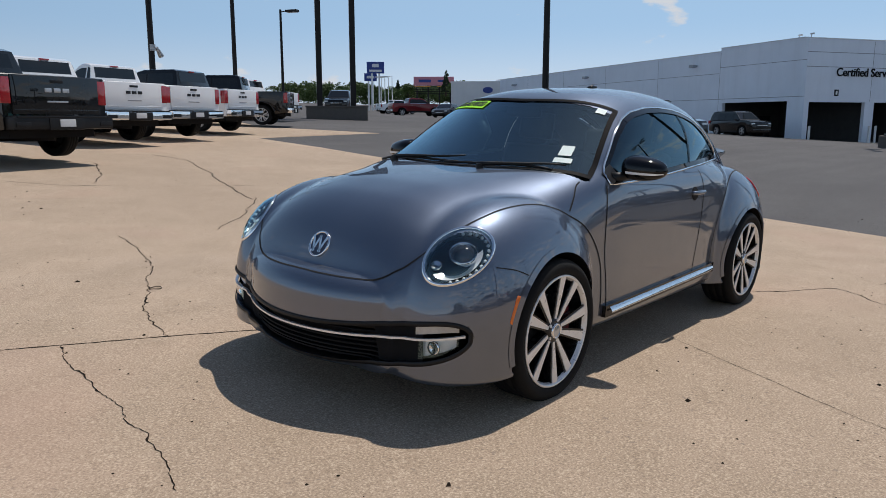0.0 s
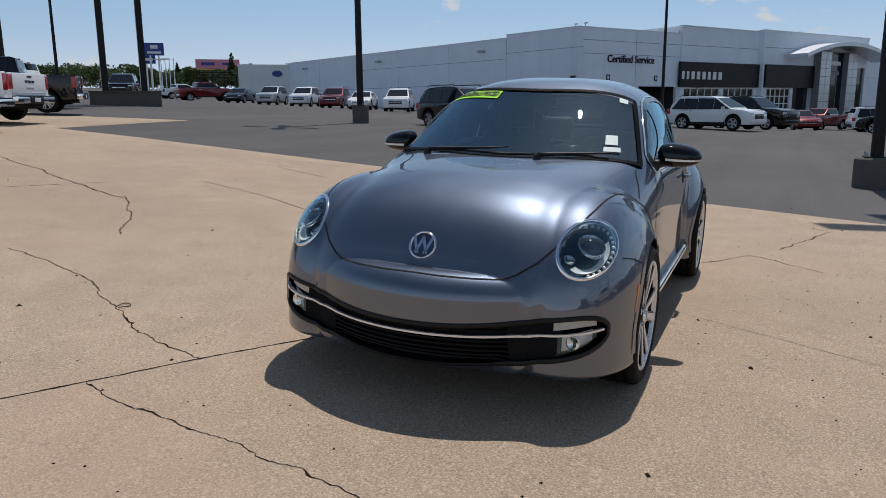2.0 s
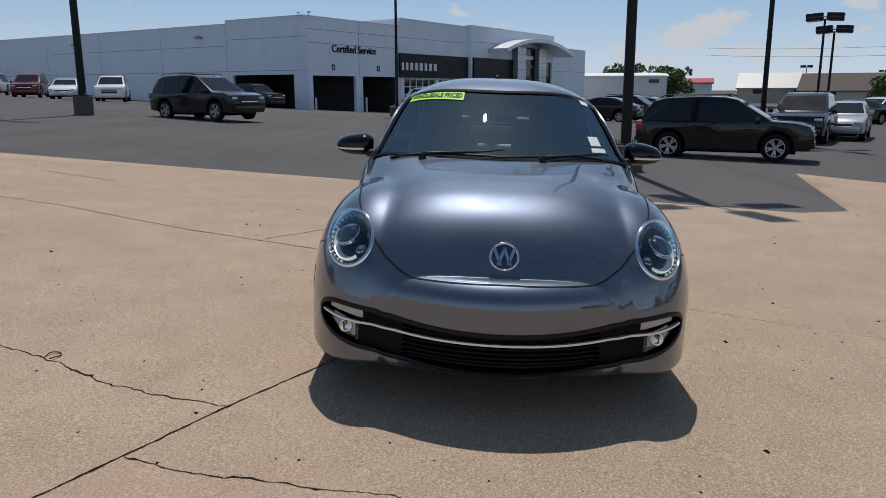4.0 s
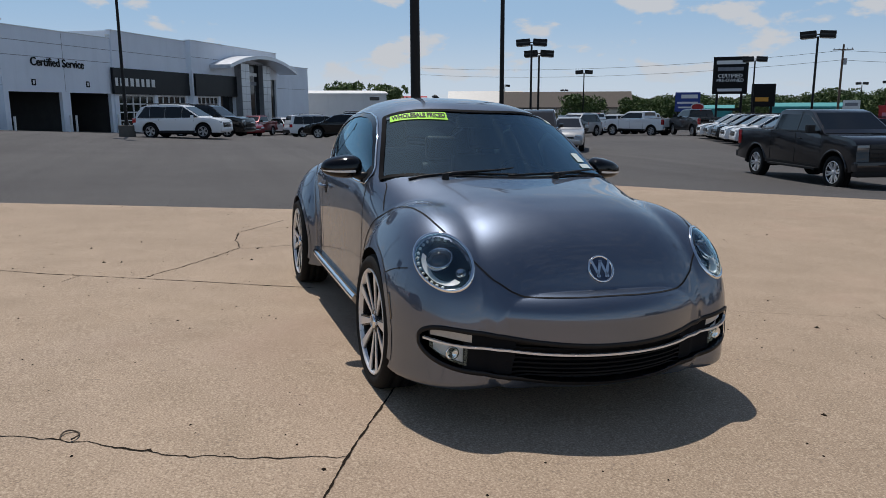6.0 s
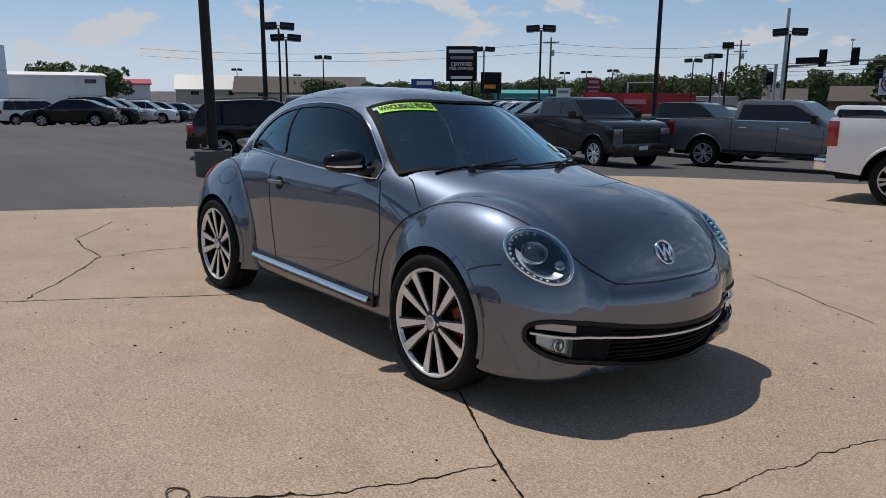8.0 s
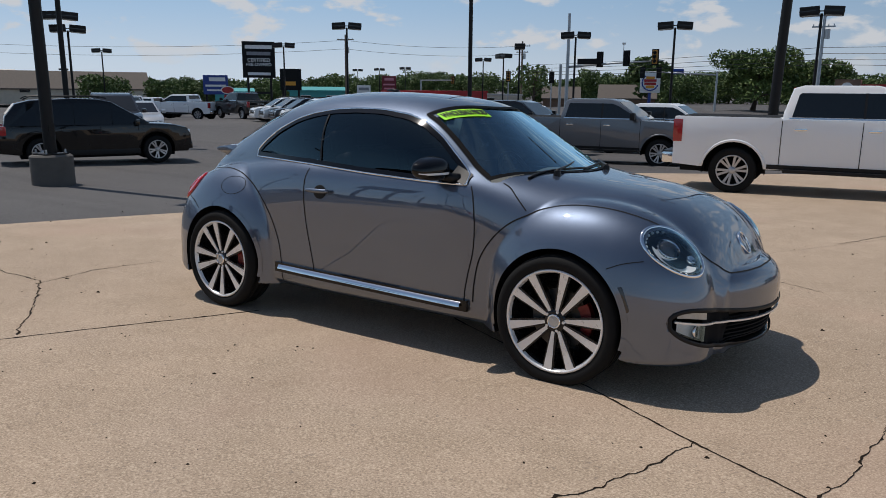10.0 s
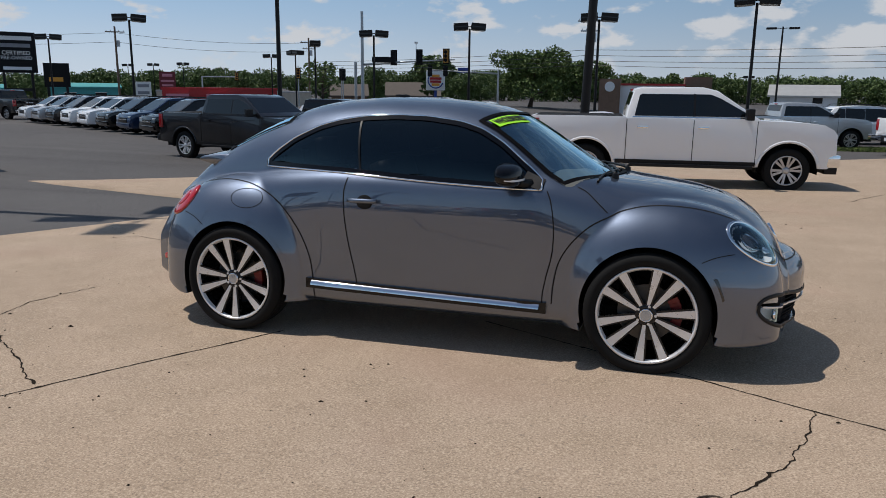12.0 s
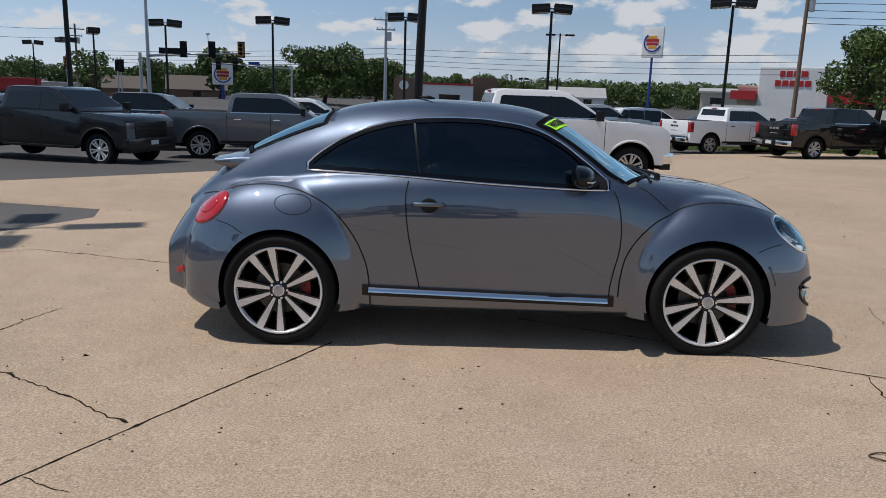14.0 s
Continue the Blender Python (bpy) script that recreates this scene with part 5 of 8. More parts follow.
def road_wheel(parent, x, y, r, side, mat, spokes=6, width=0.26):
    """A road wheel: tyre, rim and each spoke, its outer face to the given side."""
    e = new("wheel")
    e.empty_display_size = 0.1
    e.parent = parent
    e.matrix_basis = pose(x, y, r, 0, 0, 0 if side > 0 else 180)
    key = (round(r, 3), mat.name, spokes)
    if key not in _wheel_store:
        rim = r * 0.66
        ob = part("tyre", tyre_mesh(r, rim, width, 32), M_RUBBER, e, smooth=True)
        bm = bmesh.new()
        w = width / 2
        lathe(bm, [(rim + 0.006, w * 0.9), (rim - 0.008, w * 0.93), (rim - 0.02, w * 0.7), (rim - 0.03, -w * 0.3), (0.0, -w * 0.35)], 32)
        o2 = part("rim", bm, M_WHEELBLK, e, smooth=True)
        bm = bmesh.new()
        lathe(bm, [(rim + 0.008, w * 0.92), (rim, w * 0.98), (rim - 0.015, w * 0.90)], 32)
        o3 = part("rim_lip", bm, mat, e, smooth=True)
        bm = bmesh.new()
        blade(bm, 0.03, rim - 0.004, 0.030, 0.050, w * 0.72, w * 0.86, 0.05, 0.0)
        o4 = part("spoke", bm, mat, e)
        bm = bmesh.new()
        lathe(bm, [(0.07, w * 0.4), (0.065, w * 0.82), (0.03, w * 0.88), (0.0, w * 0.88)], 20)
        o5 = part("hub", bm, mat, e, smooth=True)
        _wheel_store[key] = [o.data for o in (ob, o2, o3, o4, o5)]
    else:
        d = _wheel_store[key]
        for nm, me in zip(("tyre", "rim", "rim_lip", None, "hub"), d):
            if nm:
                new(nm, me).parent = e
    me = _wheel_store[key][3]
    px, py = parent.matrix_basis.translation.x, parent.matrix_basis.translation.y
    if math.hypot(px - 2, py) > 30:
        # far off the spokes are one star
        if key + ("star",) not in _wheel_store:
            bm = bmesh.new()
            for i in range(spokes):
                blade(bm, 0.03, r * 0.66 - 0.004, 0.030, 0.050, width * 0.36, width * 0.43, 0.05, spoke_turn(i, spokes))
            st = part("spokes", bm, mat, e)
            _wheel_store[key + ("star",)] = st.data
            for c in [c for c in e.children if c.name.startswith("spoke") and c is not st]:
                bpy.data.objects.remove(c)
        else:
            new("spokes", _wheel_store[key + ("star",)]).parent = e
        return e
    for i in range(1 if e.children and any(c.name.startswith("spoke") for c in e.children) else 0, spokes):
        o = new("spoke", me)
        o.parent = e
        o.matrix_basis = Matrix.Rotation(spoke_turn(i, spokes), 4, "Y")
    return e


def arch_outline(pts, arches, r, zb):
    """A side outline whose bottom run is broken by half-round wheel arches; pts go round from the tail bottom over the top to the nose bottom."""
    out = [Vector((x, 0, z)) for x, z in pts]
    for cx in sorted(arches, reverse=True):
        zc = 0.40
        a0 = math.asin(max(-1, min(1, (zb - zc) / r)))
        for i in range(13):
            a = a0 + (math.pi - 2 * a0) * i / 12
            out.append(Vector((cx + r * math.cos(a), 0, zc + r * math.sin(a))))
    return out


def extruded(name, outline, half, mat, parent, taper=None, bevel=0.03, label=""):
    bm = bmesh.new()
    f = bm.faces.new([bm.verts.new((p.x, -half, p.z)) for p in outline])
    ret = bmesh.ops.extrude_face_region(bm, geom=[f])
    for v in ret["geom"]:
        if isinstance(v, bmesh.types.BMVert):
            v.co.y = half
    bmesh.ops.recalc_face_normals(bm, faces=bm.faces)
    if bevel:
        es = [e for e in bm.edges if e.calc_length() > 0.02 and e.calc_face_angle(0) > radians(50) and abs(e.verts[0].co.y - e.verts[1].co.y) < 1e-4]
        bmesh.ops.bevel(bm, geom=es, offset=bevel, segments=2, affect="EDGES", profile=0.6, clamp_overlap=True)
    if taper:
        for v in bm.verts:
            v.co.y *= taper(v.co.x, v.co.z)
    bmesh.ops.triangulate(bm, faces=[f for f in bm.faces if len(f.verts) > 4])
    return part(name, bm, mat, parent, label, angle=35)


def side_panel(name, quad, half, side, taper, mat, parent, proud=0.006, thick=0.01):
    """A pane or flap on the side of the body, with its thickness."""
    bm = bmesh.new()
    a = [bm.verts.new((x, side * (half * taper(x, z) + proud), z)) for x, z in quad]
    b = [bm.verts.new((x, side * (half * taper(x, z) - thick), z)) for x, z in quad]
    bm.faces.new(a)
    n = len(a)
    for i in range(n):
        bm.faces.new((a[i], b[i], b[(i + 1) % n], a[(i + 1) % n]))
    bmesh.ops.recalc_face_normals(bm, faces=bm.faces)
    return part(name, bm, mat, parent)


def cross_panel(name, x0, z0, x1, z1, w0, w1, mat, parent, proud=0.008):
    """A pane across the vehicle between two heights (front or rear screen)."""
    d = Vector((z1 - z0, 0, -(x1 - x0))).normalized()
    if (x0 > 0) != (d.x > 0):
        d = -d
    bm = bmesh.new()
    vs = [Vector((x0, -w0, z0)), Vector((x0, w0, z0)), Vector((x1, w1, z1)), Vector((x1, -w1, z1))]
    a = [bm.verts.new(v + d * proud) for v in vs]
    b = [bm.verts.new(v - d * 0.01) for v in vs]
    bm.faces.new(a)
    for i in range(4):
        bm.faces.new((a[i], b[i], b[(i + 1) % 4], a[(i + 1) % 4]))
    bmesh.ops.recalc_face_normals(bm, faces=bm.faces)
    return part(name, bm, mat, parent)


def block(name, b, mat, parent, bevel=0.02, label=""):
    bm = bmesh.new()
    box(bm, *b, bevel)
    return part(name, bm, mat, parent, label, angle=40)


def pickup(name, m, paint, label, crew=True, wheel=None, chrome=True, lamp=None, group="", trim=None, cover=False, cab_paint=None, tall=0.0):
    e = thing(name, m, label, "pickup truck", group)
    W, wb = 1.0, 3.72 if crew else 3.55
    xf, xr, L0, L1 = wb / 2, -wb / 2, -wb / 2 - 1.06, wb / 2 + 0.82
    bright = M_CHROME if chrome else M_PLASTIC
    wheel = wheel or M_WHEELSIL
    cab0, cab1 = (-1.12, 1.28) if crew else (-0.05, 1.25)
    bed = 1.36
    taper = lambda x, z: 1.0 - 0.02 * max(0, z - 0.9) / 0.4 - 0.10 * max(0.0, 0.75 - z) * 0.5 - (0.045 * max(0, (x - 2.0) / 0.8) ** 2)
    hood = [(cab1 + 0.02, 1.32), (2.05, 1.30), (2.45, 1.26), (L1 - 0.06, 1.17), (L1, 1.08), (L1 + 0.02, 0.62), (L1 - 0.12, 0.46)]
    rail = [(L0, 0.55), (L0, bed - 0.02), (L0 + 0.02, bed), (cab0, bed), (cab0, 1.33), (cab1, 1.32)]
    extruded("body", arch_outline([(L0, 0.50)] + rail + hood, (xf, xr), 0.545, 0.46), W, paint, e, taper, 0.035)
    # cab
    roof = 1.92 + tall
    cab_paint = cab_paint or paint
    ctap = lambda x, z: 0.955 - 0.17 * max(0, z - 1.30) / 0.62
    cab = [Vector((x, 0, z)) for x, z in ((cab0, 1.25), (cab0 + 0.02, 1.45), (cab0 + 0.14, roof - 0.05), (cab0 + 0.30, roof), (0.30 if crew else 0.42, roof), (0.55, roof - 0.06), (cab1 + 0.05, 1.34), (cab1 + 0.05, 1.25))]
    extruded("cab", cab, W, cab_paint, e, ctap, 0.055)
    cross_panel("windscreen", cab1 - 0.02, 1.375, 0.60, roof - 0.085, 0.87, 0.74, M_CABGLASS, e)
    cross_panel("rear_window", cab0 + 0.045, 1.50, cab0 + 0.125, roof - 0.10, 0.72, 0.68, M_CABGLASS, e)
    mid = 0.14 if crew else cab0 + 0.25
    wins = [[(mid + 0.02, 1.38), (mid + 0.02, roof - 0.13), (0.42, roof - 0.13), (0.60, roof - 0.20), (1.10, 1.44), (1.10, 1.38)]]
    if crew:
        wins.append([(cab0 + 0.16, 1.38), (cab0 + 0.24, roof - 0.16), (cab0 + 0.28, roof - 0.13), (mid - 0.02, roof - 0.13), (mid - 0.02, 1.38)])
    else:
        wins.append([(cab0 + 0.06, 1.40), (cab0 + 0.14, roof - 0.13), (mid - 0.04, roof - 0.11), (mid - 0.02, 1.37)])
    for s in (1, -1):
        for q in wins:
            side_panel("side_window", q, W, s, ctap, M_CABGLASS, e)
        for x in ((cab0 + 0.02, mid, cab1) if crew else (mid, cab1)):
            side_panel("door_gap", [(x - 0.006, 0.55), (x + 0.006, 0.55), (x + 0.006, 1.31), (x - 0.006, 1.31)], W, s, taper, M_GAP, e, 0.003)
        for x in ((0.02, 0.92) if not crew else (-0.80, 0.32)):
            block("door_handle", (x - 0.10, x + 0.10, s * 0.985 - 0.025, s * 0.985 + 0.025, 1.155, 1.185), bright, e, 0.008)
        side_panel("belt_trim", [(cab0 + 0.12, 1.350), (cab0 + 0.12, 1.372), (1.12, 1.372), (1.12, 1.350)], W, s, ctap, bright, e, 0.008)
        if crew:
            side_panel("door_pillar", [(mid - 0.025, 1.375), (mid - 0.025, roof - 0.125), (mid + 0.025, roof - 0.125), (mid + 0.025, 1.375)], W, s, ctap, M_PLASTIC, e, 0.004)
        side_panel("sill_panel", [(xr + 0.57, 0.47), (xr + 0.57, 0.55), (xf - 0.57, 0.55), (xf - 0.57, 0.47)], W, s, taper, M_PLASTIC, e, 0.006)
        mi = new("door_mirror")
        mi.parent = e
        block("mirror_head", (1.02, 1.16, s * 1.17 - 0.10, s * 1.17 + 0.10, 1.33, 1.54), M_PLASTIC, mi, 0.03)
        block("mirror_arm", (1.06, 1.12, s * 1.02 - 0.09, s * 1.02 + 0.09, 1.34, 1.40), M_PLASTIC, mi, 0.01)
        block("running_board", (cab0 + 0.1, cab1 - 0.05, s * 0.97 - 0.10, s * 0.97 + 0.08, 0.42, 0.48), M_PLASTIC, e, 0.015)
        for cx in (xf, xr):
            bm = bmesh.new()
            tube(bm, [(cx + 0.548 * math.cos(a), s * (W * 0.985), 0.40 + 0.548 * math.sin(a)) for a in np.linspace(0.12, math.pi - 0.12, 15)], 0.028, 6)
            part("arch_lip", bm, trim or paint, e, smooth=True)
            bm = bmesh.new()
            arc_ = [(cx + 0.538 * math.cos(a), 0.40 + 0.538 * math.sin(a)) for a in np.linspace(-0.1, math.pi + 0.1, 17)]
            in_, out_ = [bm.verts.new((x, s * 0.60, z)) for x, z in arc_], [bm.verts.new((x, s * 0.968, z)) for x, z in arc_]
            for i in range(16):
                bm.faces.new((in_[i], in_[i + 1], out_[i + 1], out_[i]))
            bm.faces.new(in_)
            part("arch_liner", bm, M_DARK, e)
            road_wheel(e, cx, s * 0.85, 0.41, s, wheel, 12)
        block("headlamp", (L1 - 0.26, L1 + 0.012, s * 0.80 - 0.15, s * 0.80 + 0.165, 0.94, 1.11), M_CLEARL if chrome else M_DUSKL, e, 0.03)
        block("tail_lamp", (L0 - 0.016, L0 + 0.15, s * 0.92 - 0.085, s * 0.92 + 0.086, 0.90, 1.31), M_TRUCKRED, e, 0.02)
        block("fog_lamp", (L1 - 0.02, L1 + 0.05, s * 0.72 - 0.07, s * 0.72 + 0.07, 0.58, 0.64), M_CLEARL, e, 0.01)
    gr = block("grille", (L1 - 0.06, L1 + 0.028, -0.64, 0.64, 0.72, 1.12), M_GRILLE, e, 0.02)
    for z in (0.80, 0.90, 1.00):
        block("grille_bar", (L1 + 0.01, L1 + 0.04, -0.62, 0.62, z, z + 0.028), bright, gr, 0.006)
    block("badge", (L1 + 0.03, L1 + 0.05, -0.14, 0.14, 0.875, 0.935), bright, gr, 0.012)
    fb = block("front_bumper", (L1 - 0.16, L1 + 0.10, -0.97, 0.97, 0.48, 0.72), bright if chrome else paint, e, 0.05)
    block("valance", (L1 - 0.16, L1 + 0.07, -0.93, 0.93, 0.36, 0.50), M_PLASTIC, fb, 0.03)
    block("number_plate", (L1 + 0.09, L1 + 0.11, -0.15, 0.15, 0.54, 0.65), M_PLATE, fb, 0.004)
    rb = block("rear_bumper", (L0 - 0.20, L0 + 0.02, -0.96, 0.96, 0.50, 0.70), bright, e, 0.04)
    block("step_pad", (L0 - 0.21, L0 + 0.01, -0.90, 0.90, 0.685, 0.715), M_PLASTIC, rb, 0.01)
    for s in (-1, 1):
        block("corner_step", (L0 - 0.21, L0 - 0.10, s * 0.80 - 0.13, s * 0.80 + 0.13, 0.54, 0.62), M_PLASTIC, rb, 0.015)
    block("bumper_step", (L0 - 0.215, L0 - 0.10, -0.34, 0.34, 0.49, 0.68), M_PLASTIC, e, 0.015)
    tg = block("tailgate", (L0 - 0.025, L0 + 0.02, -0.83, 0.83, 0.74, bed - 0.01), paint, e, 0.012)
    block("tailgate_handle", (L0 - 0.034, L0 - 0.01, -0.12, 0.12, 1.24, 1.29), M_PLASTIC, tg, 0.01)
    mark_ = M_GRILLE if paint is not M_BLACKP else M_WHEELSIL
    for y in (-0.17, 0.0, 0.17):
        block("badge", (L0 - 0.034, L0 - 0.01, y - 0.065, y + 0.065, 1.09, 1.16), mark_, tg, 0.01)
    block("name_bar", (L0 - 0.032, L0 - 0.01, -0.20, 0.20, 0.93, 0.955), mark_ if paint is M_BLACKP else M_SEAMGREY, tg, 0.004)
    block("gate_crease", (L0 - 0.030, L0 - 0.01, -0.80, 0.80, 0.80, 0.815), paint, tg, 0.004)
    block("number_plate", (L0 - 0.225, L0 - 0.20, -0.15, 0.15, 0.54, 0.66), M_PLATE, e, 0.005)
    block("brake_lamp", (cab0 + 0.10, cab0 + 0.16, -0.13, 0.13, roof - 0.075, roof - 0.035), M_REDLENS, e, 0.008)
    block("bed_floor" if not cover else "bed_cover", (L0 + 0.06, cab0 - 0.04, -0.86, 0.86, bed - (0.02 if not cover else 0.01), bed + (0.004 if not cover else 0.03)), M_DARK if not cover else M_PLASTIC, e, 0.0)
    bm = bmesh.new()
    cyl(bm, 0.12, 0.12, -0.75, 0.75, 14, Matrix.Translation((xr, 0, 0.41)) @ Matrix.Rotation(math.pi / 2, 4, "X"))
    box(bm, L0 + 0.15, xf, -0.45, 0.45, 0.40, 0.56)
    box(bm, L0 + 0.12, L0 + 0.55, -0.82, 0.82, 0.36, 0.60)
    lathe(bm, [(0.0, 0.30), (0.34, 0.30), (0.36, 0.36), (0.36, 0.44), (0.34, 0.50), (0.0, 0.50)], 18, "Z", (L0 + 0.62, 0, 0))
    part("axle_and_frame", bm, M_DARK, e)
    return e


def wagon(name, m, paint, label, kind="suv", wheel=None, group="", category=None):
    """An SUV, hatchback, saloon or people carrier by its side outline."""
    spec = {
        "suv": dict(W=0.95, wb=2.85, L=(-2.42, 2.38), r=0.375, low=[(0.98, None)], roof=1.76, cab=[(-2.25, 1.02), (-2.20, 1.30), (-1.94, 1.62), (-1.60, 1.71), (-0.6, 1.76), (0.02, 1.74), (0.34, 1.67), (1.28, 1.10)], hood=[(1.28, 1.10), (1.9, 1.06), (2.25, 0.97), (2.36, 0.80)], belt=1.04),
        "big": dict(W=1.0, wb=2.95, L=(-2.60, 2.52), r=0.40, roof=1.88, cab=[(-2.5, 1.10), (-2.42, 1.5), (-2.28, 1.82), (-2.0, 1.88), (0.0, 1.90), (0.40, 1.84), (1.20, 1.24)], hood=[(1.20, 1.24), (1.95, 1.20), (2.40, 1.10), (2.50, 0.9)], belt=1.16),
        "van": dict(W=0.98, wb=3.0, L=(-2.55, 2.50), r=0.34, roof=1.74, cab=[(-2.45, 1.0), (-2.38, 1.3), (-2.25, 1.66), (-1.9, 1.73), (0.0, 1.76), (0.6, 1.66), (1.75, 1.04)], hood=[(1.75, 1.04), (2.15, 0.94), (2.42, 0.80), (2.48, 0.66)], belt=1.02),
        "car": dict(W=0.91, wb=2.72, L=(-2.35, 2.35), r=0.335, roof=1.46, cab=[(-2.15, 0.98), (-1.75, 1.08), (-1.05, 1.38), (-0.55, 1.45), (0.0, 1.46), (0.35, 1.41), (1.20, 0.98)], hood=[(1.20, 0.98), (1.8, 0.90), (2.15, 0.80), (2.32, 0.64)], belt=0.96),
    }[kind]
    e = thing(name, m, label, category or {"suv": "SUV", "big": "SUV", "van": "minivan", "car": "car"}[kind], group)
    W, wb, r, belt = spec["W"], spec["wb"], spec["r"], spec["belt"]
    L0, L1 = spec["L"]
    xf, xr = wb / 2, -wb / 2
    wheel = wheel or M_WHEELSIL
    taper = lambda x, z: 1.0 - 0.03 * max(0, z - 0.8) - 0.12 * max(0, 0.5 - z) - 0.09 * max(0, (abs(x) - 1.6) / 0.8) ** 2
    c0 = spec["cab"][0]
    low = [(L0 + 0.06, 0.36), (L0, 0.55), (L0 + 0.02, 0.80), (c0[0] + 0.02, c0[1] + 0.02), (spec["hood"][0][0], spec["hood"][0][1])] + spec["hood"][1:] + [(L1, 0.55), (L1 - 0.10, 0.30)]
    extruded("body", arch_outline(low, (xf, xr), r + 0.075, 0.30), W, paint, e, taper, 0.07)
    top = spec["roof"]
    ctap = lambda x, z: (0.965 - 0.24 * max(0, z - belt) / (top - belt) - 0.10 * max(0, (abs(x + 0.3) - 1.2) / 1.0) ** 2)
    extruded("cabin", [Vector((x, 0, z)) for x, z in [(c0[0], belt - 0.06)] + spec["cab"] + [(spec["cab"][-1][0], belt - 0.06)]], W, paint, e, ctap, 0.07)
    a, b = spec["cab"][-2], spec["cab"][-1]
    lerp = lambda p, q, k: (p[0] + (q[0] - p[0]) * k, p[1] + (q[1] - p[1]) * k)
    p0, p1 = lerp(b, a, 0.10), lerp(b, a, 0.94)
    cross_panel("windscreen", *p0, *p1, W * ctap(*p0) - 0.09, W * ctap(*p1) - 0.07, M_CABGLASS, e)
    k = spec["cab"]
    ra, rb = (k[1], k[2]) if kind != "car" else (k[1], k[2])
    p0, p1 = lerp(ra, rb, 0.12), lerp(ra, rb, 0.92)
    cross_panel("rear_window", *p0, *p1, W * ctap(*p0) - 0.12, W * ctap(*p1) - 0.10, M_CABGLASS, e)
    zt = top - 0.12
    xa, xb = (k[2][0] + 0.18, a[0] - 0.06)
    lo = belt + 0.03
    fx = lambda z: b[0] + (a[0] - b[0]) * (z - b[1]) / (a[1] - b[1]) - 0.10
    rx = lambda z: (k[1][0] + (k[2][0] - k[1][0]) * (z - k[1][1]) / (k[2][1] - k[1][1])) + 0.22
    rear0 = rx(lo + 0.05) if kind != "car" else k[1][0] + 0.50
    rear1 = rx(zt - 0.02) if kind != "car" else k[2][0] + 0.22
    xs = [0.30, -0.62] + ([-1.45] if kind in ("suv", "big", "van") else [])
    cuts = [None] + xs + [None]
    for s in (1, -1):
        for i in range(len(cuts) - 1):
            f0 = (fx(lo), fx(zt - 0.03)) if cuts[i] is None else (cuts[i] - 0.012, cuts[i] - 0.012)
            r0 = (rear0, rear1) if cuts[i + 1] is None else (cuts[i + 1] + 0.012, cuts[i + 1] + 0.012)
            if f0[0] - r0[0] < 0.15:
                continue
            side_panel("side_window", [(r0[0], lo), (r0[1], zt), (f0[1], zt - 0.02), (f0[0], lo)], W, s, ctap, M_CABGLASS, e)
        for x in (0.95, 0.0, -0.95):
            side_panel("door_gap", [(x - 0.005, 0.42), (x + 0.005, 0.42), (x + 0.005, belt - 0.02), (x - 0.005, belt - 0.02)], W, s, taper, M_GAP, e, 0.003)
        for x in (0.12, -0.82):
            block("door_handle", (x - 0.09, x + 0.09, s * W * 0.985 - 0.02, s * W * 0.985 + 0.022, belt - 0.15, belt - 0.125), paint, e, 0.008)
        for cx in (xf, xr):
            bm = bmesh.new()
            arc_ = [(cx + (r + 0.068) * math.cos(a), 0.40 + (r + 0.068) * math.sin(a)) for a in np.linspace(0.0, math.pi, 13)]
            in_, out_ = [bm.verts.new((x, s * (W - 0.34), z)) for x, z in arc_], [bm.verts.new((x, s * (W * 0.955), z)) for x, z in arc_]
            for i in range(12):
                bm.faces.new((in_[i], in_[i + 1], out_[i + 1], out_[i]))
            bm.faces.new(in_)
            part("arch_liner", bm, M_DARK, e)
        block("sill_cladding", (xr + r + 0.08, xf - r - 0.08, s * W * 0.95 - 0.04, s * W * 0.95 + 0.03, 0.28, 0.42), M_PLASTIC, e, 0.012)
        mi = new("door_mirror")
        mi.parent = e
        block("mirror_head", (b[0] - 0.42, b[0] - 0.30, s * (W + 0.09) - 0.09, s * (W + 0.09) + 0.08, belt + 0.02, belt + 0.17), paint, mi, 0.03)
        for cx in (xf, xr):
            road_wheel(e, cx, s * (W - 0.115), r, s, wheel, 10, 0.23)
        hz = spec["hood"][-1][1]
        block("headlamp", (L1 - 0.30, L1 - 0.03, s * (W - 0.24) - 0.14, s * (W - 0.24) + 0.12, hz - 0.04, hz + 0.11), M_CLEARL, e, 0.03)
        block("tail_lamp", (L0 + 0.02, L0 + 0.22, s * (W - 0.15) - 0.10, s * (W - 0.15) + 0.055, belt - 0.22, belt + 0.02), M_REDLENS, e, 0.02)
        if kind in ("suv", "big", "van"):
            bm = bmesh.new()
            yr = s * (W * ctap(-0.5, top) + 0.01)
            tube(bm, [(-1.75, yr, top - 0.03), (-1.6, yr, top + 0.045), (0.05, yr, top + 0.05), (0.22, yr, top)], 0.018, 6)
            part("roof_rail", bm, M_PLASTIC, e, smooth=True)
    gz = spec["hood"][-1][1]
    gr = block("grille", (L1 - 0.12, L1 + 0.012, -0.48, 0.48, 0.58, gz + 0.02), M_GRILLE, e, 0.02)
    block("grille_bar", (L1 - 0.02, L1 + 0.025, -0.46, 0.46, gz - 0.10, gz - 0.06), M_CHROME, gr, 0.006)
    block("front_bumper", (L1 - 0.14, L1 + 0.03, -W * 0.84, W * 0.84, 0.36, 0.56), paint, e, 0.05)
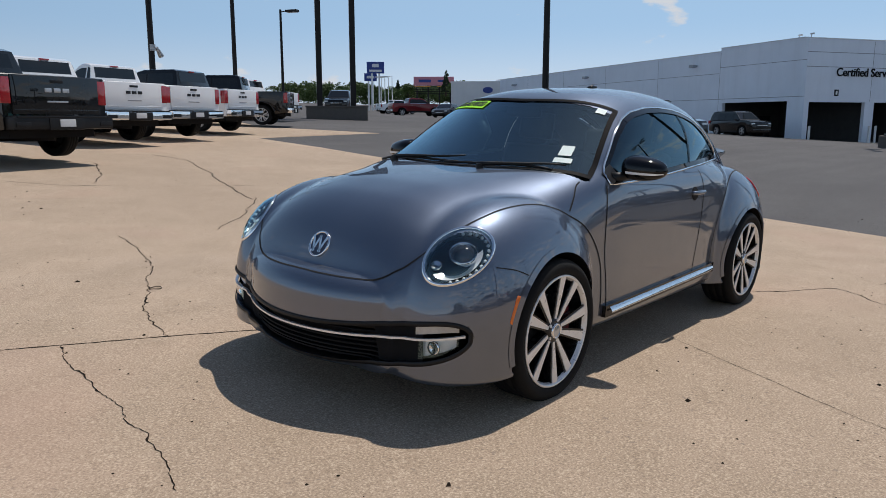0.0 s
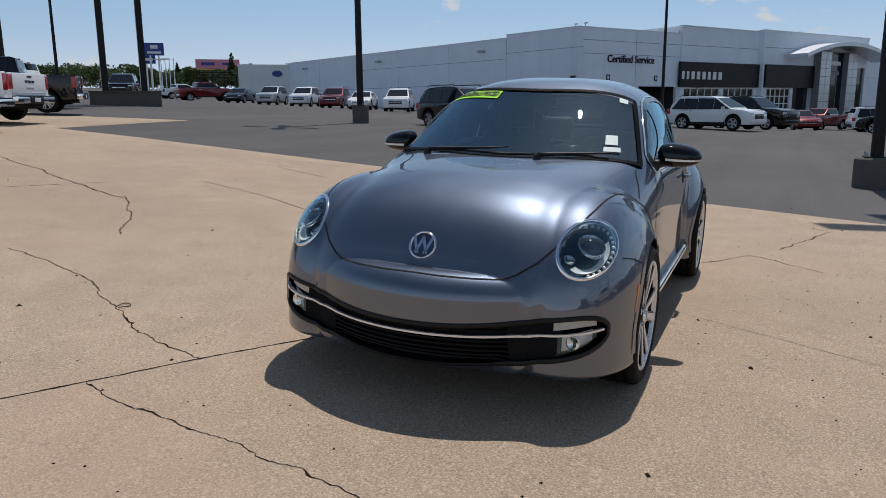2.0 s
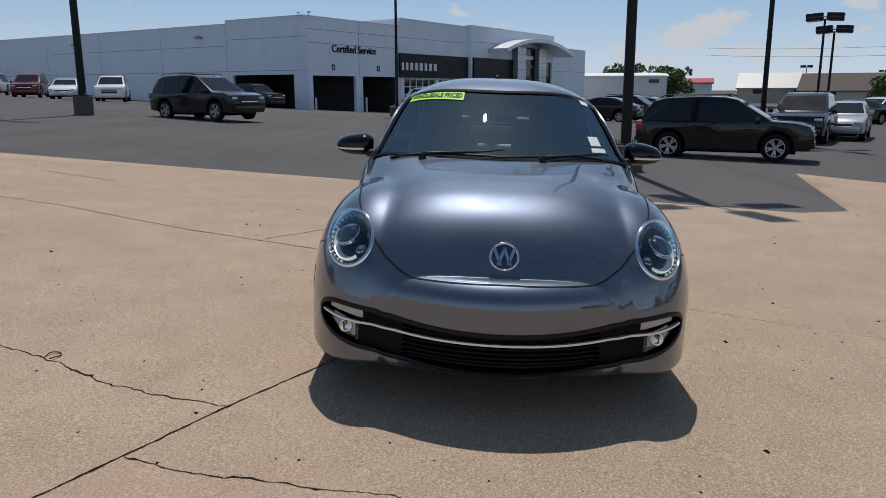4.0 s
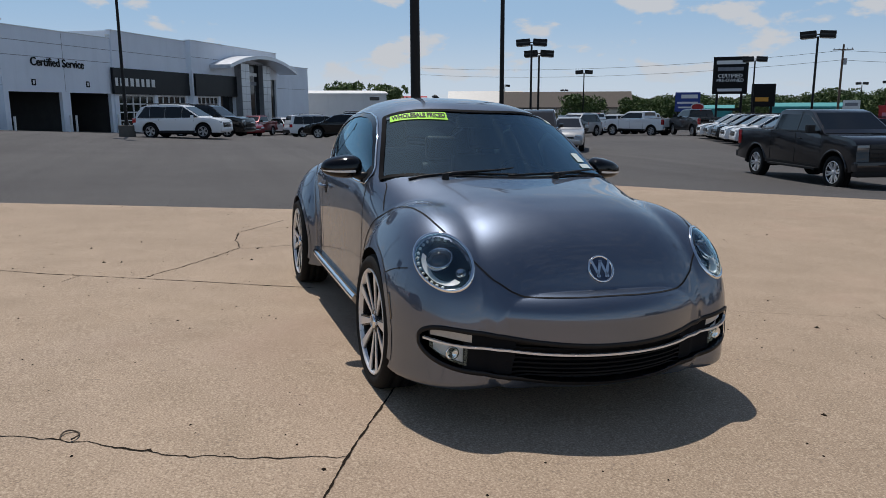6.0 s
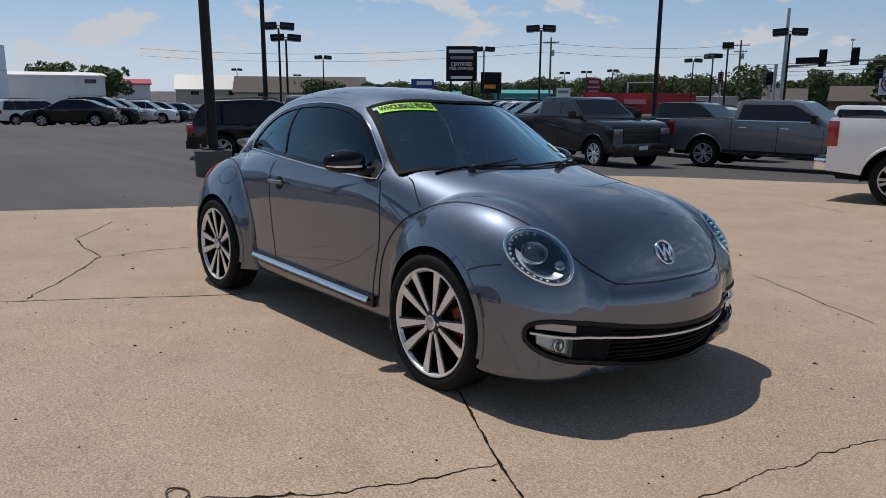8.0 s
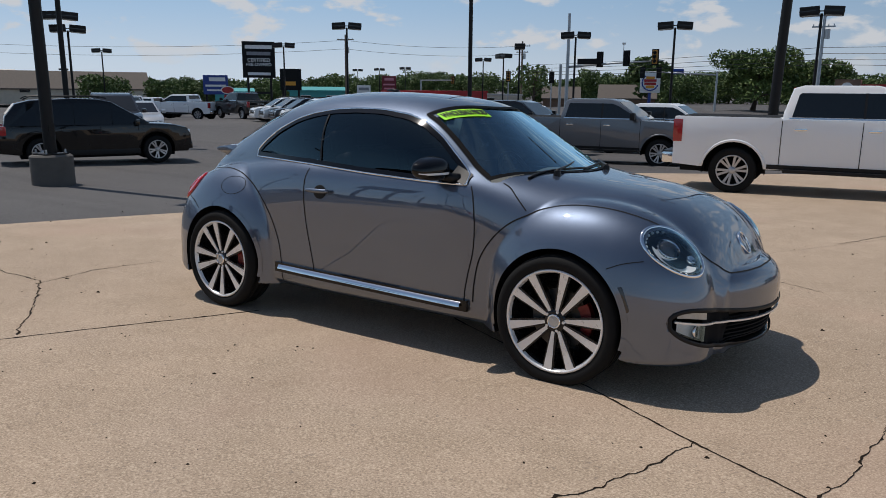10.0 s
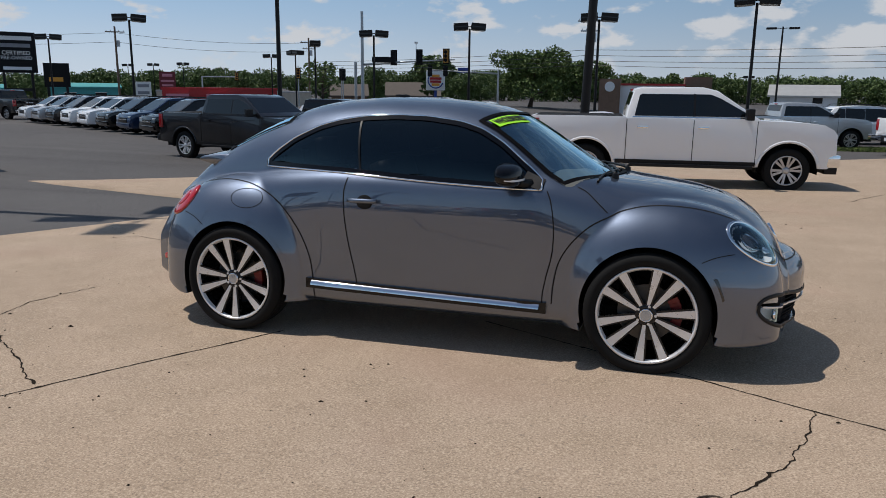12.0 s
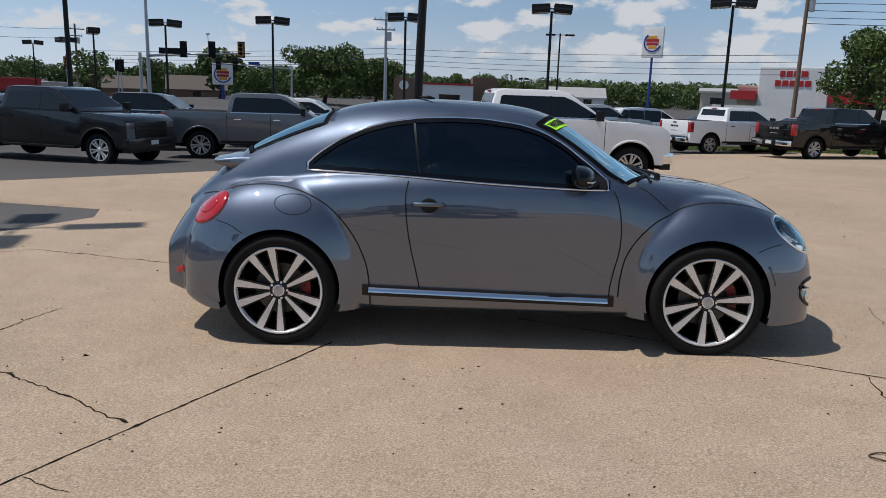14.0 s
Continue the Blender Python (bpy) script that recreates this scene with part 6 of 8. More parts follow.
    block("rear_bumper", (L0 - 0.03, L0 + 0.16, -W * 0.84, W * 0.84, 0.36, 0.60), M_PLASTIC if kind != "car" else paint, e, 0.05)
    block("number_plate", (L0 - 0.035, L0 + 0.02, -0.15, 0.15, 0.66, 0.78), M_PLATE, e, 0.005)
    bm = bmesh.new()
    box(bm, xr - 0.5, xf + 0.5, -W * 0.7, W * 0.7, 0.20, 0.34)
    part("underbody", bm, M_DARK, e)
    return e


def stand(x, y, yaw, dz=0.0):
    """A pose on the ground, level with its slope left out."""
    return pose(x, y, float(ground_z(x, y)) + dz, 0, 0, yaw)


ROW = "parked pickups at the lot's edge"
# beside and behind the coupe
pickup("pickup_truck", stand(1.297, 10.655, 6.8) @ Matrix.Scale(0.97, 4), M_WHITEP, "white crew-cab pickup with chrome bumpers on the concrete", True, M_WHEELSIL)
pickup("pickup_truck", stand(-10.62, 14.31, -13.6) @ Matrix.Scale(0.98, 4), M_GUNP, "dark grey crew-cab pickup with black trim on the asphalt", True, M_ALLOY, False)
pickup("pickup_truck", stand(-5.94, 17.14, 8.5) @ Matrix.Scale(0.98, 4), M_SLATEP, "slate grey crew-cab pickup behind a darker one", True, M_WHEELSIL)
pickup("pickup_truck", stand(-11.0, 20.8, 6), M_BLACKP, "black crew-cab pickup parked behind the grey ones", True, M_WHEELSIL)
wagon("suv", stand(-15.0, 6.45, 66) @ Matrix.Scale(0.90, 4), M_BLACKP, "black five-door SUV parked by a lamp post", "suv")
# the row of new trucks with their tails to the apron
for (_x, _y), _yaw, _k, _p, _c, _lab in (((-0.56, -13.99), -72, 1.06, M_BLACKP, True, "black luxury pickup seen from its tailgate"), ((-4.38, -18.44), -74.4, 1.08, M_WHITEP, False, "white work pickup seen from its tailgate"), ((-7.19, -20.34), -74.7, 1.08, M_WHITEP, False, "white work pickup seen from its tailgate"), ((-10.56, -23.33), -67.2, 1.08, M_WHITEP, True, "white pickup with a black cab"), ((-15.44, -27.4), -46, 1.08, M_BLACKP, True, "black heavy pickup with bright wheels"), ((-20.15, -32.9), -62, 1.06, M_WHITEP, True, "white heavy pickup at the row's end")):
    pickup("pickup_truck", stand(_x, _y, _yaw) @ Matrix.Scale(_k, 4), _p, _lab, _c, M_WHEELSIL, "luxury" not in _lab, None, ROW, None, False, M_BLACKP if "cab" in _lab else None, 0.0 if "luxury" in _lab else 0.10)
wagon("suv", stand(-37.5, -44.0, 40), M_BLACKP, "black SUV beyond the sign's foot", "big")
# along the service wall
wagon("suv", stand(-56.5, -18.2, 59), M_BLACKP, "black SUV parked before an open service bay", "big")
wagon("suv", stand(-25.2, -11.0, 62), M_BLACKP, "black three-row SUV on the asphalt", "suv")
for (_x, _y), _p, _k, _lab in (((-45.8, -24.9), M_WHITEP, "suv", "white compact SUV in the row by the wall"), ((-48.0, -29.3), M_WHITEP, "car", "white saloon car in the row by the wall"), ((-50.2, -33.3), M_REDP, "suv", "maroon SUV in the row by the wall"), ((-52.1, -37.7), M_WHITEP, "suv", "white crossover in the row by the wall"), ((-53.6, -42.4), M_SILVERP, "suv", "silver boxy SUV in the row by the wall"), ((-54.9, -47.2), M_GUNP, "car", "dark car in the row by the wall")):
    wagon("suv" if _k == "suv" else "car", stand(_x, _y, 20), _p, _lab, _k, None, "cars along the service wall")
pickup("pickup_truck", stand(-57.0, -53.5, 150), M_REDP, "dark red crew-cab pickup in the row by the wall")
pickup("pickup_truck", stand(-71.5, -70.3, 160), M_WHITEP, "white pickup far up the drive")
# in front of the showroom
wagon("suv", stand(-37.7, -1.75, 66), M_WHITEP, "white crossover beside a lamp post", "suv")
wagon("suv", stand(-43.1, -0.2, 62), M_BLACKP, "large black SUV by the showroom", "big")
wagon("car", stand(-57.0, 2.6, 20), M_REDP, "red hatchback by the showroom", "car")
pickup("pickup_truck", stand(-69.5, 4.7, -30), M_REDP, "red pickup by the showroom door")
wagon("minivan", stand(-54.6, 8.2, 100), M_WHITEP, "white minivan by the showroom", "van")
wagon("suv", stand(-74.0, 8.2, 20), M_WHITEP, "white SUV by the showroom", "suv")
pickup("pickup_truck", stand(-75.0, 12.2, 200), M_GUNP, "dark pickup beyond the showroom")
wagon("car", stand(-41.3, 7.6, -118), M_BLACKP, "black saloon car on the asphalt", "car")
for (_x, _y), _p, _k, _yaw in (((-46.6, 10.6), M_GUNP, "suv", 60), ((-50.1, 12.6), M_SILVERP, "suv", 60), ((-54.2, 15.6), M_WHITEP, "suv", 60), ((-60.5, 19.0), M_GUNP, "suv", 60), ((-64.0, 22.0), M_SILVERP, "suv", 60), ((-23.2, 12.0), M_BLACKP, "suv", -30), ((-25.5, 14.5), M_SILVERP, "car", -30), ((-41.0, 22.5), M_GUNP, "car", -60), ((-46.0, 26.5), M_SILVERP, "suv", -60)):
    wagon("suv" if _k == "suv" else "car", stand(_x, _y, _yaw), _p, {"suv": "SUV", "car": "saloon car"}[_k] + " parked in the open lot among others", _k, None, "cars in the open lot")
# under the big sign
for (_x, _y), _p, _yaw in (((-52.8, 31.5), M_WHITEP, 200), ((-47.2, 32.8), M_WHITEP, 200), ((-41.6, 33.9), M_BLACKP, 165), ((-60.0, 38.5), M_WHITEP, 200), ((-55.8, 39.2), M_WHITEP, 200), ((-64, 42), M_SILVERP, 200)):
    pickup("pickup_truck", stand(_x, _y, _yaw), _p, "pickup parked under the tall dark sign", True, M_WHEELSIL, True, None, "pickups under the sign")
for _i, _p in enumerate((M_WHITEP, M_SILVERP, M_GUNP, M_WHITEP, M_WHITEP, M_BLACKP, M_BLUEP, M_BLACKP, M_GUNP)):
    _x, _y = -34.9 + _i * 2.28, 31.7 - _i * 1.24
    wagon("suv", stand(_x, _y, -118) @ Matrix.Scale(0.9, 4), _p, "small SUV in a long row facing the lane", "suv", M_WHEELSIL, "row of SUVs facing the lane")
# the far right rows
for (_x, _y), _yaw, _p, _lab in (((10.13, 27.3), 22.4, M_WHITEP, "white crew-cab pickup with a chrome bumper"), ((13.17, 24.5), 19.6, M_BLACKP, "black crew-cab pickup with a chrome bumper"), ((18.6, 23.2), 20, M_BLACKP, "black pickup at the row's end")):
    pickup("pickup_truck", stand(_x + 1.2, _y, _yaw), _p, _lab, True, M_WHEELSIL, True, None, "pickups across the apron")
for (_x, _y), _p, _yaw in (((6.0, 30.8), M_SILVERP, 15), ((-6.5, 24.5), M_WHITEP, 5), ((0.3, 25.5), M_WHITEP, 10)):
    pickup("pickup_truck", stand(_x, _y, _yaw), _p, "pickup in the row beyond the apron", True, M_WHEELSIL, True, None, "pickups across the apron")
for (_x, _y), _p, _k, _yaw in (((9.6, 34.5), M_WHITEP, "suv", 10), ((13.8, 36.0), M_SILVERP, "car", 10), ((17.6, 33.4), M_REDP, "car", 10), ((22.5, 33.0), M_SILVERP, "car", 10), ((28.5, 31.0), M_BLUEP, "suv", 10), ((-13.5, 27.0), M_WHITEP, "suv", 10), ((-2.4, 33.0), M_WHITEP, "car", 10)):
    wagon("suv" if _k == "suv" else "car", stand(_x, _y, _yaw), _p, {"suv": "SUV", "car": "saloon car"}[_k] + " in the rows beyond the apron", _k, None, "cars beyond the apron")

# ---- buildings ----
def wall_paint(name, color, var=0.05):
    """Painted wall panels with faint streaks and grime."""
    k = Mat(name, color, 0.75)
    v = k.coords(1.0)
    st = k.noise(1.0, 4.0, 0.6, k.coords((1.2, 1.2, 0.12)))
    a, f = k.noise(0.35, 5.0, 0.6, v), k.noise(14.0, 3.0, 0.6, v)
    c = k.ramp(a, [(0.3, tuple(x * (1 - var) for x in color)), (0.7, tuple(min(1, x * (1 + var)) for x in color))])
    c = k.mix(k.ramp(st, [(0.5, 0.0), (0.8, 0.22)]), c, tuple(x * 0.72 for x in color))
    k.color(c)
    k.bump(f, 0.15, 0.004)
    return k.m


M_WALL = wall_paint("pale_wall_panel", (0.83, 0.88, 0.95), 0.04)
M_WALL2 = wall_paint("white_metal_wall", (0.78, 0.78, 0.77))
M_BAND = plain("dark_fascia", (0.007, 0.008, 0.010), 0.4, 0.0, 0.15, 1.0, Specular_IOR_Level=0.25)
M_ALUM = plain("silver_panel", (0.62, 0.64, 0.67), 0.35, 0.6, 0.08, 2.0)
M_SEAM = plain("wall_seam", (0.25, 0.26, 0.28), 0.8, 0.0, 0.2, 2.0)
M_SIGNW = plain("sign_white", (0.80, 0.80, 0.78), 0.4, 0.0, 0.05, 5.0)
M_SIGNK = plain("sign_black", (0.006, 0.006, 0.007), 0.5, 0.0, 0.15, 3.0, Specular_IOR_Level=0.2)
M_SIGNB = plain("sign_blue", (0.016, 0.05, 0.27), 0.4, 0.0, 0.1, 5.0)
M_SIGNR = plain("sign_red", (0.42, 0.020, 0.022), 0.45, 0.0, 0.12, 5.0)
M_SIGNP = plain("billboard_pink", (0.62, 0.24, 0.30), 0.5, 0.0, 0.06, 2.0)
M_SIGNY = plain("sign_orange", (0.75, 0.33, 0.03), 0.45, 0.0, 0.08, 5.0)
M_TEAL = plain("teal_roof", (0.06, 0.33, 0.33), 0.6, 0.0, 0.12, 2.0)
M_ROOFB = plain("brown_shingle", (0.11, 0.092, 0.078), 0.9, 0.0, 0.25, 3.0, 0.2)
M_ROOFG = plain("pale_metal_roof", (0.42, 0.42, 0.41), 0.5, 0.2, 0.12, 1.5)
M_BRICK = plain("brown_brick", (0.20, 0.125, 0.085), 0.85, 0.0, 0.2, 4.0, 0.2)
M_TAN = plain("tan_stucco", (0.55, 0.49, 0.40), 0.85, 0.0, 0.1, 2.0, 0.1)
M_POLE = plain("dark_bronze_paint", (0.009, 0.008, 0.008), 0.5, 0.0, 0.25, 5.0, Specular_IOR_Level=0.3)
M_GALV = plain("galvanised_steel", (0.40, 0.42, 0.44), 0.45, 0.7, 0.12, 6.0)
M_WOOD = plain("weathered_pole_wood", (0.16, 0.115, 0.08), 0.9, 0.0, 0.25, 3.0, 0.2)
M_BASE = plain("cast_concrete", (0.11, 0.10, 0.09), 0.9, 0.0, 0.15, 5.0, 0.25)
# near-black tone for all the inner bay walls
M_BAYWALL = plain("dark_bay_wall", (0.045, 0.043, 0.042), 0.9, 0.0, 0.3, 1.5)
M_LAMPGLASS = plain("lamp_lens", (0.50, 0.50, 0.47), 0.25, 0.0, 0.08, 9.0)


def words(name, text, size, m, mat, parent, label=""):
    """Cut letters standing proud of a surface; m takes x along the line and y up."""
    cu = bpy.data.curves.new("letters", "FONT")
    cu.body = text
    cu.align_x, cu.align_y = "CENTER", "CENTER"
    cu.size, cu.extrude, cu.offset = size, 0.03 * size, 0.012 * size
    ob = new("letters_source", cu)
    bpy.context.view_layer.update()
    me = bpy.data.meshes.new_from_object(ob.evaluated_get(bpy.context.evaluated_depsgraph_get()))
    bpy.data.objects.remove(ob)
    me.materials.clear()
    me.materials.append(mat)
    me.name = name
    ob = new(name, me)
    ob.parent = parent
    ob.matrix_basis = m
    if label:
        ob["label"] = label
    return ob


def panel(name, parent, b, mat, label="", bevel=0.0):
    bm = bmesh.new()
    box(bm, *b, bevel)
    return part(name, bm, mat, parent, label)


def wall_run(parent, axis, a0, a1, z0, z1, holes, mat, thick=0.3, off=0.0):
    """A wall along x or y of its building, with openings (from, to, top) cut down to its foot; each pier and lintel is whole."""
    def slab(p, q, lo, hi):
        if q - p < 0.01 or hi - lo < 0.01:
            return
        panel("wall", parent, (*((p, q, off, off + thick) if axis == "x" else (off, off + thick, p, q)), lo, hi), mat)

    at = a0
    for h0, h1, ht in sorted(holes):
        slab(at, h0, z0, z1)
        slab(h0, h1, ht, z1)
        at = h1
    slab(at, a1, z0, z1)


def dealership():
    e = thing("dealership_building", pose(-60.27, -14.55, 0, 0, 0, 149), "long pale car dealership with service bays and a dark sign band", "building")
    zb = -1.6
    # service block and its long side wall
    wall_run(e, "x", 0.0, 13.1, zb, 7.58, [(0.5, 6.3, 2.65), (7.3, 12.7, 2.65)], M_WALL)
    wall_run(e, "y", 0.304, 10.3, zb, 7.66, [(1.8, 9.7, 2.75)], M_WALL)
    wall_run(e, "y", 10.304, 64.0, zb, 7.35, [], M_WALL)
    for z in (5.42, 6.55):
        panel("panel_seam", e, (0.02, 13.08, -0.006, 0.002, z - 0.02, z + 0.02), M_SEAM)
    for z, y1 in ((3.1, 64), (5.42, 40), (5.95, 10.3)):
        panel("panel_seam", e, (-0.006, 0.002, 0.02 if z != 5.42 else 10.4, y1, z - 0.018, z + 0.018), M_SEAM)
    for y in (10.3, 20.0, 30.5, 41.0, 52.0):
        panel("panel_seam", e, (-0.008, 0.002, y - 0.015, y + 0.015, 0.0, 7.3), M_SEAM)
    for x in (6.8,):
        panel("panel_seam", e, (x - 0.015, x + 0.015, -0.008, 0.002, 2.7, 7.5), M_SEAM)
    for a in ((0.0, 13.1, -0.05, 0.36, 7.58, 7.66),):
        panel("parapet_cap", e, a, M_ALUM)
    panel("parapet_cap", e, (-0.06, 0.36, 10.3, 64.05, 7.35, 7.43), M_ALUM)
    panel("parapet_cap", e, (-0.06, 0.36, 0.37, 10.3, 7.66, 7.72), M_ALUM)
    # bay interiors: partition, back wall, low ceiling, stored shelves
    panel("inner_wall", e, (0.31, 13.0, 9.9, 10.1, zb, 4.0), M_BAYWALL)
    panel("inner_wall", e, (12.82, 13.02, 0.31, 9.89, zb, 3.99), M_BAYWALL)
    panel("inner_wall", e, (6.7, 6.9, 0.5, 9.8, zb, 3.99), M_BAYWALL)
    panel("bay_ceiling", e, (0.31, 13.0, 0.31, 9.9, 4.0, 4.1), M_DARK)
    for x in (1.2, 3.6, 8.4, 10.8):
        panel("shelf_unit", e, (x, x + 1.5, 9.2, 9.8, zb + 0.6, 1.6), M_GUNP)
    for x in (1.0, 6.45, 7.15, 12.85):
        bm = bmesh.new()
        cyl(bm, 0.09, 0.09, zb, 0.75, 12, Matrix.Translation((x if x != 1.0 else 0.25, -0.5, 0)))
        part("bollard", bm, M_SIGNW, e)
    words("service_letters", "Certified Service", 0.93, pose(6.15, -0.05, 5.0, 90, 0, 0), M_SIGNK, e, "dark raised letters")
    for x in (3.2, 9.65):
        s = panel("bay_sign", e, (x - 0.22, x + 0.22, -0.03, -0.004, 3.15, 3.65), M_SIGNK)
        panel("sign_mark", s, (x - 0.09, x + 0.09, -0.038, -0.031, 3.25, 3.55), M_SIGNW)
    for y in (13.7, 34.5, 55.9):
        lamp = panel("wall_lamp", e, (-0.75, -0.25, y - 0.28, y + 0.28, 6.15, 6.42), M_GALV, "grey floodlight on a bracket", 0.05)
        panel("bracket", lamp, (-0.3, -0.004, y - 0.06, y + 0.06, 6.28, 6.38), M_POLE)
        panel("lens", lamp, (-0.70, -0.30, y - 0.24, y + 0.24, 6.135, 6.149), M_LAMPGLASS)
    for x, y in ((0.2, 1.2), (0.2, -0.02), (13.0, 0.2), (33.5, 0.1)):
        c = panel("roof_camera", e, (x - 0.06, x + 0.06, y - 0.25, y + 0.1, 7.85 + (x > 20) * 0.75, 7.97 + (x > 20) * 0.75), M_SIGNW, "small roof-edge camera", 0.02)
        panel("stand", c, (x - 0.02, x + 0.02, y - 0.02, y + 0.02, 7.6 + (x > 20) * 0.7, 7.86 + (x > 20) * 0.75), M_GALV)
    # showroom front
    wall_run(e, "x", 13.104, 25.7, zb, 8.32, [(13.7, 19.4, 2.56), (20.0, 25.3, 2.56)], M_WALL, 0.3, -0.15)
    wall_run(e, "x", 25.704, 31.6, zb, 8.45, [(26.7, 31.2, 2.56)], M_WALL, 0.6, -0.75)
    wall_run(e, "x", 31.604, 47.4, zb, 8.45, [(31.7, 35.4, 5.0), (37.6, 41.3, 6.2), (43.5, 47.0, 5.0)], M_WALL, 0.6, -0.75)
    panel("side_return", e, (13.104, 13.4, 0.16, 9.0, 7.0, 8.32), M_WALL)
    panel("parapet_cap", e, (13.06, 25.72, -0.22, 0.25, 8.32, 8.40), M_ALUM)
    panel("parapet_cap", e, (25.66, 47.45, -0.82, 0.0, 8.45, 8.53), M_ALUM)
    panel("panel_seam", e, (13.2, 25.6, -0.157, -0.148, 6.53, 6.57), M_SEAM)
    panel("panel_seam", e, (25.8, 47.3, -0.757, -0.748, 6.73, 6.77), M_SEAM)
    band = panel("sign_band", e, (12.75, 26.1, -0.40, -0.154, 2.62, 5.0), M_BAND, "dark fascia with pale letter shapes")
    panel("sign_band", e, (26.0, 35.4, -1.0, -0.754, 2.62, 5.0), M_BAND)
    x = 12.95
    for w in (0.62, 0.62, 0.72, 0.76, 0.78, 0.70, 0.80, 0.80):
        panel("name_bar", band, (x, x + w - 0.26, -0.44, -0.404, 3.36, 4.1), M_SIGNW)
        x += w + 0.10
    for x0, x1, y in ((13.7, 19.4, -0.05), (20.0, 25.3, -0.05), (26.7, 31.2, -0.65)):
        d = panel("overhead_door", e, (x0, x1, y + 0.10, y + 0.16, zb, 2.56), M_CABGLASS, "glazed overhead door with white rails")
        n = 5
        for i in range(n + 1):
            xx = x0 + (x1 - x0) * i / n
            panel("stile", d, (max(x0, xx - 0.06), min(x1, xx + 0.06), y, y + 0.09, zb, 2.56), M_SIGNW)
        for i in range(6):
            zz = 2.50 - i * 0.78
            panel("rail", d, (x0, x1, y + 0.01, y + 0.095, zz - 0.05, zz + 0.05), M_SIGNW)
    # portal, pylons and glazing under the arch
    panel("portal_glass", e, (31.7, 35.4, -0.3, -0.2, zb, 5.0), M_DKGLASS)
    panel("showroom_window", e, (43.5, 47.0, -0.5, -0.4, zb, 5.0), M_DKGLASS)
    for x0, x1 in ((35.4, 37.6), (41.3, 43.5)):
        py = panel("pylon", e, (x0, x1, -1.6, -0.76, zb, 6.62), M_SEAM, "silver panelled entrance pylon")
        for i in range(9):
            for k in range(2):
                xa = x0 + 0.03 + k * (x1 - x0) / 2
                panel("tile", py, (xa, xa + (x1 - x0) / 2 - 0.06, -1.64, -1.604, zb + 0.03 + i * 0.91, zb + 0.88 + i * 0.91), M_ALUM)
    gl = panel("entrance_glass", e, (37.6, 41.3, -1.0, -0.9, zb, 6.62), M_DKGLASS)
    for z, w in ((5.4, 1.3), (4.3, 1.1)):
        panel("name_bar", gl, (39.45 - w, 39.45 + w, -1.03, -1.004, z - 0.22, z + 0.22), M_SIGNW if z > 5 else M_SEAM)
    for xx in (38.8, 40.1):
        panel("mullion", gl, (xx - 0.04, xx + 0.04, -1.05, -1.004, zb, 4.0), M_SEAM)
    bm = bmesh.new()
    arc = [(x, 5.70 + 1.45 * (1 - ((x - 38.85) / 9.35) ** 2)) for x in np.linspace(29.5, 48.2, 25)]
    rows = [[bm.verts.new((x, yy, z + dz)) for x, z in arc] for yy, dz in ((-3.4, 0.0), (-3.4, 0.42), (-0.76, 0.42), (-0.76, 0.0))]
    for a, b in zip(rows, rows[1:] + rows[:1]):
        for i in range(len(arc) - 1):
            bm.faces.new((a[i], a[i + 1], b[i + 1], b[i]))
    for i in (0, -1):
        bm.faces.new([r[i] for r in rows])
    bmesh.ops.recalc_face_normals(bm, faces=bm.faces)
    part("arched_canopy", bm, M_ALUM, e, "silver arched canopy over the entrance", angle=30)
    # rear block, roof decks
    wall_run(e, "x", 47.404, 60.0, zb, 7.07, [], M_WALL, 0.3, -0.1)
    panel("parapet_cap", e, (47.45, 60.05, -0.16, 0.25, 7.07, 7.15), M_ALUM)
    panel("end_wall", e, (59.7, 60.0, 0.21, 40.0, zb, 7.07), M_WALL)
    panel("panel_seam", e, (47.5, 59.9, -0.107, -0.098, 3.9, 3.94), M_SEAM)
    panel("roof_deck", e, (0.31, 59.6, 0.5, 10.3, 6.75, 6.95), M_ROOFG)
    panel("roof_deck", e, (0.31, 59.6, 10.304, 63.9, 6.75, 6.95), M_ROOFG)
    panel("back_wall", e, (0.31, 59.6, 63.6, 63.9, zb, 6.74), M_WALL)
    return e


dealership()


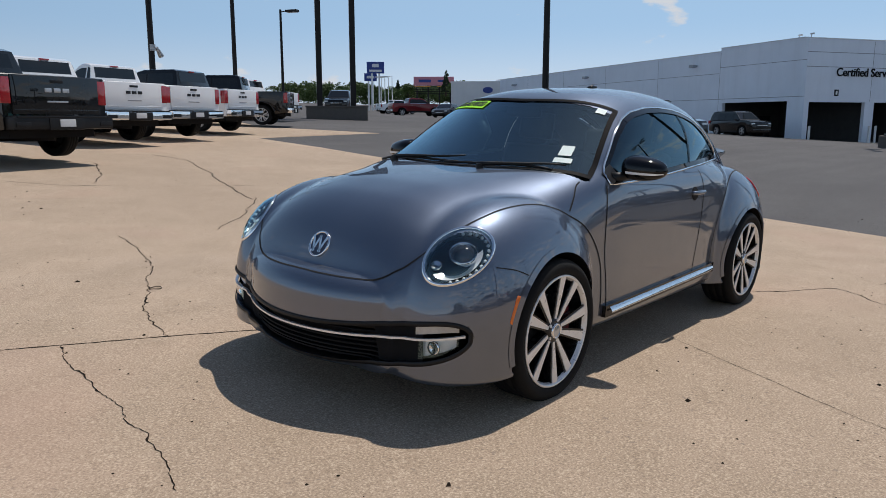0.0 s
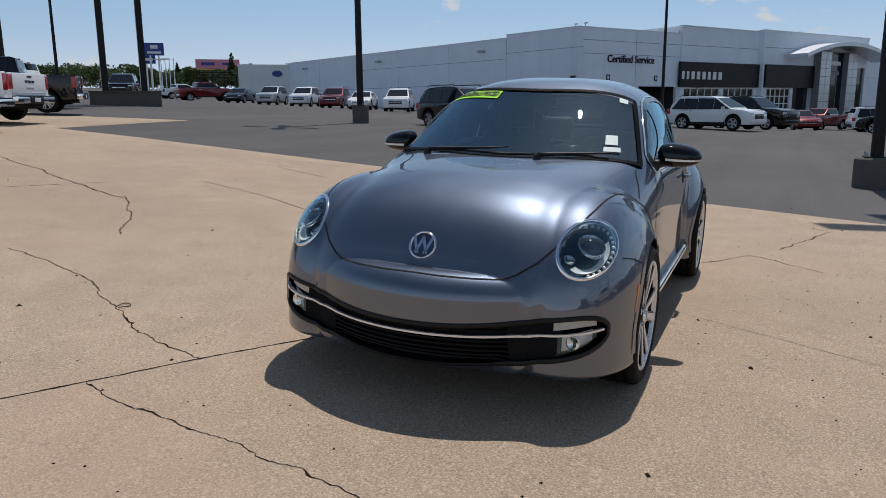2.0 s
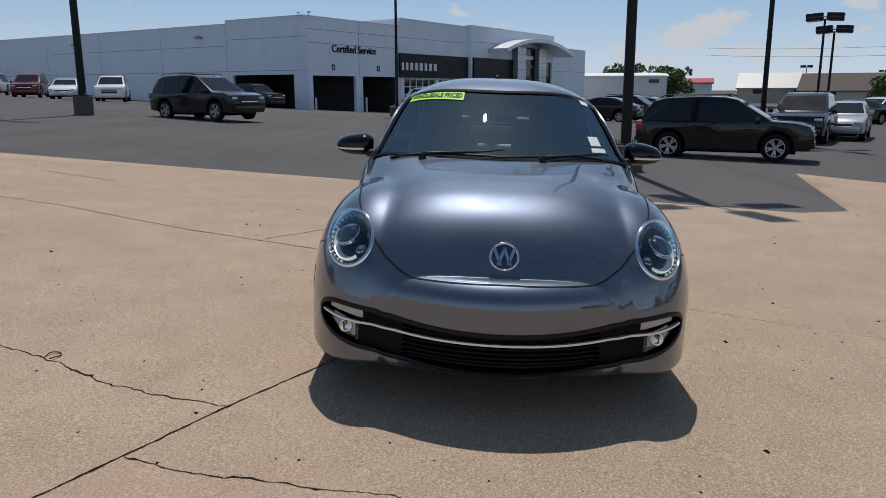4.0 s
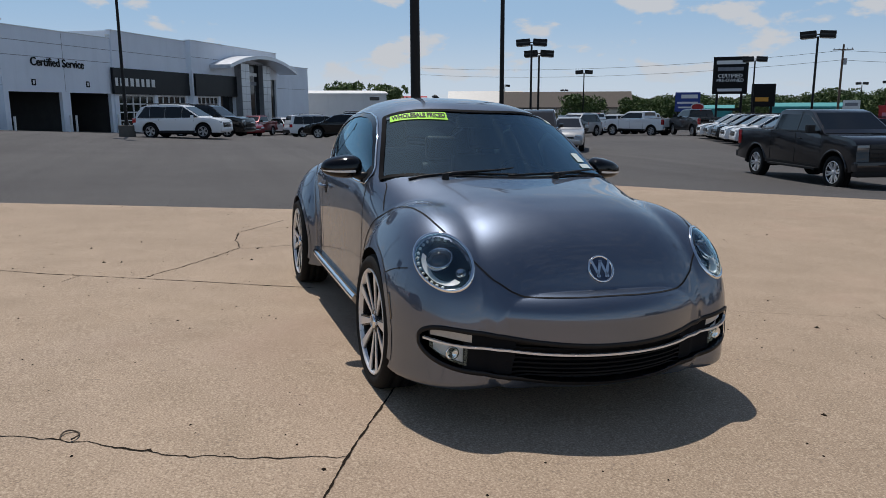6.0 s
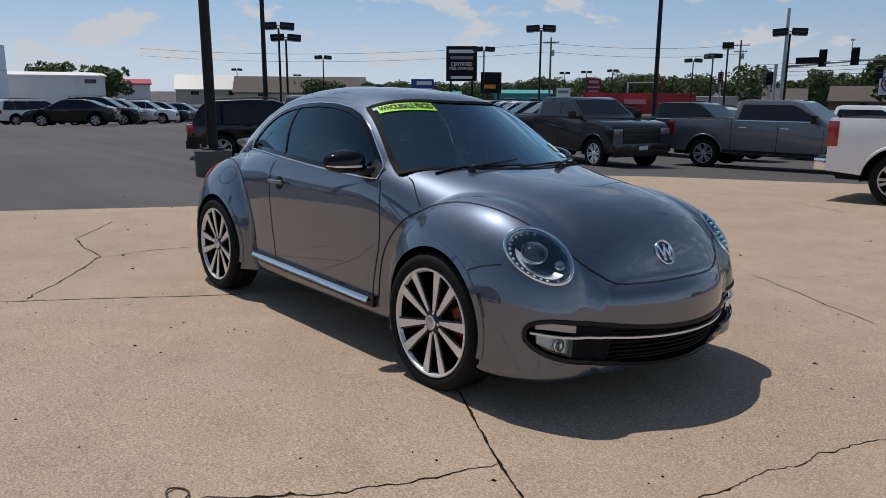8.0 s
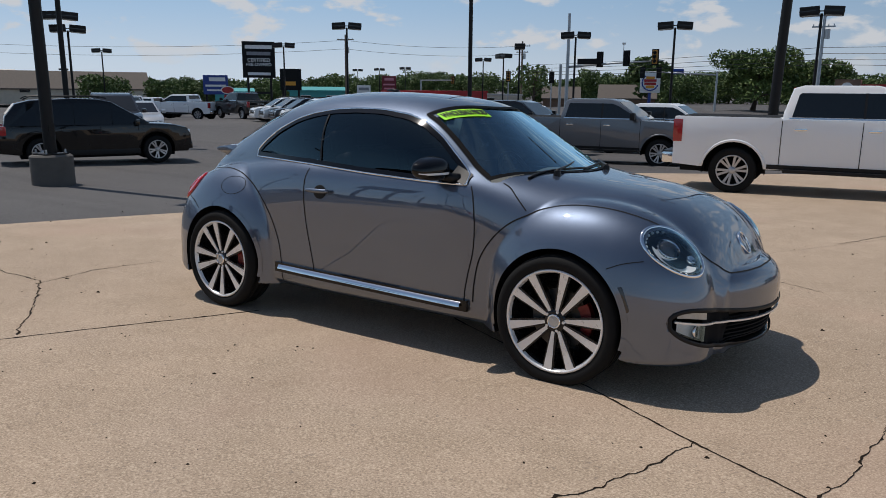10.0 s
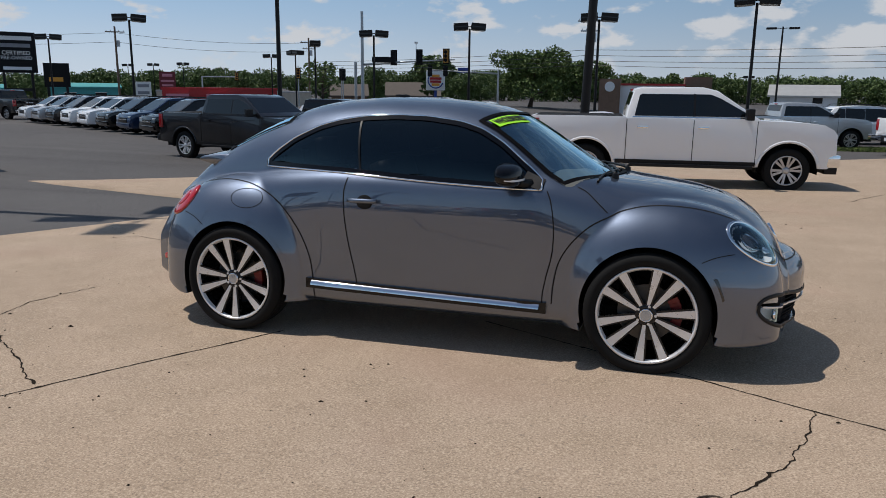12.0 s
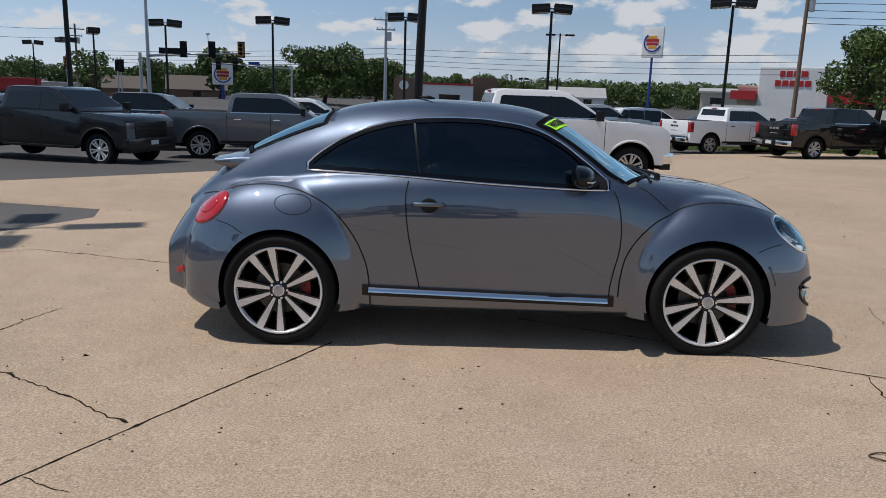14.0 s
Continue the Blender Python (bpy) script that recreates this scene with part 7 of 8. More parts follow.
def shed(name, m, w, d, h, wall, roof, label, category, pitch=0.0, openings=(), over=0.3):
    """A plain building: walls, a flat or gabled roof with eaves, and set-in windows or doors (x, z0, z1, width) on its front."""
    e = thing(name, m, label, category)
    holes = []
    panel("front_wall", e, (-w / 2, w / 2, 0, 0.25, -1.5, h), wall)
    panel("back_wall", e, (-w / 2, w / 2, d - 0.25, d, -1.5, h), wall)
    for s in (-1, 1):
        panel("side_wall", e, (min(s * w / 2, s * (w / 2 - 0.25)), max(s * w / 2, s * (w / 2 - 0.25)), 0.252, d - 0.252, -1.5, h), wall)
    for x, z0, z1, ww in openings:
        wi = panel("window" if z0 > 0.3 else "door", e, (x - ww / 2, x + ww / 2, -0.05, -0.003, z0, z1), M_CABGLASS)
        panel("frame", wi, (x - ww / 2 - 0.06, x + ww / 2 + 0.06, -0.08, -0.052, z1, z1 + 0.08), M_SIGNW)
    bm = bmesh.new()
    if pitch:
        pr = [(-over, h - 0.05), (d / 2, h + pitch), (d + over, h - 0.05), (d + over, h - 0.25), (-over, h - 0.25)]
        a = [bm.verts.new((-w / 2 - over, y, z)) for y, z in pr]
        b = [bm.verts.new((w / 2 + over, y, z)) for y, z in pr]
        bm.faces.new(a)
        bm.faces.new(b[::-1])
        for i in range(5):
            j = (i + 1) % 5
            bm.faces.new((a[i], b[i], b[j], a[j]))
        bmesh.ops.recalc_face_normals(bm, faces=bm.faces)
    else:
        box(bm, -w / 2 - 0.1, w / 2 + 0.1, -0.1, d + 0.1, h, h + 0.22)
    part("roof", bm, roof, e)
    return e


def facing(x, y, z, yaw=None):
    """A pose whose -y side looks back over the lot to its middle."""
    a = math.degrees(math.atan2(y + 3, x - 2)) - 90 if yaw is None else yaw
    return pose(x, y, z, 0, 0, a)


shed("warehouse", facing(-119.8, 19.6, 0.0), 22, 18, 3.6, M_WALL2, M_WALL2, "long low white metal warehouse", "warehouse", 0.6, ((9, 2.4, 3.0, 1.6),))
shed("house", facing(-137, 56, 0.3), 15, 12, 1.4, M_TAN, M_ROOFG, "low house with a pale grey roof", "house", 2.8, ((-4, 0.3, 1.1, 1.5), (3, 0.3, 1.1, 1.5)))
shed("house", facing(-120, 65, 0.2), 24, 12, 1.0, M_TAN, M_ROOFB, "long low house with a brown shingle roof", "house", 2.9, ((-7, 0.3, 0.8, 1.5), (5, 0.3, 0.8, 2)))
shed("house", facing(-141, 40, 0.1), 9, 8, 2.6, M_WALL2, M_SIGNR, "small white house with a red roof", "house", 0.8)
shed("house", facing(-43, 116, -0.9), 9, 8, 1.3, M_BRICK, M_ROOFB, "brick house with a steep brown roof", "house", 2.2, ((0, 0.2, 1.1, 1.2),))
shed("house", facing(-53, 112, -0.9), 6, 8, 1.2, M_BRICK, M_ROOFB, "brick house with a steep brown roof", "house", 1.9)
shed("house", facing(14, 90, 0.0), 7, 7, 1.3, M_WALL2, M_ROOFG, "small pale house with a grey roof", "house", 1.2, ((1.5, 0.4, 1.2, 1.0),))
shed("shop", facing(-81, 83, -0.8), 9, 8, 2.1, M_TEAL, M_TEAL, "low shop with a teal front and roof", "shop", 0.5, ((-2, 0.2, 1.2, 1.5), (2, 0.2, 1.2, 1.5)))
shed("shop", facing(-95, 78, -0.8), 6, 8, 1.8, M_TEAL, M_TEAL, "low shop with a teal front and roof", "shop", 0.5)
shed("shop", facing(-62, 92, -0.6), 22, 8, 1.3, M_TAN, M_ROOFG, "long low tan strip of shops", "shop", 0.0, ((-8, 0.2, 0.9, 1.5), (-4, 0.2, 0.9, 1.5), (1, 0.2, 0.9, 1.5), (6, 0.2, 0.9, 1.5)))
_red = shed("shop", facing(-53, 75, -0.5), 13.5, 8, 1.65, M_SIGNR, M_SIGNR, "long low dark red shop with pink awnings", "shop", 0.0)
for _x in (-5.0, -0.4):
    panel("awning", _red, (_x - 1.3, _x + 1.3, -1.0, -0.1, 0.55, 1.1), M_SIGNP)
for _x, _y in ((34.0, 91.0),):
    shed("shop", facing(_x, _y, 0.4), 8.0, 8, 2.2, M_TAN, M_ROOFG, "low shop with a grey metal roof", "shop", 0.4, ((-2, 0.5, 1.4, 1.6), (2, 0.5, 1.4, 1.6)))
# burger restaurant
_b = shed("restaurant", facing(-3.2, 82.0, -0.4), 8.5, 9, 2.55, M_WALL2, M_SIGNR, "small restaurant with a brick tower and red roof edge", "restaurant", 0.0, ((1.5, 0.4, 1.5, 2.4),))
panel("brick_tower", _b, (-4.9, -2.6, -0.6, 3, -1, 3.25), M_BRICK)
panel("brick_tower", _b, (4.6, 7.6, 6.0, 9, -1, 3.6), M_BRICK)
bm = bmesh.new()
cyl(bm, 0.55, 0.55, -0.05, 0.05, 20, Matrix.Translation((-3.75, -0.68, 2.4)) @ Matrix.Rotation(math.pi / 2, 4, "X"))
part("round_mark", bm, M_SIGNW, _b)
# taco restaurant: a pale curved tower, lettered shapes and red awnings
_t = shed("restaurant", facing(35.5, 73.5, 0.3), 14, 9, 2.6, M_TAN, M_TAN, "stucco restaurant with a pale tower and red awnings", "restaurant", 0.0, ((5, 0.5, 1.5, 2.5),))
panel("tower", _t, (-5.0, 1.6, -0.8, 2.5, -1.2, 4.75), M_WALL2, "pale tower panel with red letter shapes", 0.12)
for _z, _ws in ((4.05, (0.5, 0.55, 0.55, 0.6)), (3.1, (0.55, 0.55, 0.55, 0.6, 0.55))):
    _x = -1.7 - sum(_ws) * 0.62
    for _w in _ws:
        panel("name_bar", _t, (_x, _x + _w, -0.86, -0.804, _z - 0.3, _z + 0.3), M_SIGNR)
        _x += _w * 1.25
panel("awning", _t, (1.7, 7.2, -1.4, -0.004, 1.25, 2.15), M_SIGNR, "red awning")
panel("awning", _t, (-7.6, -5.1, -1.4, -0.004, 1.35, 2.25), M_SIGNR, "red awning")
panel("counter_wall", _t, (-9, 12, -5.0, -4.8, -1.0, 0.75), M_WALL2)
# far up the drive
_w = shed("workshop", facing(-90.2, -71.0, 4.2), 8, 10, 2.75, M_WALL2, M_WALL2, "white workshop with a dark blue oval mark", "workshop", 0.0)
bm = bmesh.new()
cyl(bm, 0.8, 0.8, -0.03, 0.03, 24, Matrix.Translation((1.8, -0.05, 1.6)) @ Matrix.Rotation(math.pi / 2, 4, "X") @ Matrix.Diagonal((1, 0.6, 1, 1)))
part("oval_mark", bm, M_SIGNB, _w)

# ---- poles, signs, signals ----
def lamp_post(x, y, h, r=0.09, heads=4, base=None, label="tall dark steel lot light post", yaw=0.0, lean=0.0, spin=20.0, mat=None):
    """A tall lot light: base, bolted flange, shaft, and boxes of light on arms at its top."""
    gz = float(ground_z(x, y))
    e = thing("lamp_post", pose(x, y, gz, 0, lean, yaw), label, "lamp post", "lot light posts")
    mat = mat or M_POLE
    z = 0.0
    if base:
        bm = bmesh.new()
        br, bh = base
        lathe(bm, [(0.0, -0.1), (br, -0.1), (br, bh - 0.03), (br - 0.03, bh), (0.0, bh)], 24, "Z")
        part("base", bm, M_BASE, e, "round cast concrete base", angle=40)
        z = bh
        panel("flange", e, (-r * 2, r * 2, -r * 2, r * 2, z, z + 0.025), mat)
        for sx in (-1, 1):
            for sy in (-1, 1):
                bm = bmesh.new()
                cyl(bm, 0.02, 0.02, z + 0.025, z + 0.10, 8, Matrix.Translation((sx * r * 1.6, sy * r * 1.6, 0)))
                part("bolt", bm, M_GALV, e)
    bm = bmesh.new()
    cyl(bm, r, r * 0.72, z, h, 14)
    part("shaft", bm, mat, e, angle=40)
    panel("hand_hole", e, (r - 0.02, r + 0.012, -0.05, 0.05, z + 0.35, z + 0.55), mat)
    for i in range(heads):
        a = radians(spin + 360 * i / max(heads, 1))
        m = Matrix.Rotation(a, 4, "Z")
        bm = bmesh.new()
        tube(bm, [m @ Vector((0, 0, h - 0.15)), m @ Vector((0.55, 0, h - 0.12))], 0.035, 6)
        part("arm", bm, mat, e)
        hd = new("light_head")
        hd.parent = e
        hd.matrix_basis = Matrix.Translation((0, 0, h)) @ m
        panel("housing", hd, (0.5, 1.35, -0.22, 0.22, -0.22, -0.06), mat, "", 0.02)
        panel("lens", hd, (0.58, 1.27, -0.17, 0.17, -0.232, -0.222), M_LAMPGLASS)
    return e


lamp_post(-24.0, -15.5, 12.8, 0.15, 4, (0.36, 0.75), spin=30)
lamp_post(-10.8, 3.05, 12.0, 0.11, 4, (0.365, 0.55), "tall dark steel light post on a concrete base", lean=-0.6)
lamp_post(-38.0, -4.6, 8.5, 0.09, 2, (0.42, 0.6))
lamp_post(-24.1, 10.8, 12.0, 0.10, 4, None)
lamp_post(-16.9, 26.8, 12.0, 0.11, 4, None)
lamp_post(-1.7, 19.2, 12.0, 0.15, 4, None, "thick weathered grey-brown steel light post", lean=1.6)
lamp_post(-12.03, -27.0, 12.0, 0.13, 4, None, "dark light post with a floodlight part way up")
lamp_post(-20.5, -33.6, 12.0, 0.13, 4, None)
lamp_post(-28.75, -40.1, 7.1, 0.11, 1, None, "dark light post with a single head", spin=110)
_f = new("floodlight")
_f.matrix_basis = pose(-12.03, -26.9, 3.5, 0, 0, 60)
tagged(_f, "small silver floodlight clamped to a post", "floodlight")
panel("clamp", _f, (-0.05, 0.1, -0.1, 0.12, 0.55, 0.8), M_GALV)
bm = bmesh.new()
tube(bm, [(-0.05, 0.15, 0.7), (-0.25, 0.32, 0.35)], [0.06, 0.12], 10)
part("lamp_body", bm, M_GALV, _f)


def twin_lamp(x, y, z, face=None, label="twin shoebox light on a slim dark post", single=False):
    """A lower lot light: two deep boxes side by side on one slim post; z is the middle of the boxes."""
    gz = float(ground_z(x, y))
    yaw = math.degrees(math.atan2(y + 3, x - 2)) - 90 if face is None else face
    e = thing("twin_lamp_post", pose(x, y, gz, 0, 0, yaw), label, "lamp post", "twin shoebox lights")
    h = z - gz
    bm = bmesh.new()
    cyl(bm, 0.085, 0.065, -0.05, h - 0.12, 10)
    part("shaft", bm, M_POLE, e, angle=40)
    bm = bmesh.new()
    cyl(bm, 0.03, 0.03, -0.35, 0.35, 8, Matrix.Translation((0, 0, h)) @ Matrix.Rotation(math.pi / 2, 4, "Y"))
    part("yoke", bm, M_POLE, e)
    for s in ((-1, 1) if not single else (1,)):
        hd = new("light_head")
        hd.parent = e
        hd.matrix_basis = Matrix.Translation((s * 0.56, 0, h)) @ Matrix.Rotation(radians(4 * s), 4, "Y")
        panel("housing", hd, (-0.46, 0.46, -0.42, 0.42, -0.22, 0.20), M_POLE, "", 0.04)
        panel("lens", hd, (-0.36, 0.36, -0.33, 0.33, -0.245, -0.224), M_LAMPGLASS)
        panel("rim", hd, (-0.47, 0.47, -0.43, 0.43, -0.05, 0.0), M_GUNP)
    return e


for _x, _y, _z, _a in ((-41.8, 20.6, 5.6, None), (-43.3, 21.9, 5.0, None), (-33.3, 36.4, 5.8, None), (-12.1, 42.3, 5.42, None), (-19.9, 45.1, 5.28, None), (-3.6, 38.8, 5.54, None), (-28.0, 51.8, 5.07, -60), (-36.0, 63.0, 4.9, -30), (-47.0, 77.0, 5.2, None), (4.2, 34.6, 5.8, None), (12.3, 31.5, 6.0, None), (-49.9, 46.2, 5.43, None), (-75.9, 43.9, 5.4, None), (-90.1, 109.2, 5.2, None), (-80.5, 104.8, 5.2, None), (-98.0, 112.0, 5.2, None), (-134, 59, 5.4, None), (-171, 92, 5.4, None), (12.2, 150, 4.4, None)):
    twin_lamp(_x, _y, _z, _a)
lamp_post(8.9, 68.4, 8.0, 0.10, 2, None, "slim dark post with a small floodlight pair", spin=0)


M_SIGND = plain("sign_dark_red", (0.16, 0.012, 0.02), 0.45, 0.0, 0.12, 5.0)


def two_leg_sign():
    e = thing("pylon_sign", pose(-27.6, -33.25, 1.2, 0, 0, 140.9), "tall two-legged dark sign on a low grey plinth", "sign")
    panel("plinth", e, (-1.9, 1.9, -0.45, 0.45, -0.2, 0.82), M_BASE, "", 0.03)
    panel("plinth_cap", e, (-1.95, 1.95, -0.5, 0.5, 0.82, 0.90), M_BASE)
    for x in (-1.04, 1.04):
        lg = panel("leg", e, (x - 0.17, x + 0.17, -0.17, 0.17, 0.90, 12.0), M_POLE, "", 0.01)
        panel("trim_strip", lg, (x - 0.182, x - 0.172, -0.12, 0.12, 0.95, 12.0), M_SIGNW)
    panel("sign_panel", e, (-1.9, 1.9, -0.3, 0.3, 9.0, 13.0), M_BAND)
    return e


two_leg_sign()


def board_sign(name, m, w, z0, z1, back, bars, legs, label, leg_mat=None, depth=0.35, leg_r=0.12):
    """A sign cabinet on legs with raised shapes (x, z, width, height, material) on its front."""
    e = thing(name, m, label, "sign")
    cab = panel("cabinet", e, (-w / 2, w / 2, 0, depth, z0, z1), back, "", 0.03)
    for x, z, bw, bh, mt in bars:
        panel("name_bar", cab, (x - bw / 2, x + bw / 2, -0.04, -0.004, z - bh / 2, z + bh / 2), mt)
    for x in legs:
        bm = bmesh.new()
        cyl(bm, leg_r, leg_r, -2.0, z0, 10, Matrix.Translation((x, depth / 2, 0)))
        part("leg", bm, leg_mat or M_POLE, e)
    return e


_sg = board_sign("dealer_sign", facing(-57.8, 50.2, 0), 3.3, 2.55, 6.2, M_SIGNK, [(0, 5.65, 2.7, 0.36, M_SIGNW), (0, 5.0, 2.4, 0.34, M_SEAM), (0, 2.95, 2.3, 0.28, M_ALUM)], (-1.15, 1.15), "tall black dealer sign with pale letter shapes")
words("certified_letters", "CERTIFIED", 0.50, pose(0, -0.02, 4.32, 90), M_SIGNW, _sg)
words("owned_letters", "PRE-OWNED", 0.44, pose(0, -0.02, 3.88, 90), M_ALUM, _sg)
panel("cross_beam", _sg, (-1.15, 1.15, 0.1, 0.25, 0.9, 1.15), M_POLE)
board_sign("message_board", facing(-55.4, 52.3, 0), 2.2, 1.3, 3.5, M_SIGNK, [(-0.1, 2.0, 1.2, 0.4, M_SIGNY)], (-0.8, 0.8), "black electronic message board with an orange mark")
_bs = board_sign("motel_sign", facing(-72.2, 56.1, 0), 2.9, 0.7, 3.0, M_SIGNB, [(0.2, 2.5, 1.9, 0.45, M_SIGNW), (0, 1.75, 2.4, 0.24, M_SIGNW), (0, 1.2, 2.1, 0.2, M_SIGNW)], (-1.1, 1.1), "blue sign board with white letter shapes")
_ov = board_sign("oval_sign", facing(-67.4, 53.9, 0), 0.8, -0.2, 0.7, M_SIGNR, [], (0,), "round red and white sign")
bm = bmesh.new()
cyl(bm, 0.75, 0.75, -0.12, 0.12, 28, Matrix.Translation((0, 0.1, 1.25)) @ Matrix.Rotation(math.pi / 2, 4, "X") @ Matrix.Diagonal((1, 0.62, 1, 1)))
part("oval", bm, M_SIGNW, _ov)
bm = bmesh.new()
cyl(bm, 0.64, 0.64, -0.02, 0.02, 28, Matrix.Translation((0, -0.04, 1.25)) @ Matrix.Rotation(math.pi / 2, 4, "X") @ Matrix.Diagonal((1, 0.55, 1, 1)))
part("oval_face", bm, M_SIGNR, _ov)
board_sign("diner_sign", facing(-70, 87, 0), 2.2, 0.9, 3.5, M_SIGND, [(0, 3.0, 1.4, 0.4, M_SIGNP), (0, 2.2, 1.8, 0.24, M_SIGNP), (0, 1.6, 1.5, 0.24, M_SIGNP)], (-0.8, 0.8), "dark red diner sign with pink letter shapes")
board_sign("small_sign", facing(-52, 60, 0), 1.5, 0.1, 1.9, M_SIGNW, [(0, 1.5, 1.1, 0.3, M_SEAM), (0, 0.8, 1.1, 0.3, M_SEAM)], (-0.5, 0.5), "white board with faded lines")
# burger signs: a white rounded face with a round mark of orange, red and blue bars


def burger_sign(m, w, zc, h, pole, label):
    e = thing("burger_sign", m, label, "sign")
    bm = bmesh.new()
    box(bm, -w / 2, w / 2, 0, 0.6, zc - h / 2, zc + h / 2, 0.16)
    cab = part("cabinet", bm, M_SIGNW, e, angle=40)
    k = w / 2
    for z, hw, mt in ((0.46, 0.42, M_SIGNY), (0.18, 0.62, M_SIGNR), (-0.14, 0.58, M_SIGNR), (-0.44, 0.42, M_SIGNY)):
        panel("mark", cab, (-hw * k, hw * k, -0.03, -0.004, zc + z * k - 0.13 * k, zc + z * k + 0.13 * k), mt, "", 0.012)
    bm = bmesh.new()
    tube(bm, [(0.80 * k * math.cos(a), -0.02, zc + 0.80 * k * math.sin(a)) for a in np.linspace(radians(125), radians(340), 24)], 0.07 * k, 6)
    part("ring", bm, M_SIGNB, cab, smooth=True)
    bm = bmesh.new()
    cyl(bm, 0.22, 0.2, -1.5, zc - h / 2, 12, Matrix.Translation((0, 0.3, 0)))
    part("post", bm, pole, e)
    return e


burger_sign(facing(-33.8, 100.5, 0, 20), 2.75, 2.75, 2.9, M_SIGNB, "low white rounded burger sign behind the signals")
burger_sign(facing(31.5, 125, 0, -35), 3.6, 10.6, 5.0, M_SIGNB, "high white rounded burger sign on a dark post")
# up the drive: blue signs, flag posts, billboard
board_sign("dealer_sign", facing(-69.5, -72.5, 4.5), 2.4, 3.0, 4.55, M_SIGNB, [(0, 4.05, 0.9, 0.45, M_ALUM), (0, 3.35, 1.7, 0.28, M_SIGNW)], (-0.5, 0.5), "dark blue dealer sign with pale marks", M_SIGNW)
board_sign("dealer_sign", facing(-72.5, -76.6, 4.5), 1.8, 2.2, 3.3, M_SIGNB, [(0, 2.75, 1.1, 0.35, M_SIGNW)], (-0.3, 0.3), "small dark blue dealer sign", M_SIGNW)
for _i in range(4):
    lamp_post(-71.2 - _i * 0.9, -71.0 - _i * 1.6, 5.2, 0.06, 1, None, "slim white post with a small head", spin=-40, mat=M_SIGNW)
_bb = board_sign("billboard", facing(-97.8, -86.6, 5.2), 7.2, 2.0, 3.55, M_SIGNP, [(-1.6, 2.8, 2.2, 0.5, M_SIGNB), (1.3, 2.8, 1.2, 0.35, M_SIGNB)], (-3, -1, 1, 3), "pink billboard with dark letter shapes")
for _z in (0.5, 0.9, 1.3, 1.7):
    panel("lattice", _bb, (-3.5, 3.5, 0.05, 0.15, _z, _z + 0.12), M_POLE)
for _x in (-2, 2):
    panel("strip", _bb, (_x - 1.4, _x + 1.4, -0.05, 0.0, 1.75, 1.9), M_SIGNY)


def signal_head(parent, x, z, mat, y=-0.25):
    e = panel("signal_head", parent, (x - 0.20, x + 0.20, y, y + 0.22, z - 0.55, z + 0.55), mat, "three-lamp traffic signal", 0.02)
    panel("backplate", e, (x - 0.30, x + 0.30, y + 0.222, y + 0.24, z - 0.66, z + 0.66), M_SIGNK)
    for k in (-1, 0, 1):
        bm = bmesh.new()
        cyl(bm, 0.14, 0.14, 0, 0.02, 14, Matrix.Translation((x, y - 0.002, z + k * 0.34)) @ Matrix.Rotation(math.pi / 2, 4, "X"))
        part("lens", bm, M_SIGNK, e)
        bm = bmesh.new()
        tube(bm, [(x + 0.16 * math.cos(a), y - 0.1, z + k * 0.34 + 0.16 * math.sin(a)) for a in np.linspace(-0.2, math.pi + 0.2, 9)], 0.02, 5)
        part("visor", bm, M_SIGNK, e)
    return e


M_AMBERSIG = plain("signal_amber_paint", (0.45, 0.20, 0.02), 0.5, 0.0, 0.15, 8.0)
_tm = thing("traffic_signal", pose(-26.35, 57.6, -0.5, 0, 0, 5), "grey steel signal mast with a long arm and hanging signals", "traffic signal")
bm = bmesh.new()
cyl(bm, 0.17, 0.12, -0.3, 8.6, 14)
part("mast", bm, M_GALV, _tm, angle=40)
bm = bmesh.new()
tube(bm, [(0, 0, 4.05), (4.0, 0.4, 4.35), (8.2, 0.9, 4.55)], [0.10, 0.08, 0.05], 8)
part("mast_arm", bm, M_GALV, _tm, smooth=True)
bm = bmesh.new()
cyl(bm, 0.13, 0.13, -0.3, 4.3, 12, Matrix.Translation((-0.75, 0.3, 0)))
part("side_post", bm, M_GALV, _tm)
for _x in (2.8, 5.1, 7.5):
    signal_head(_tm, _x, 4.6 + _x * 0.03, M_AMBERSIG if _x > 6 else M_SIGNK, 0.05 * _x)
panel("street_name_blade", _tm, (0.9, 3.0, -0.02, 0.02, 4.25, 4.75), M_SIGNK)
panel("camera", _tm, (4.7, 4.95, 0.3, 0.6, 5.9, 6.05), M_SIGNW)
bm = bmesh.new()
cyl(bm, 0.03, 0.03, 4.4, 5.9, 8, Matrix.Translation((4.82, 0.45, 0)))
part("camera_stem", bm, M_GALV, _tm)
_t2 = thing("traffic_signal", pose(-20.5, 84.5, -0.5, 0, 0, 180), "far signal mast with a pale arm and a blue street blade", "traffic signal")
bm = bmesh.new()
cyl(bm, 0.14, 0.11, -0.3, 4.3, 12)
part("mast", bm, M_GALV, _t2)
bm = bmesh.new()
tube(bm, [(0, 0, 3.9), (9.0, 0, 4.35)], [0.10, 0.06], 8)
part("mast_arm", bm, M_GALV, _t2, smooth=True)
panel("street_name_blade", _t2, (3.8, 5.1, -0.05, 0.05, 4.0, 4.6), M_SIGNB)
for _x in (6.6, 8.6):
    signal_head(_t2, _x, 4.2, M_SIGNK, 0.1)
_t3 = thing("traffic_signal", pose(-72, 98, -0.8, 0, 0, 35), "far signal mast with a pale horizontal arm", "traffic signal")
bm = bmesh.new()
cyl(bm, 0.13, 0.11, -0.3, 3.9, 10)
part("mast", bm, M_GALV, _t3)
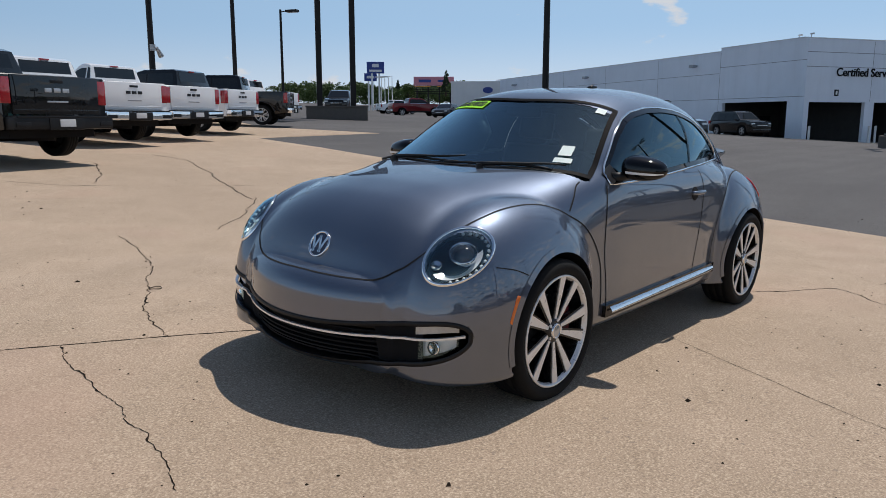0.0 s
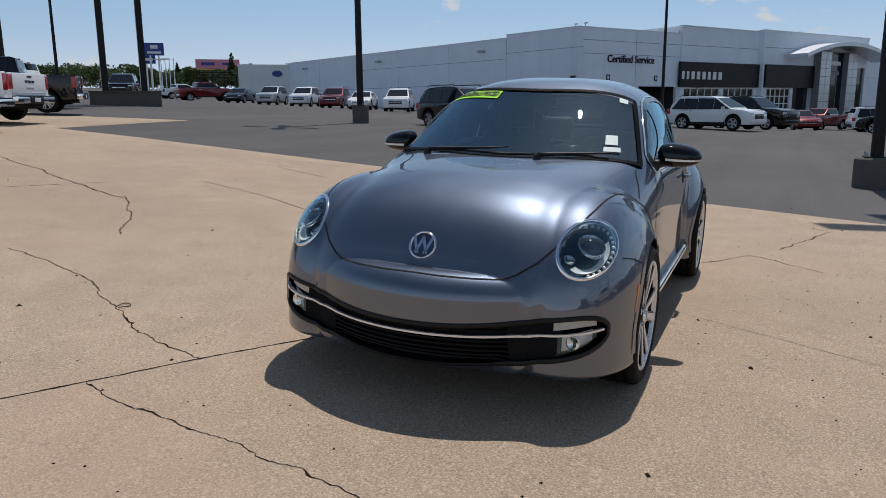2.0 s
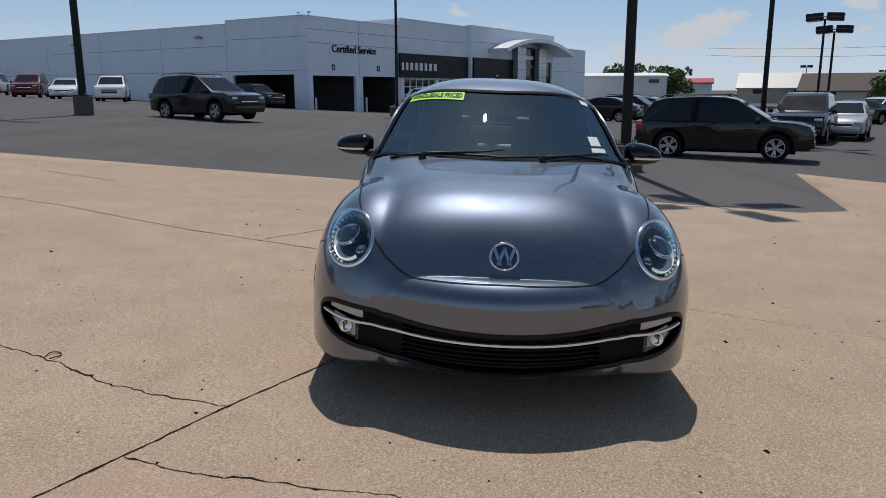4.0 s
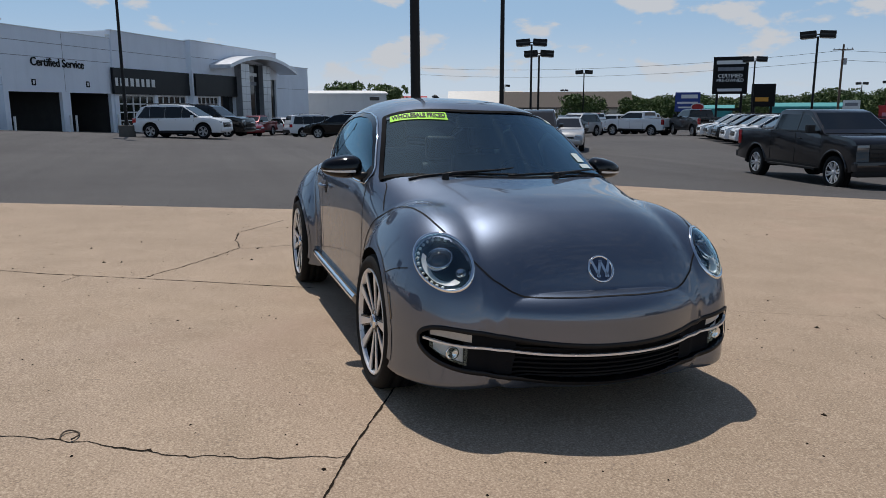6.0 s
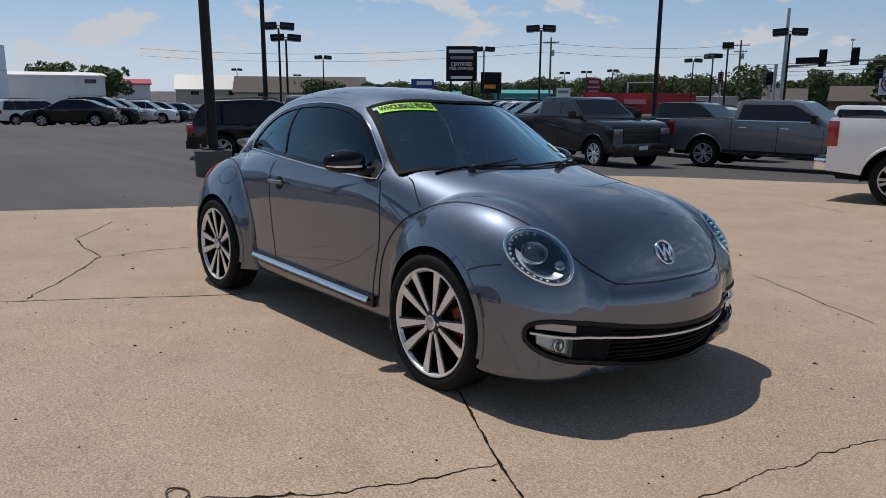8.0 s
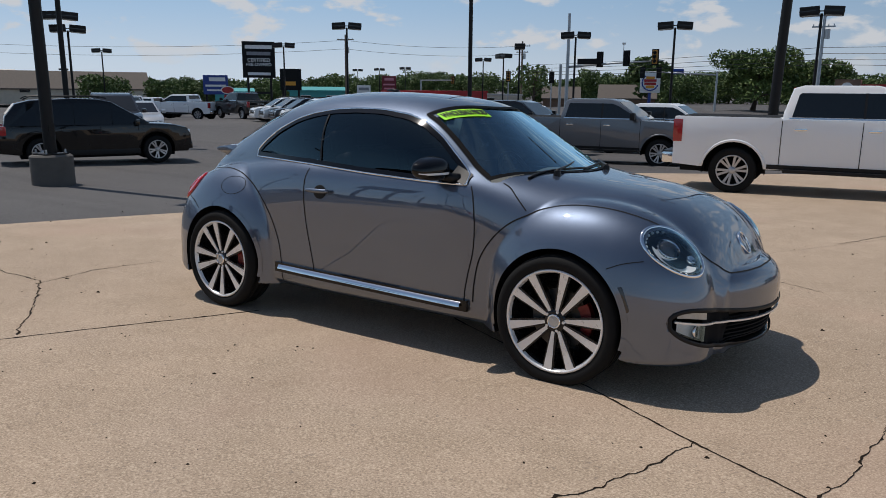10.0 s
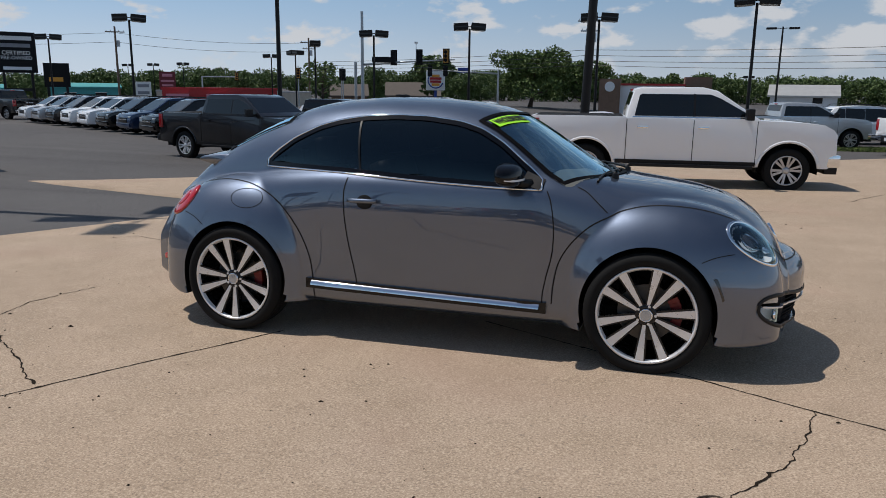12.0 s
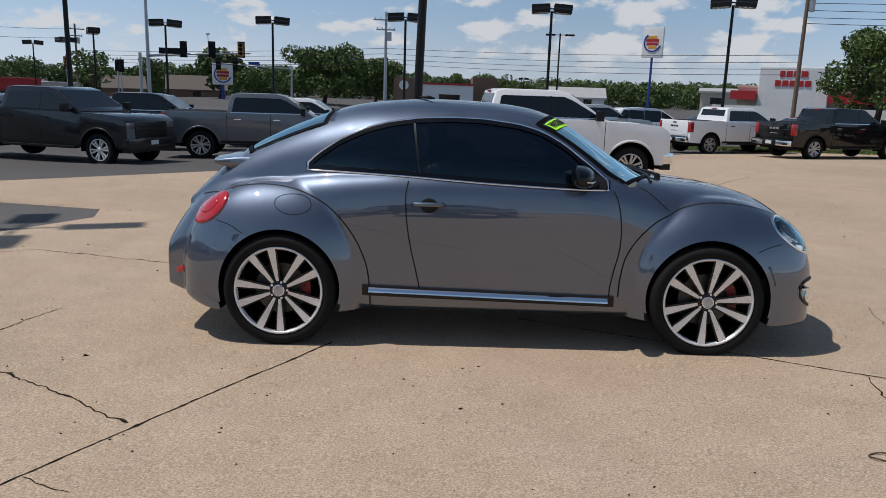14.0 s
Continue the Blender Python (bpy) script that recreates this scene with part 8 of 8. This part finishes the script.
bm = bmesh.new()
tube(bm, [(0, 0, 3.8), (5.4, 0, 3.85)], 0.09, 8)
part("mast_arm", bm, M_GALV, _t3)
signal_head(_t3, 5.3, 3.9, M_AMBERSIG)
for _x, _y, _z, _m in ((-44.5, 79.0, 3.2, M_AMBERSIG), (-41.5, 85.0, 3.2, M_SIGNK), (-37.0, 76.0, 3.0, M_SIGNK)):
    _s = thing("traffic_signal", pose(_x, _y, 0, 0, 0, 28), "signal hanging from a span wire post", "traffic signal")
    signal_head(_s, 0.0, _z, _m)
    bm = bmesh.new()
    cyl(bm, 0.07, 0.07, -1.0, _z + 0.9, 10, Matrix.Translation((0, 0.3, 0)))
    part("post", bm, M_GALV, _s)
# utility poles and their wires


def utility_pole(x, y, top, yaw, label, mat=M_WOOD, arms=1, r=0.14):
    gz = float(ground_z(x, y))
    e = thing("utility_pole", pose(x, y, gz, 0, 0, yaw), label, "utility pole", "utility poles")
    h = top - gz
    bm = bmesh.new()
    cyl(bm, r, r * 0.7, -0.1, h, 10)
    part("shaft", bm, mat, e, angle=40)
    for i in range(arms):
        z = h - 0.7 - i * 0.9
        a = panel("crossarm", e, (-1.2 + 0.3 * i, 1.2 - 0.3 * i, -0.16, -0.04, z - 0.06, z + 0.06), mat)
        for k in (-1.05, -0.5, 0.5, 1.05):
            bm = bmesh.new()
            cyl(bm, 0.05, 0.035, z + 0.06, z + 0.22, 8, Matrix.Translation((k * (1 - 0.25 * i), -0.1, 0)))
            part("insulator", bm, M_GALV, a)
    bm = bmesh.new()
    cyl(bm, 0.2, 0.2, h - 2.6, h - 1.8, 12, Matrix.Translation((0.34, 0, 0)))
    part("transformer", bm, M_GALV, e)
    return e


for _p in ((-7.7, 68.1, 8.6, 0, 2, M_GALV), (-72.3, 79.8, 9.2, 35, 1, M_WOOD), (-53.5, 98.9, 8.8, 25, 2, M_WOOD), (24.2, 51.0, 10.5, -20, 1, M_WOOD)):
    utility_pole(_p[0], _p[1], _p[2], _p[3], "weathered utility pole with a crossarm", _p[5], _p[4], 0.17)
_wr = thing("overhead_wires", pose(0, 0, 0), "thin dark overhead wires strung between poles", "wires")


def wire(a, b, sag, r=0.022):
    a, b = Vector(a), Vector(b)
    bm = bmesh.new()
    tube(bm, [a.lerp(b, k) - Vector((0, 0, sag * 4 * k * (1 - k))) for k in np.linspace(0, 1, 13)], r, 5)
    part("wire", bm, M_PLASTIC, _wr)


for _dz, _sag in ((5.3, 0.25), (4.8, 0.3), (4.3, 0.25), (3.9, 0.3)):
    wire((-7.7, 68.1, _dz), (24.2, 51.0, _dz - 0.4), _sag)
    wire((-7.7, 68.1, _dz), (-53.5, 98.9, _dz), _sag)
    wire((24.2, 51.0, _dz + 3.2), (60, 38, _dz + 3.0), _sag)
for _dz in (8.4, 7.2):
    wire((-72.3, 79.8, _dz), (-53.5, 98.9, _dz - 0.3), 0.6)
    wire((-72.3, 79.8, _dz), (-130, 40, _dz), 1.2)
# kerbed island with a post, far across the lot; grass verge behind the right row
_is = new("island_kerb")
_is.matrix_basis = pose(-71.5, 23.0, float(ground_z(-71.5, 23.0)), 0, 0, 66)
panel("kerb", _is, (-3.5, 3.5, -1.2, 1.2, -0.1, 0.15), M_BASE, "", 0.03)
tagged(_is, "pale concrete kerbed island on the asphalt", "kerb", kind="structure")
_po = thing("marker_post", pose(-71.3, 22.9, float(ground_z(-71.5, 23.0)) + 0.15), "short rusty orange marker post on an island", "post")
bm = bmesh.new()
lathe(bm, [(0.0, 0.0), (0.13, 0.0), (0.12, 0.7), (0.2, 0.72), (0.2, 0.85), (0.1, 1.0), (0.0, 1.02)], 14, "Z")
part("post_body", bm, M_AMBERSIG, _po, smooth=True)

# ---- trees and grass ----
def leaf_material(name, dark, light):
    k = Mat(name, dark, 0.6, 0.0, Specular_IOR_Level=0.3)
    g = k.t.nodes.new("ShaderNodeNewGeometry")
    v = k.noise(0.8, 3.0, 0.6, k.coords(1.0))
    f = k.math("ADD", k.math("MULTIPLY", g.outputs["Random Per Island"], 0.6), k.math("MULTIPLY", v, 0.4))
    k.color(k.ramp(f, [(0.15, dark), (0.8, light)]))
    k.b.inputs["Subsurface Weight"].default_value = 0.0
    return k.m


M_LEAF = leaf_material("tree_leaves", (0.036, 0.066, 0.020), (0.120, 0.175, 0.050))
M_LEAF2 = leaf_material("light_leaves", (0.040, 0.075, 0.018), (0.12, 0.17, 0.045))
M_CONIFER = leaf_material("conifer_needles", (0.016, 0.032, 0.014), (0.045, 0.07, 0.03))
M_BARK = plain("tree_bark", (0.085, 0.065, 0.048), 0.95, 0.0, 0.25, 6.0, 0.3)
M_GRASS = plain("grass_blades", (0.10, 0.14, 0.035), 0.9, 0.0, 0.35, 1.5)
_rng = np.random.default_rng(11)


def leaf_cloud(rng, lobes, count, size):
    """Small folded leaf clumps over a set of lobes (centre, radii), denser at their skins, with gaps."""
    lobes = [(np.array(c, float), np.array(r, float)) for c, r in lobes]
    wt = np.array([r[0] * r[2] for _, r in lobes])
    pick = rng.choice(len(lobes), count, p=wt / wt.sum())
    d = rng.normal(size=(count, 3))
    d /= np.linalg.norm(d, axis=1)[:, None]
    rad = rng.uniform(0.55, 1.08, count) ** 0.6
    c = np.array([lobes[i][0] for i in pick]) + d * np.array([lobes[i][1] for i in pick]) * rad[:, None]
    a, b = rng.normal(size=(count, 3)), rng.normal(size=(count, 3))
    a = a + d * 0.2
    a /= np.linalg.norm(a, axis=1)[:, None]
    b = np.cross(a, b)
    b /= np.linalg.norm(b, axis=1)[:, None]
    s = (size * rng.uniform(0.55, 1.3, count))[:, None]
    n = np.cross(a, b)
    V = np.stack([c - a * s, c + b * s * 0.55 + n * s * 0.18, c + a * s * 1.1, c - b * s * 0.55 + n * s * 0.15, c + b * s * 0.3 + a * s * 0.75 + n * s * 0.1, c - b * s * 0.35 - a * s * 0.6 + n * s * 0.1], 1)
    verts = V.reshape(-1, 3)
    k = np.arange(count)[:, None] * 6
    faces = np.concatenate([k + np.array([[0, 5, 3, 2]]), k + np.array([[0, 2, 4, 1]])], 0)
    return verts, faces


def lobes_for(rng, h, r, n=9, low=0.3):
    out = []
    for i in range(n * 3):
        a, q = rng.uniform(0, 2 * math.pi), rng.uniform(0.1, 0.75) ** 0.7
        z = h * rng.uniform(low + 0.1, 0.86)
        w = r * rng.uniform(0.17, 0.36) * (1.15 - 0.5 * abs(z / h - 0.6))
        out.append(((r * q * math.cos(a), r * q * math.sin(a), z), (w, w, w * rng.uniform(0.6, 0.85))))
    out.append(((0, 0, h * 0.62), (r * 0.6, r * 0.6, h * 0.26)))
    return out


def tree(name, x, y, h, r, label, seed, count=2600, size=0.26, mat=None, z=None, low=0.3):
    """A broadleaf tree: tapered trunk, limbs to each lobe, and a ragged crown."""
    rng = np.random.default_rng(seed)
    e = thing(name, pose(x, y, float(ground_z(x, y)) if z is None else z), label, "tree")
    lobes = lobes_for(rng, h, r, 11, low)
    bm = bmesh.new()
    tube(bm, [(0, 0, -0.1), (0.05 * r, 0, h * 0.2), (0, 0.05 * r, h * 0.45), (0.04 * r, 0, h * 0.75)], [0.045 * h, 0.033 * h, 0.024 * h, 0.008 * h], 9)
    part("trunk", bm, M_BARK, e, smooth=True)
    for c, w in lobes[:9]:
        bm = bmesh.new()
        z0 = max(h * 0.18, c[2] - h * 0.25)
        tube(bm, [(0, 0, z0), (c[0] * 0.5, c[1] * 0.5, (z0 + c[2]) / 2 - 0.05 * h), c], [0.02 * h, 0.012 * h, 0.004 * h], 6)
        part("limb", bm, M_BARK, e, smooth=True)
    v, f = leaf_cloud(rng, lobes, count, size)
    mesh_object("crown", v, f, mat or M_LEAF, e, smooth=False)
    return e


def conifer(x, y, z, h, seed):
    rng = np.random.default_rng(seed)
    e = thing("conifer", pose(x, y, z), "small dark conifer with uneven branches", "tree")
    bm = bmesh.new()
    tube(bm, [(0, 0, -0.1), (0, 0, h)], [0.05 * h, 0.006 * h], 8)
    part("trunk", bm, M_BARK, e, smooth=True)
    lob = [((rng.normal() * 0.03 * h, rng.normal() * 0.03 * h, h * k), (0.24 * h * (1.06 - k), 0.24 * h * (1.06 - k), 0.05 * h)) for k in np.linspace(0.2, 0.97, 12)]
    v, f = leaf_cloud(rng, lob, 900, 0.16)
    mesh_object("crown", v, f, M_CONIFER, e, smooth=False)
    return e


# single trees that stand out
tree("tree", -18.2, 93.0, 8.2, 5.2, "large green broadleaf tree behind the signals", 3, 9000, 0.22, M_LEAF2, -0.6, 0.12)
tree("tree", -12.0, 97.0, 6.2, 4.2, "green broadleaf tree beside a larger one", 4, 5000, 0.24, None, -0.6, 0.12)
tree("tree", -128.0, 33.5, 6.0, 4.2, "round green tree beside a white warehouse", 5, 2600, 0.34, None, -0.3, 0.05)
tree("tree", -142.8, 28.0, 6.9, 4.2, "green tree behind a white warehouse", 6, 2200, 0.36, None, -0.5, 0.2)
tree("tree", -78.0, 45.0, 3.6, 3.0, "low green tree before a brown roof", 7, 2400, 0.20, None, -0.6, 0.1)
tree("tree", -75.0, 50.5, 3.0, 2.4, "low green tree before a brown roof", 8, 1800, 0.20, None, -0.6, 0.1)
tree("tree", -36.0, 106.0, 7.5, 3.6, "tall dark tree behind the signal mast", 9, 2600, 0.34, None, -0.7, 0.2)
tree("tree", 33.5, 57.0, 8.0, 4.6, "large green tree beside a wooden pole", 10, 9000, 0.17, M_LEAF2, -0.2, 0.15)
tree("tree", 39.0, 54.0, 9.6, 5.6, "large green tree beside a wooden pole", 12, 9000, 0.18, None, -0.2, 0.15)
tree("tree", -52.0, 100.0, 6.4, 3.4, "thin pale tree behind the lot", 13, 700, 0.30, M_LEAF2, -0.7, 0.3)
conifer(-95.5, -81.8, 5.3, 4.2, 21)
conifer(-104.5, -101.9, 7.0, 1.9, 22)
tree("tree", -93.1, -76.8, 3.2, 2.0, "small green tree by a billboard", 23, 1100, 0.22, M_LEAF2, 4.4, 0.1)
tree("tree", -97.0, -92.0, 2.6, 1.8, "small green tree by a billboard", 24, 900, 0.22, M_LEAF2, 5.2, 0.1)


def woods(name, places, seed, label):
    """Far trees in one belt, crown by crown."""
    rng = np.random.default_rng(seed)
    V, F, n = [], [], 0
    for x, y, z, h, r in places:
        v, f = leaf_cloud(rng, lobes_for(rng, h, r, 8, 0.0), 1900, 0.25)
        V.append(v + np.array([x, y, z]))
        F.append(f + n)
        n += len(v)
    ob = mesh_object(name, np.concatenate(V), np.concatenate(F), M_LEAF, None, smooth=False)
    return tagged(ob, label, "woods", kind="stuff")


_az = [60, 69, 72, 75, 78, 81, 85, 89, 92, 95, 97, 105, 110, 113, 117, 120, 123, 128, 131, 133, 139, 145, 149, 156]
_tp = [4.6, 4.7, 4.2, 5.0, 4.3, 5.0, 4.1, 5.2, 4.4, 6.0, 5.4, 6.2, 4.4, 6.2, 2.8, 5.2, 4.8, 5.4, 4.0, 4.2, 2.8, 3.2, 3.2, 2.6]
_places = []
for _a in np.arange(60, 156, 1.15):
    for _D in (150, 172):
        _aa = radians(_a + _rng.uniform(-0.6, 0.6))
        _d = _D + _rng.uniform(-9, 9)
        if 116 < math.degrees(_aa) < 121 and _D < 160:
            continue
        _topz = float(np.interp(math.degrees(_aa), _az, _tp)) * (_d / 150) * _rng.uniform(0.72, 1.06) + 0.3
        _places.append((_d * math.cos(_aa), _d * math.sin(_aa), -1.2, max(3.0, _topz + 1.2), _rng.uniform(3.2, 4.8)))
woods("far_trees", _places, 31, "belt of green trees along the horizon")
_places = []
for _k in range(26):
    _aa = radians(-127 - _k * 0.75)
    _d = 195 + _rng.uniform(-12, 12)
    _places.append((_d * math.cos(_aa), _d * math.sin(_aa), 5.2, 5.6 - 0.06 * _k + _rng.uniform(-0.6, 0.5), 4.0))
woods("far_trees", _places, 32, "wooded rise behind the row of trucks")


def grass_strip(x0, y0, x1, y1, width, count, label):
    rng = np.random.default_rng(41)
    k, w = rng.uniform(0, 1, count), rng.uniform(-0.5, 0.5, count) * width
    dx, dy = x1 - x0, y1 - y0
    ln = math.hypot(dx, dy)
    px, py = x0 + dx * k - dy / ln * w, y0 + dy * k + dx / ln * w
    pz = ground_z(px, py) + 0.01
    a = rng.uniform(0, 2 * math.pi, count)
    h, b = rng.uniform(0.05, 0.13, count), rng.uniform(0.02, 0.05, count)
    lean = rng.normal(0, 0.04, (count, 2))
    V = np.stack([np.stack([px - b * np.cos(a), py - b * np.sin(a), pz], 1), np.stack([px + b * np.cos(a), py + b * np.sin(a), pz], 1), np.stack([px + lean[:, 0], py + lean[:, 1], pz + h], 1)], 1).reshape(-1, 3)
    ob = mesh_object("grass", V, np.arange(count * 3).reshape(-1, 3), M_GRASS, None, smooth=False)
    return tagged(ob, label, "grass", kind="stuff")


grass_strip(5.5, 30.2, 26.0, 28.6, 2.2, 26000, "dry green grass verge along the apron's edge")

# ---- cracks, joints and litter on the concrete ----
def crack(pts, width, seed, label, rough=1.0, lift=0.014):
    """A ragged dirt-filled crack along points, wandering a little and changing in width."""
    rng = np.random.default_rng(seed)
    P_ = [np.array(p, float) for p in pts]
    line = []
    for a, b in zip(P_, P_[1:]):
        n = max(2, int(np.linalg.norm(b - a) / 0.022))
        for i in range(n):
            line.append(a + (b - a) * i / n)
    line.append(P_[-1])
    line = np.array(line)
    wob = np.cumsum(rng.normal(0, 0.0055 * rough, len(line)))
    wob -= np.linspace(wob[0], wob[-1], len(wob))
    wob += rng.normal(0, 0.0028 * rough, len(line))
    d = np.gradient(line, axis=0)
    d /= np.linalg.norm(d, axis=1)[:, None] + 1e-9
    nrm = np.stack([-d[:, 1], d[:, 0]], 1)
    line = line + nrm * wob[:, None]
    w = width * (0.55 + 0.9 * np.abs(np.convolve(rng.normal(0, 0.8, len(line)), np.ones(5) / 3, "same")))
    # broken-out chips along the edges
    chips = rng.uniform(0, 1, len(line)) < (0.03 if rough > 0.5 else 0.012)
    w = np.where(chips, w + width * rng.uniform(0.8, 2.4, len(line)), w)
    w[0] = w[-1] = width * 0.2
    verts, faces = [], []
    for p, n, h in zip(line, nrm, w):
        for s in (-0.5, 0.5):
            q = p + n * h * s
            verts.append((q[0], q[1], float(ground_z(q[0], q[1])) + lift))
    for i in range(len(line) - 1):
        faces.append((2 * i, 2 * i + 2, 2 * i + 3, 2 * i + 1))
    ob = mesh_object("crack", verts, faces, M_TAR, None, smooth=False)
    return tagged(ob, label, "crack", kind="structure")


_C = "dirt-filled crack in the concrete"
_J = "dark sunken joint between concrete slabs"
for _i, (_w, _l, _pts) in enumerate((
    (0.020, _J, [(2.89, -1.56), (2.55, -1.38), (2.07, -1.15), (1.47, -0.83), (0.2, -0.15)]),
    (0.020, _J, [(-0.95, -0.79), (-1.39, -1.65), (-1.77, -2.4), (-1.98, -2.84), (-3.21, -4.86), (-3.9, -6.46)]),
    (0.010, _C, [(2.55, -1.38), (2.65, -0.83), (2.76, -0.31), (2.83, 0.04), (2.93, 0.42)]),
    (0.014, _C, [(0.79, -4.34), (1.19, -3.13), (1.48, -2.6), (1.71, -2.13), (1.91, -1.74), (2.0, -1.43), (2.07, -1.15)]),
    (0.030, _J, [(0.07, -9.38), (-0.44, -8.5), (-1.68, -7.74), (-2.89, -7.31)]),
    (0.035, _C, [(-4.42, -13.29), (-4.36, -11.77), (-2.83, -8.25), (-1.91, -5.93)]),
    (0.025, _C, [(-0.96, -8.65), (-1.6, -9.75), (-2.37, -11.72)]),
    (0.020, _C, [(-2.05, -6.1), (-0.9, -4.69), (-0.15, -4.1)]),
    (0.030, _C, [(-6.5, -7.02), (-5.6, -5.33)]),
    (0.014, _C, [(-1.69, 0.77), (-1.97, 1.02), (-2.38, 1.25), (-1.91, 1.83)]),
    (0.020, _C, [(-5.15, -0.52), (-4.13, -1.19), (-3.0, -1.24), (-2.31, -1.61), (-1.65, -2.06)]),
    (0.014, _C, [(-2.92, -1.31), (-3.07, -0.73), (-2.97, -0.16)]),
    (0.020, _C, [(1.88, 4.86), (2.3, 5.79), (2.37, 6.66), (3.09, 6.76)]),
    (0.018, _C, [(-4.62, 1.78), (-4.43, 2.02), (-2.86, 1.48)]),
    (0.012, _C, [(-1.83, -2.57), (-1.59, -2.68)]),
    (0.016, _C, [(0.84, 3.0), (1.64, 2.49), (2.12, 2.22)]),
    (0.024, _C, [(-2.93, 8.85), (-1.64, 8.84), (-0.45, 8.05)]),
    (0.006, _J, [(-0.1, 0.78), (0.167, 1.33), (0.395, 1.785), (0.555, 2.11), (1.2, 3.4), (2.6, 6.2)]),
    (0.030, _C, [(3.99, 8.4), (6.65, 12.59)]),
)):
    crack(_pts, _w * 0.5, 60 + _i, _l, 0.25 if _l is _J else 1.0)


def litter(count, seed):
    """Loose grit and dry leaf bits, lying where wind leaves them: one scatter."""
    rng = np.random.default_rng(seed)
    V, F = [], []
    for i in range(count):
        x, y = rng.uniform(-8, 6), rng.uniform(-9, 7)
        if abs(x) < 2.2 and abs(y) < 1.0:
            continue
        z = float(ground_z(x, y)) + 0.012
        s = rng.uniform(0.003, 0.009) * (1.0 if i % 9 else 2.0)
        a = rng.uniform(0, 6.28)
        b = len(V)
        for k in range(4):
            q = a + k * 1.57 + rng.uniform(-0.4, 0.4)
            V.append((x + s * math.cos(q) * rng.uniform(0.7, 1.5), y + s * math.sin(q), z))
        V.append((x, y, z + s * 0.7))
        F += [(b, b + 1, b + 4), (b + 1, b + 2, b + 4), (b + 2, b + 3, b + 4), (b + 3, b, b + 4)]
    ob = mesh_object("grit", V, F, M_TAR, None, smooth=False)
    return tagged(ob, "loose dark grit and leaf crumbs on the concrete", "grit", kind="stuff")


litter(1500, 71)
_tw = thing("twig", pose(1.58, -2.2, float(ground_z(1.58, -2.2)) + 0.018), "thin bent dry twig on the concrete", "twig")
bm = bmesh.new()
tube(bm, [(0.05 * math.cos(a), 0.035 * math.sin(a), 0.004 * math.sin(2 * a)) for a in np.linspace(0.3, 5.2, 14)], 0.0035, 5)
part("stem", bm, M_BARK, _tw, smooth=True)
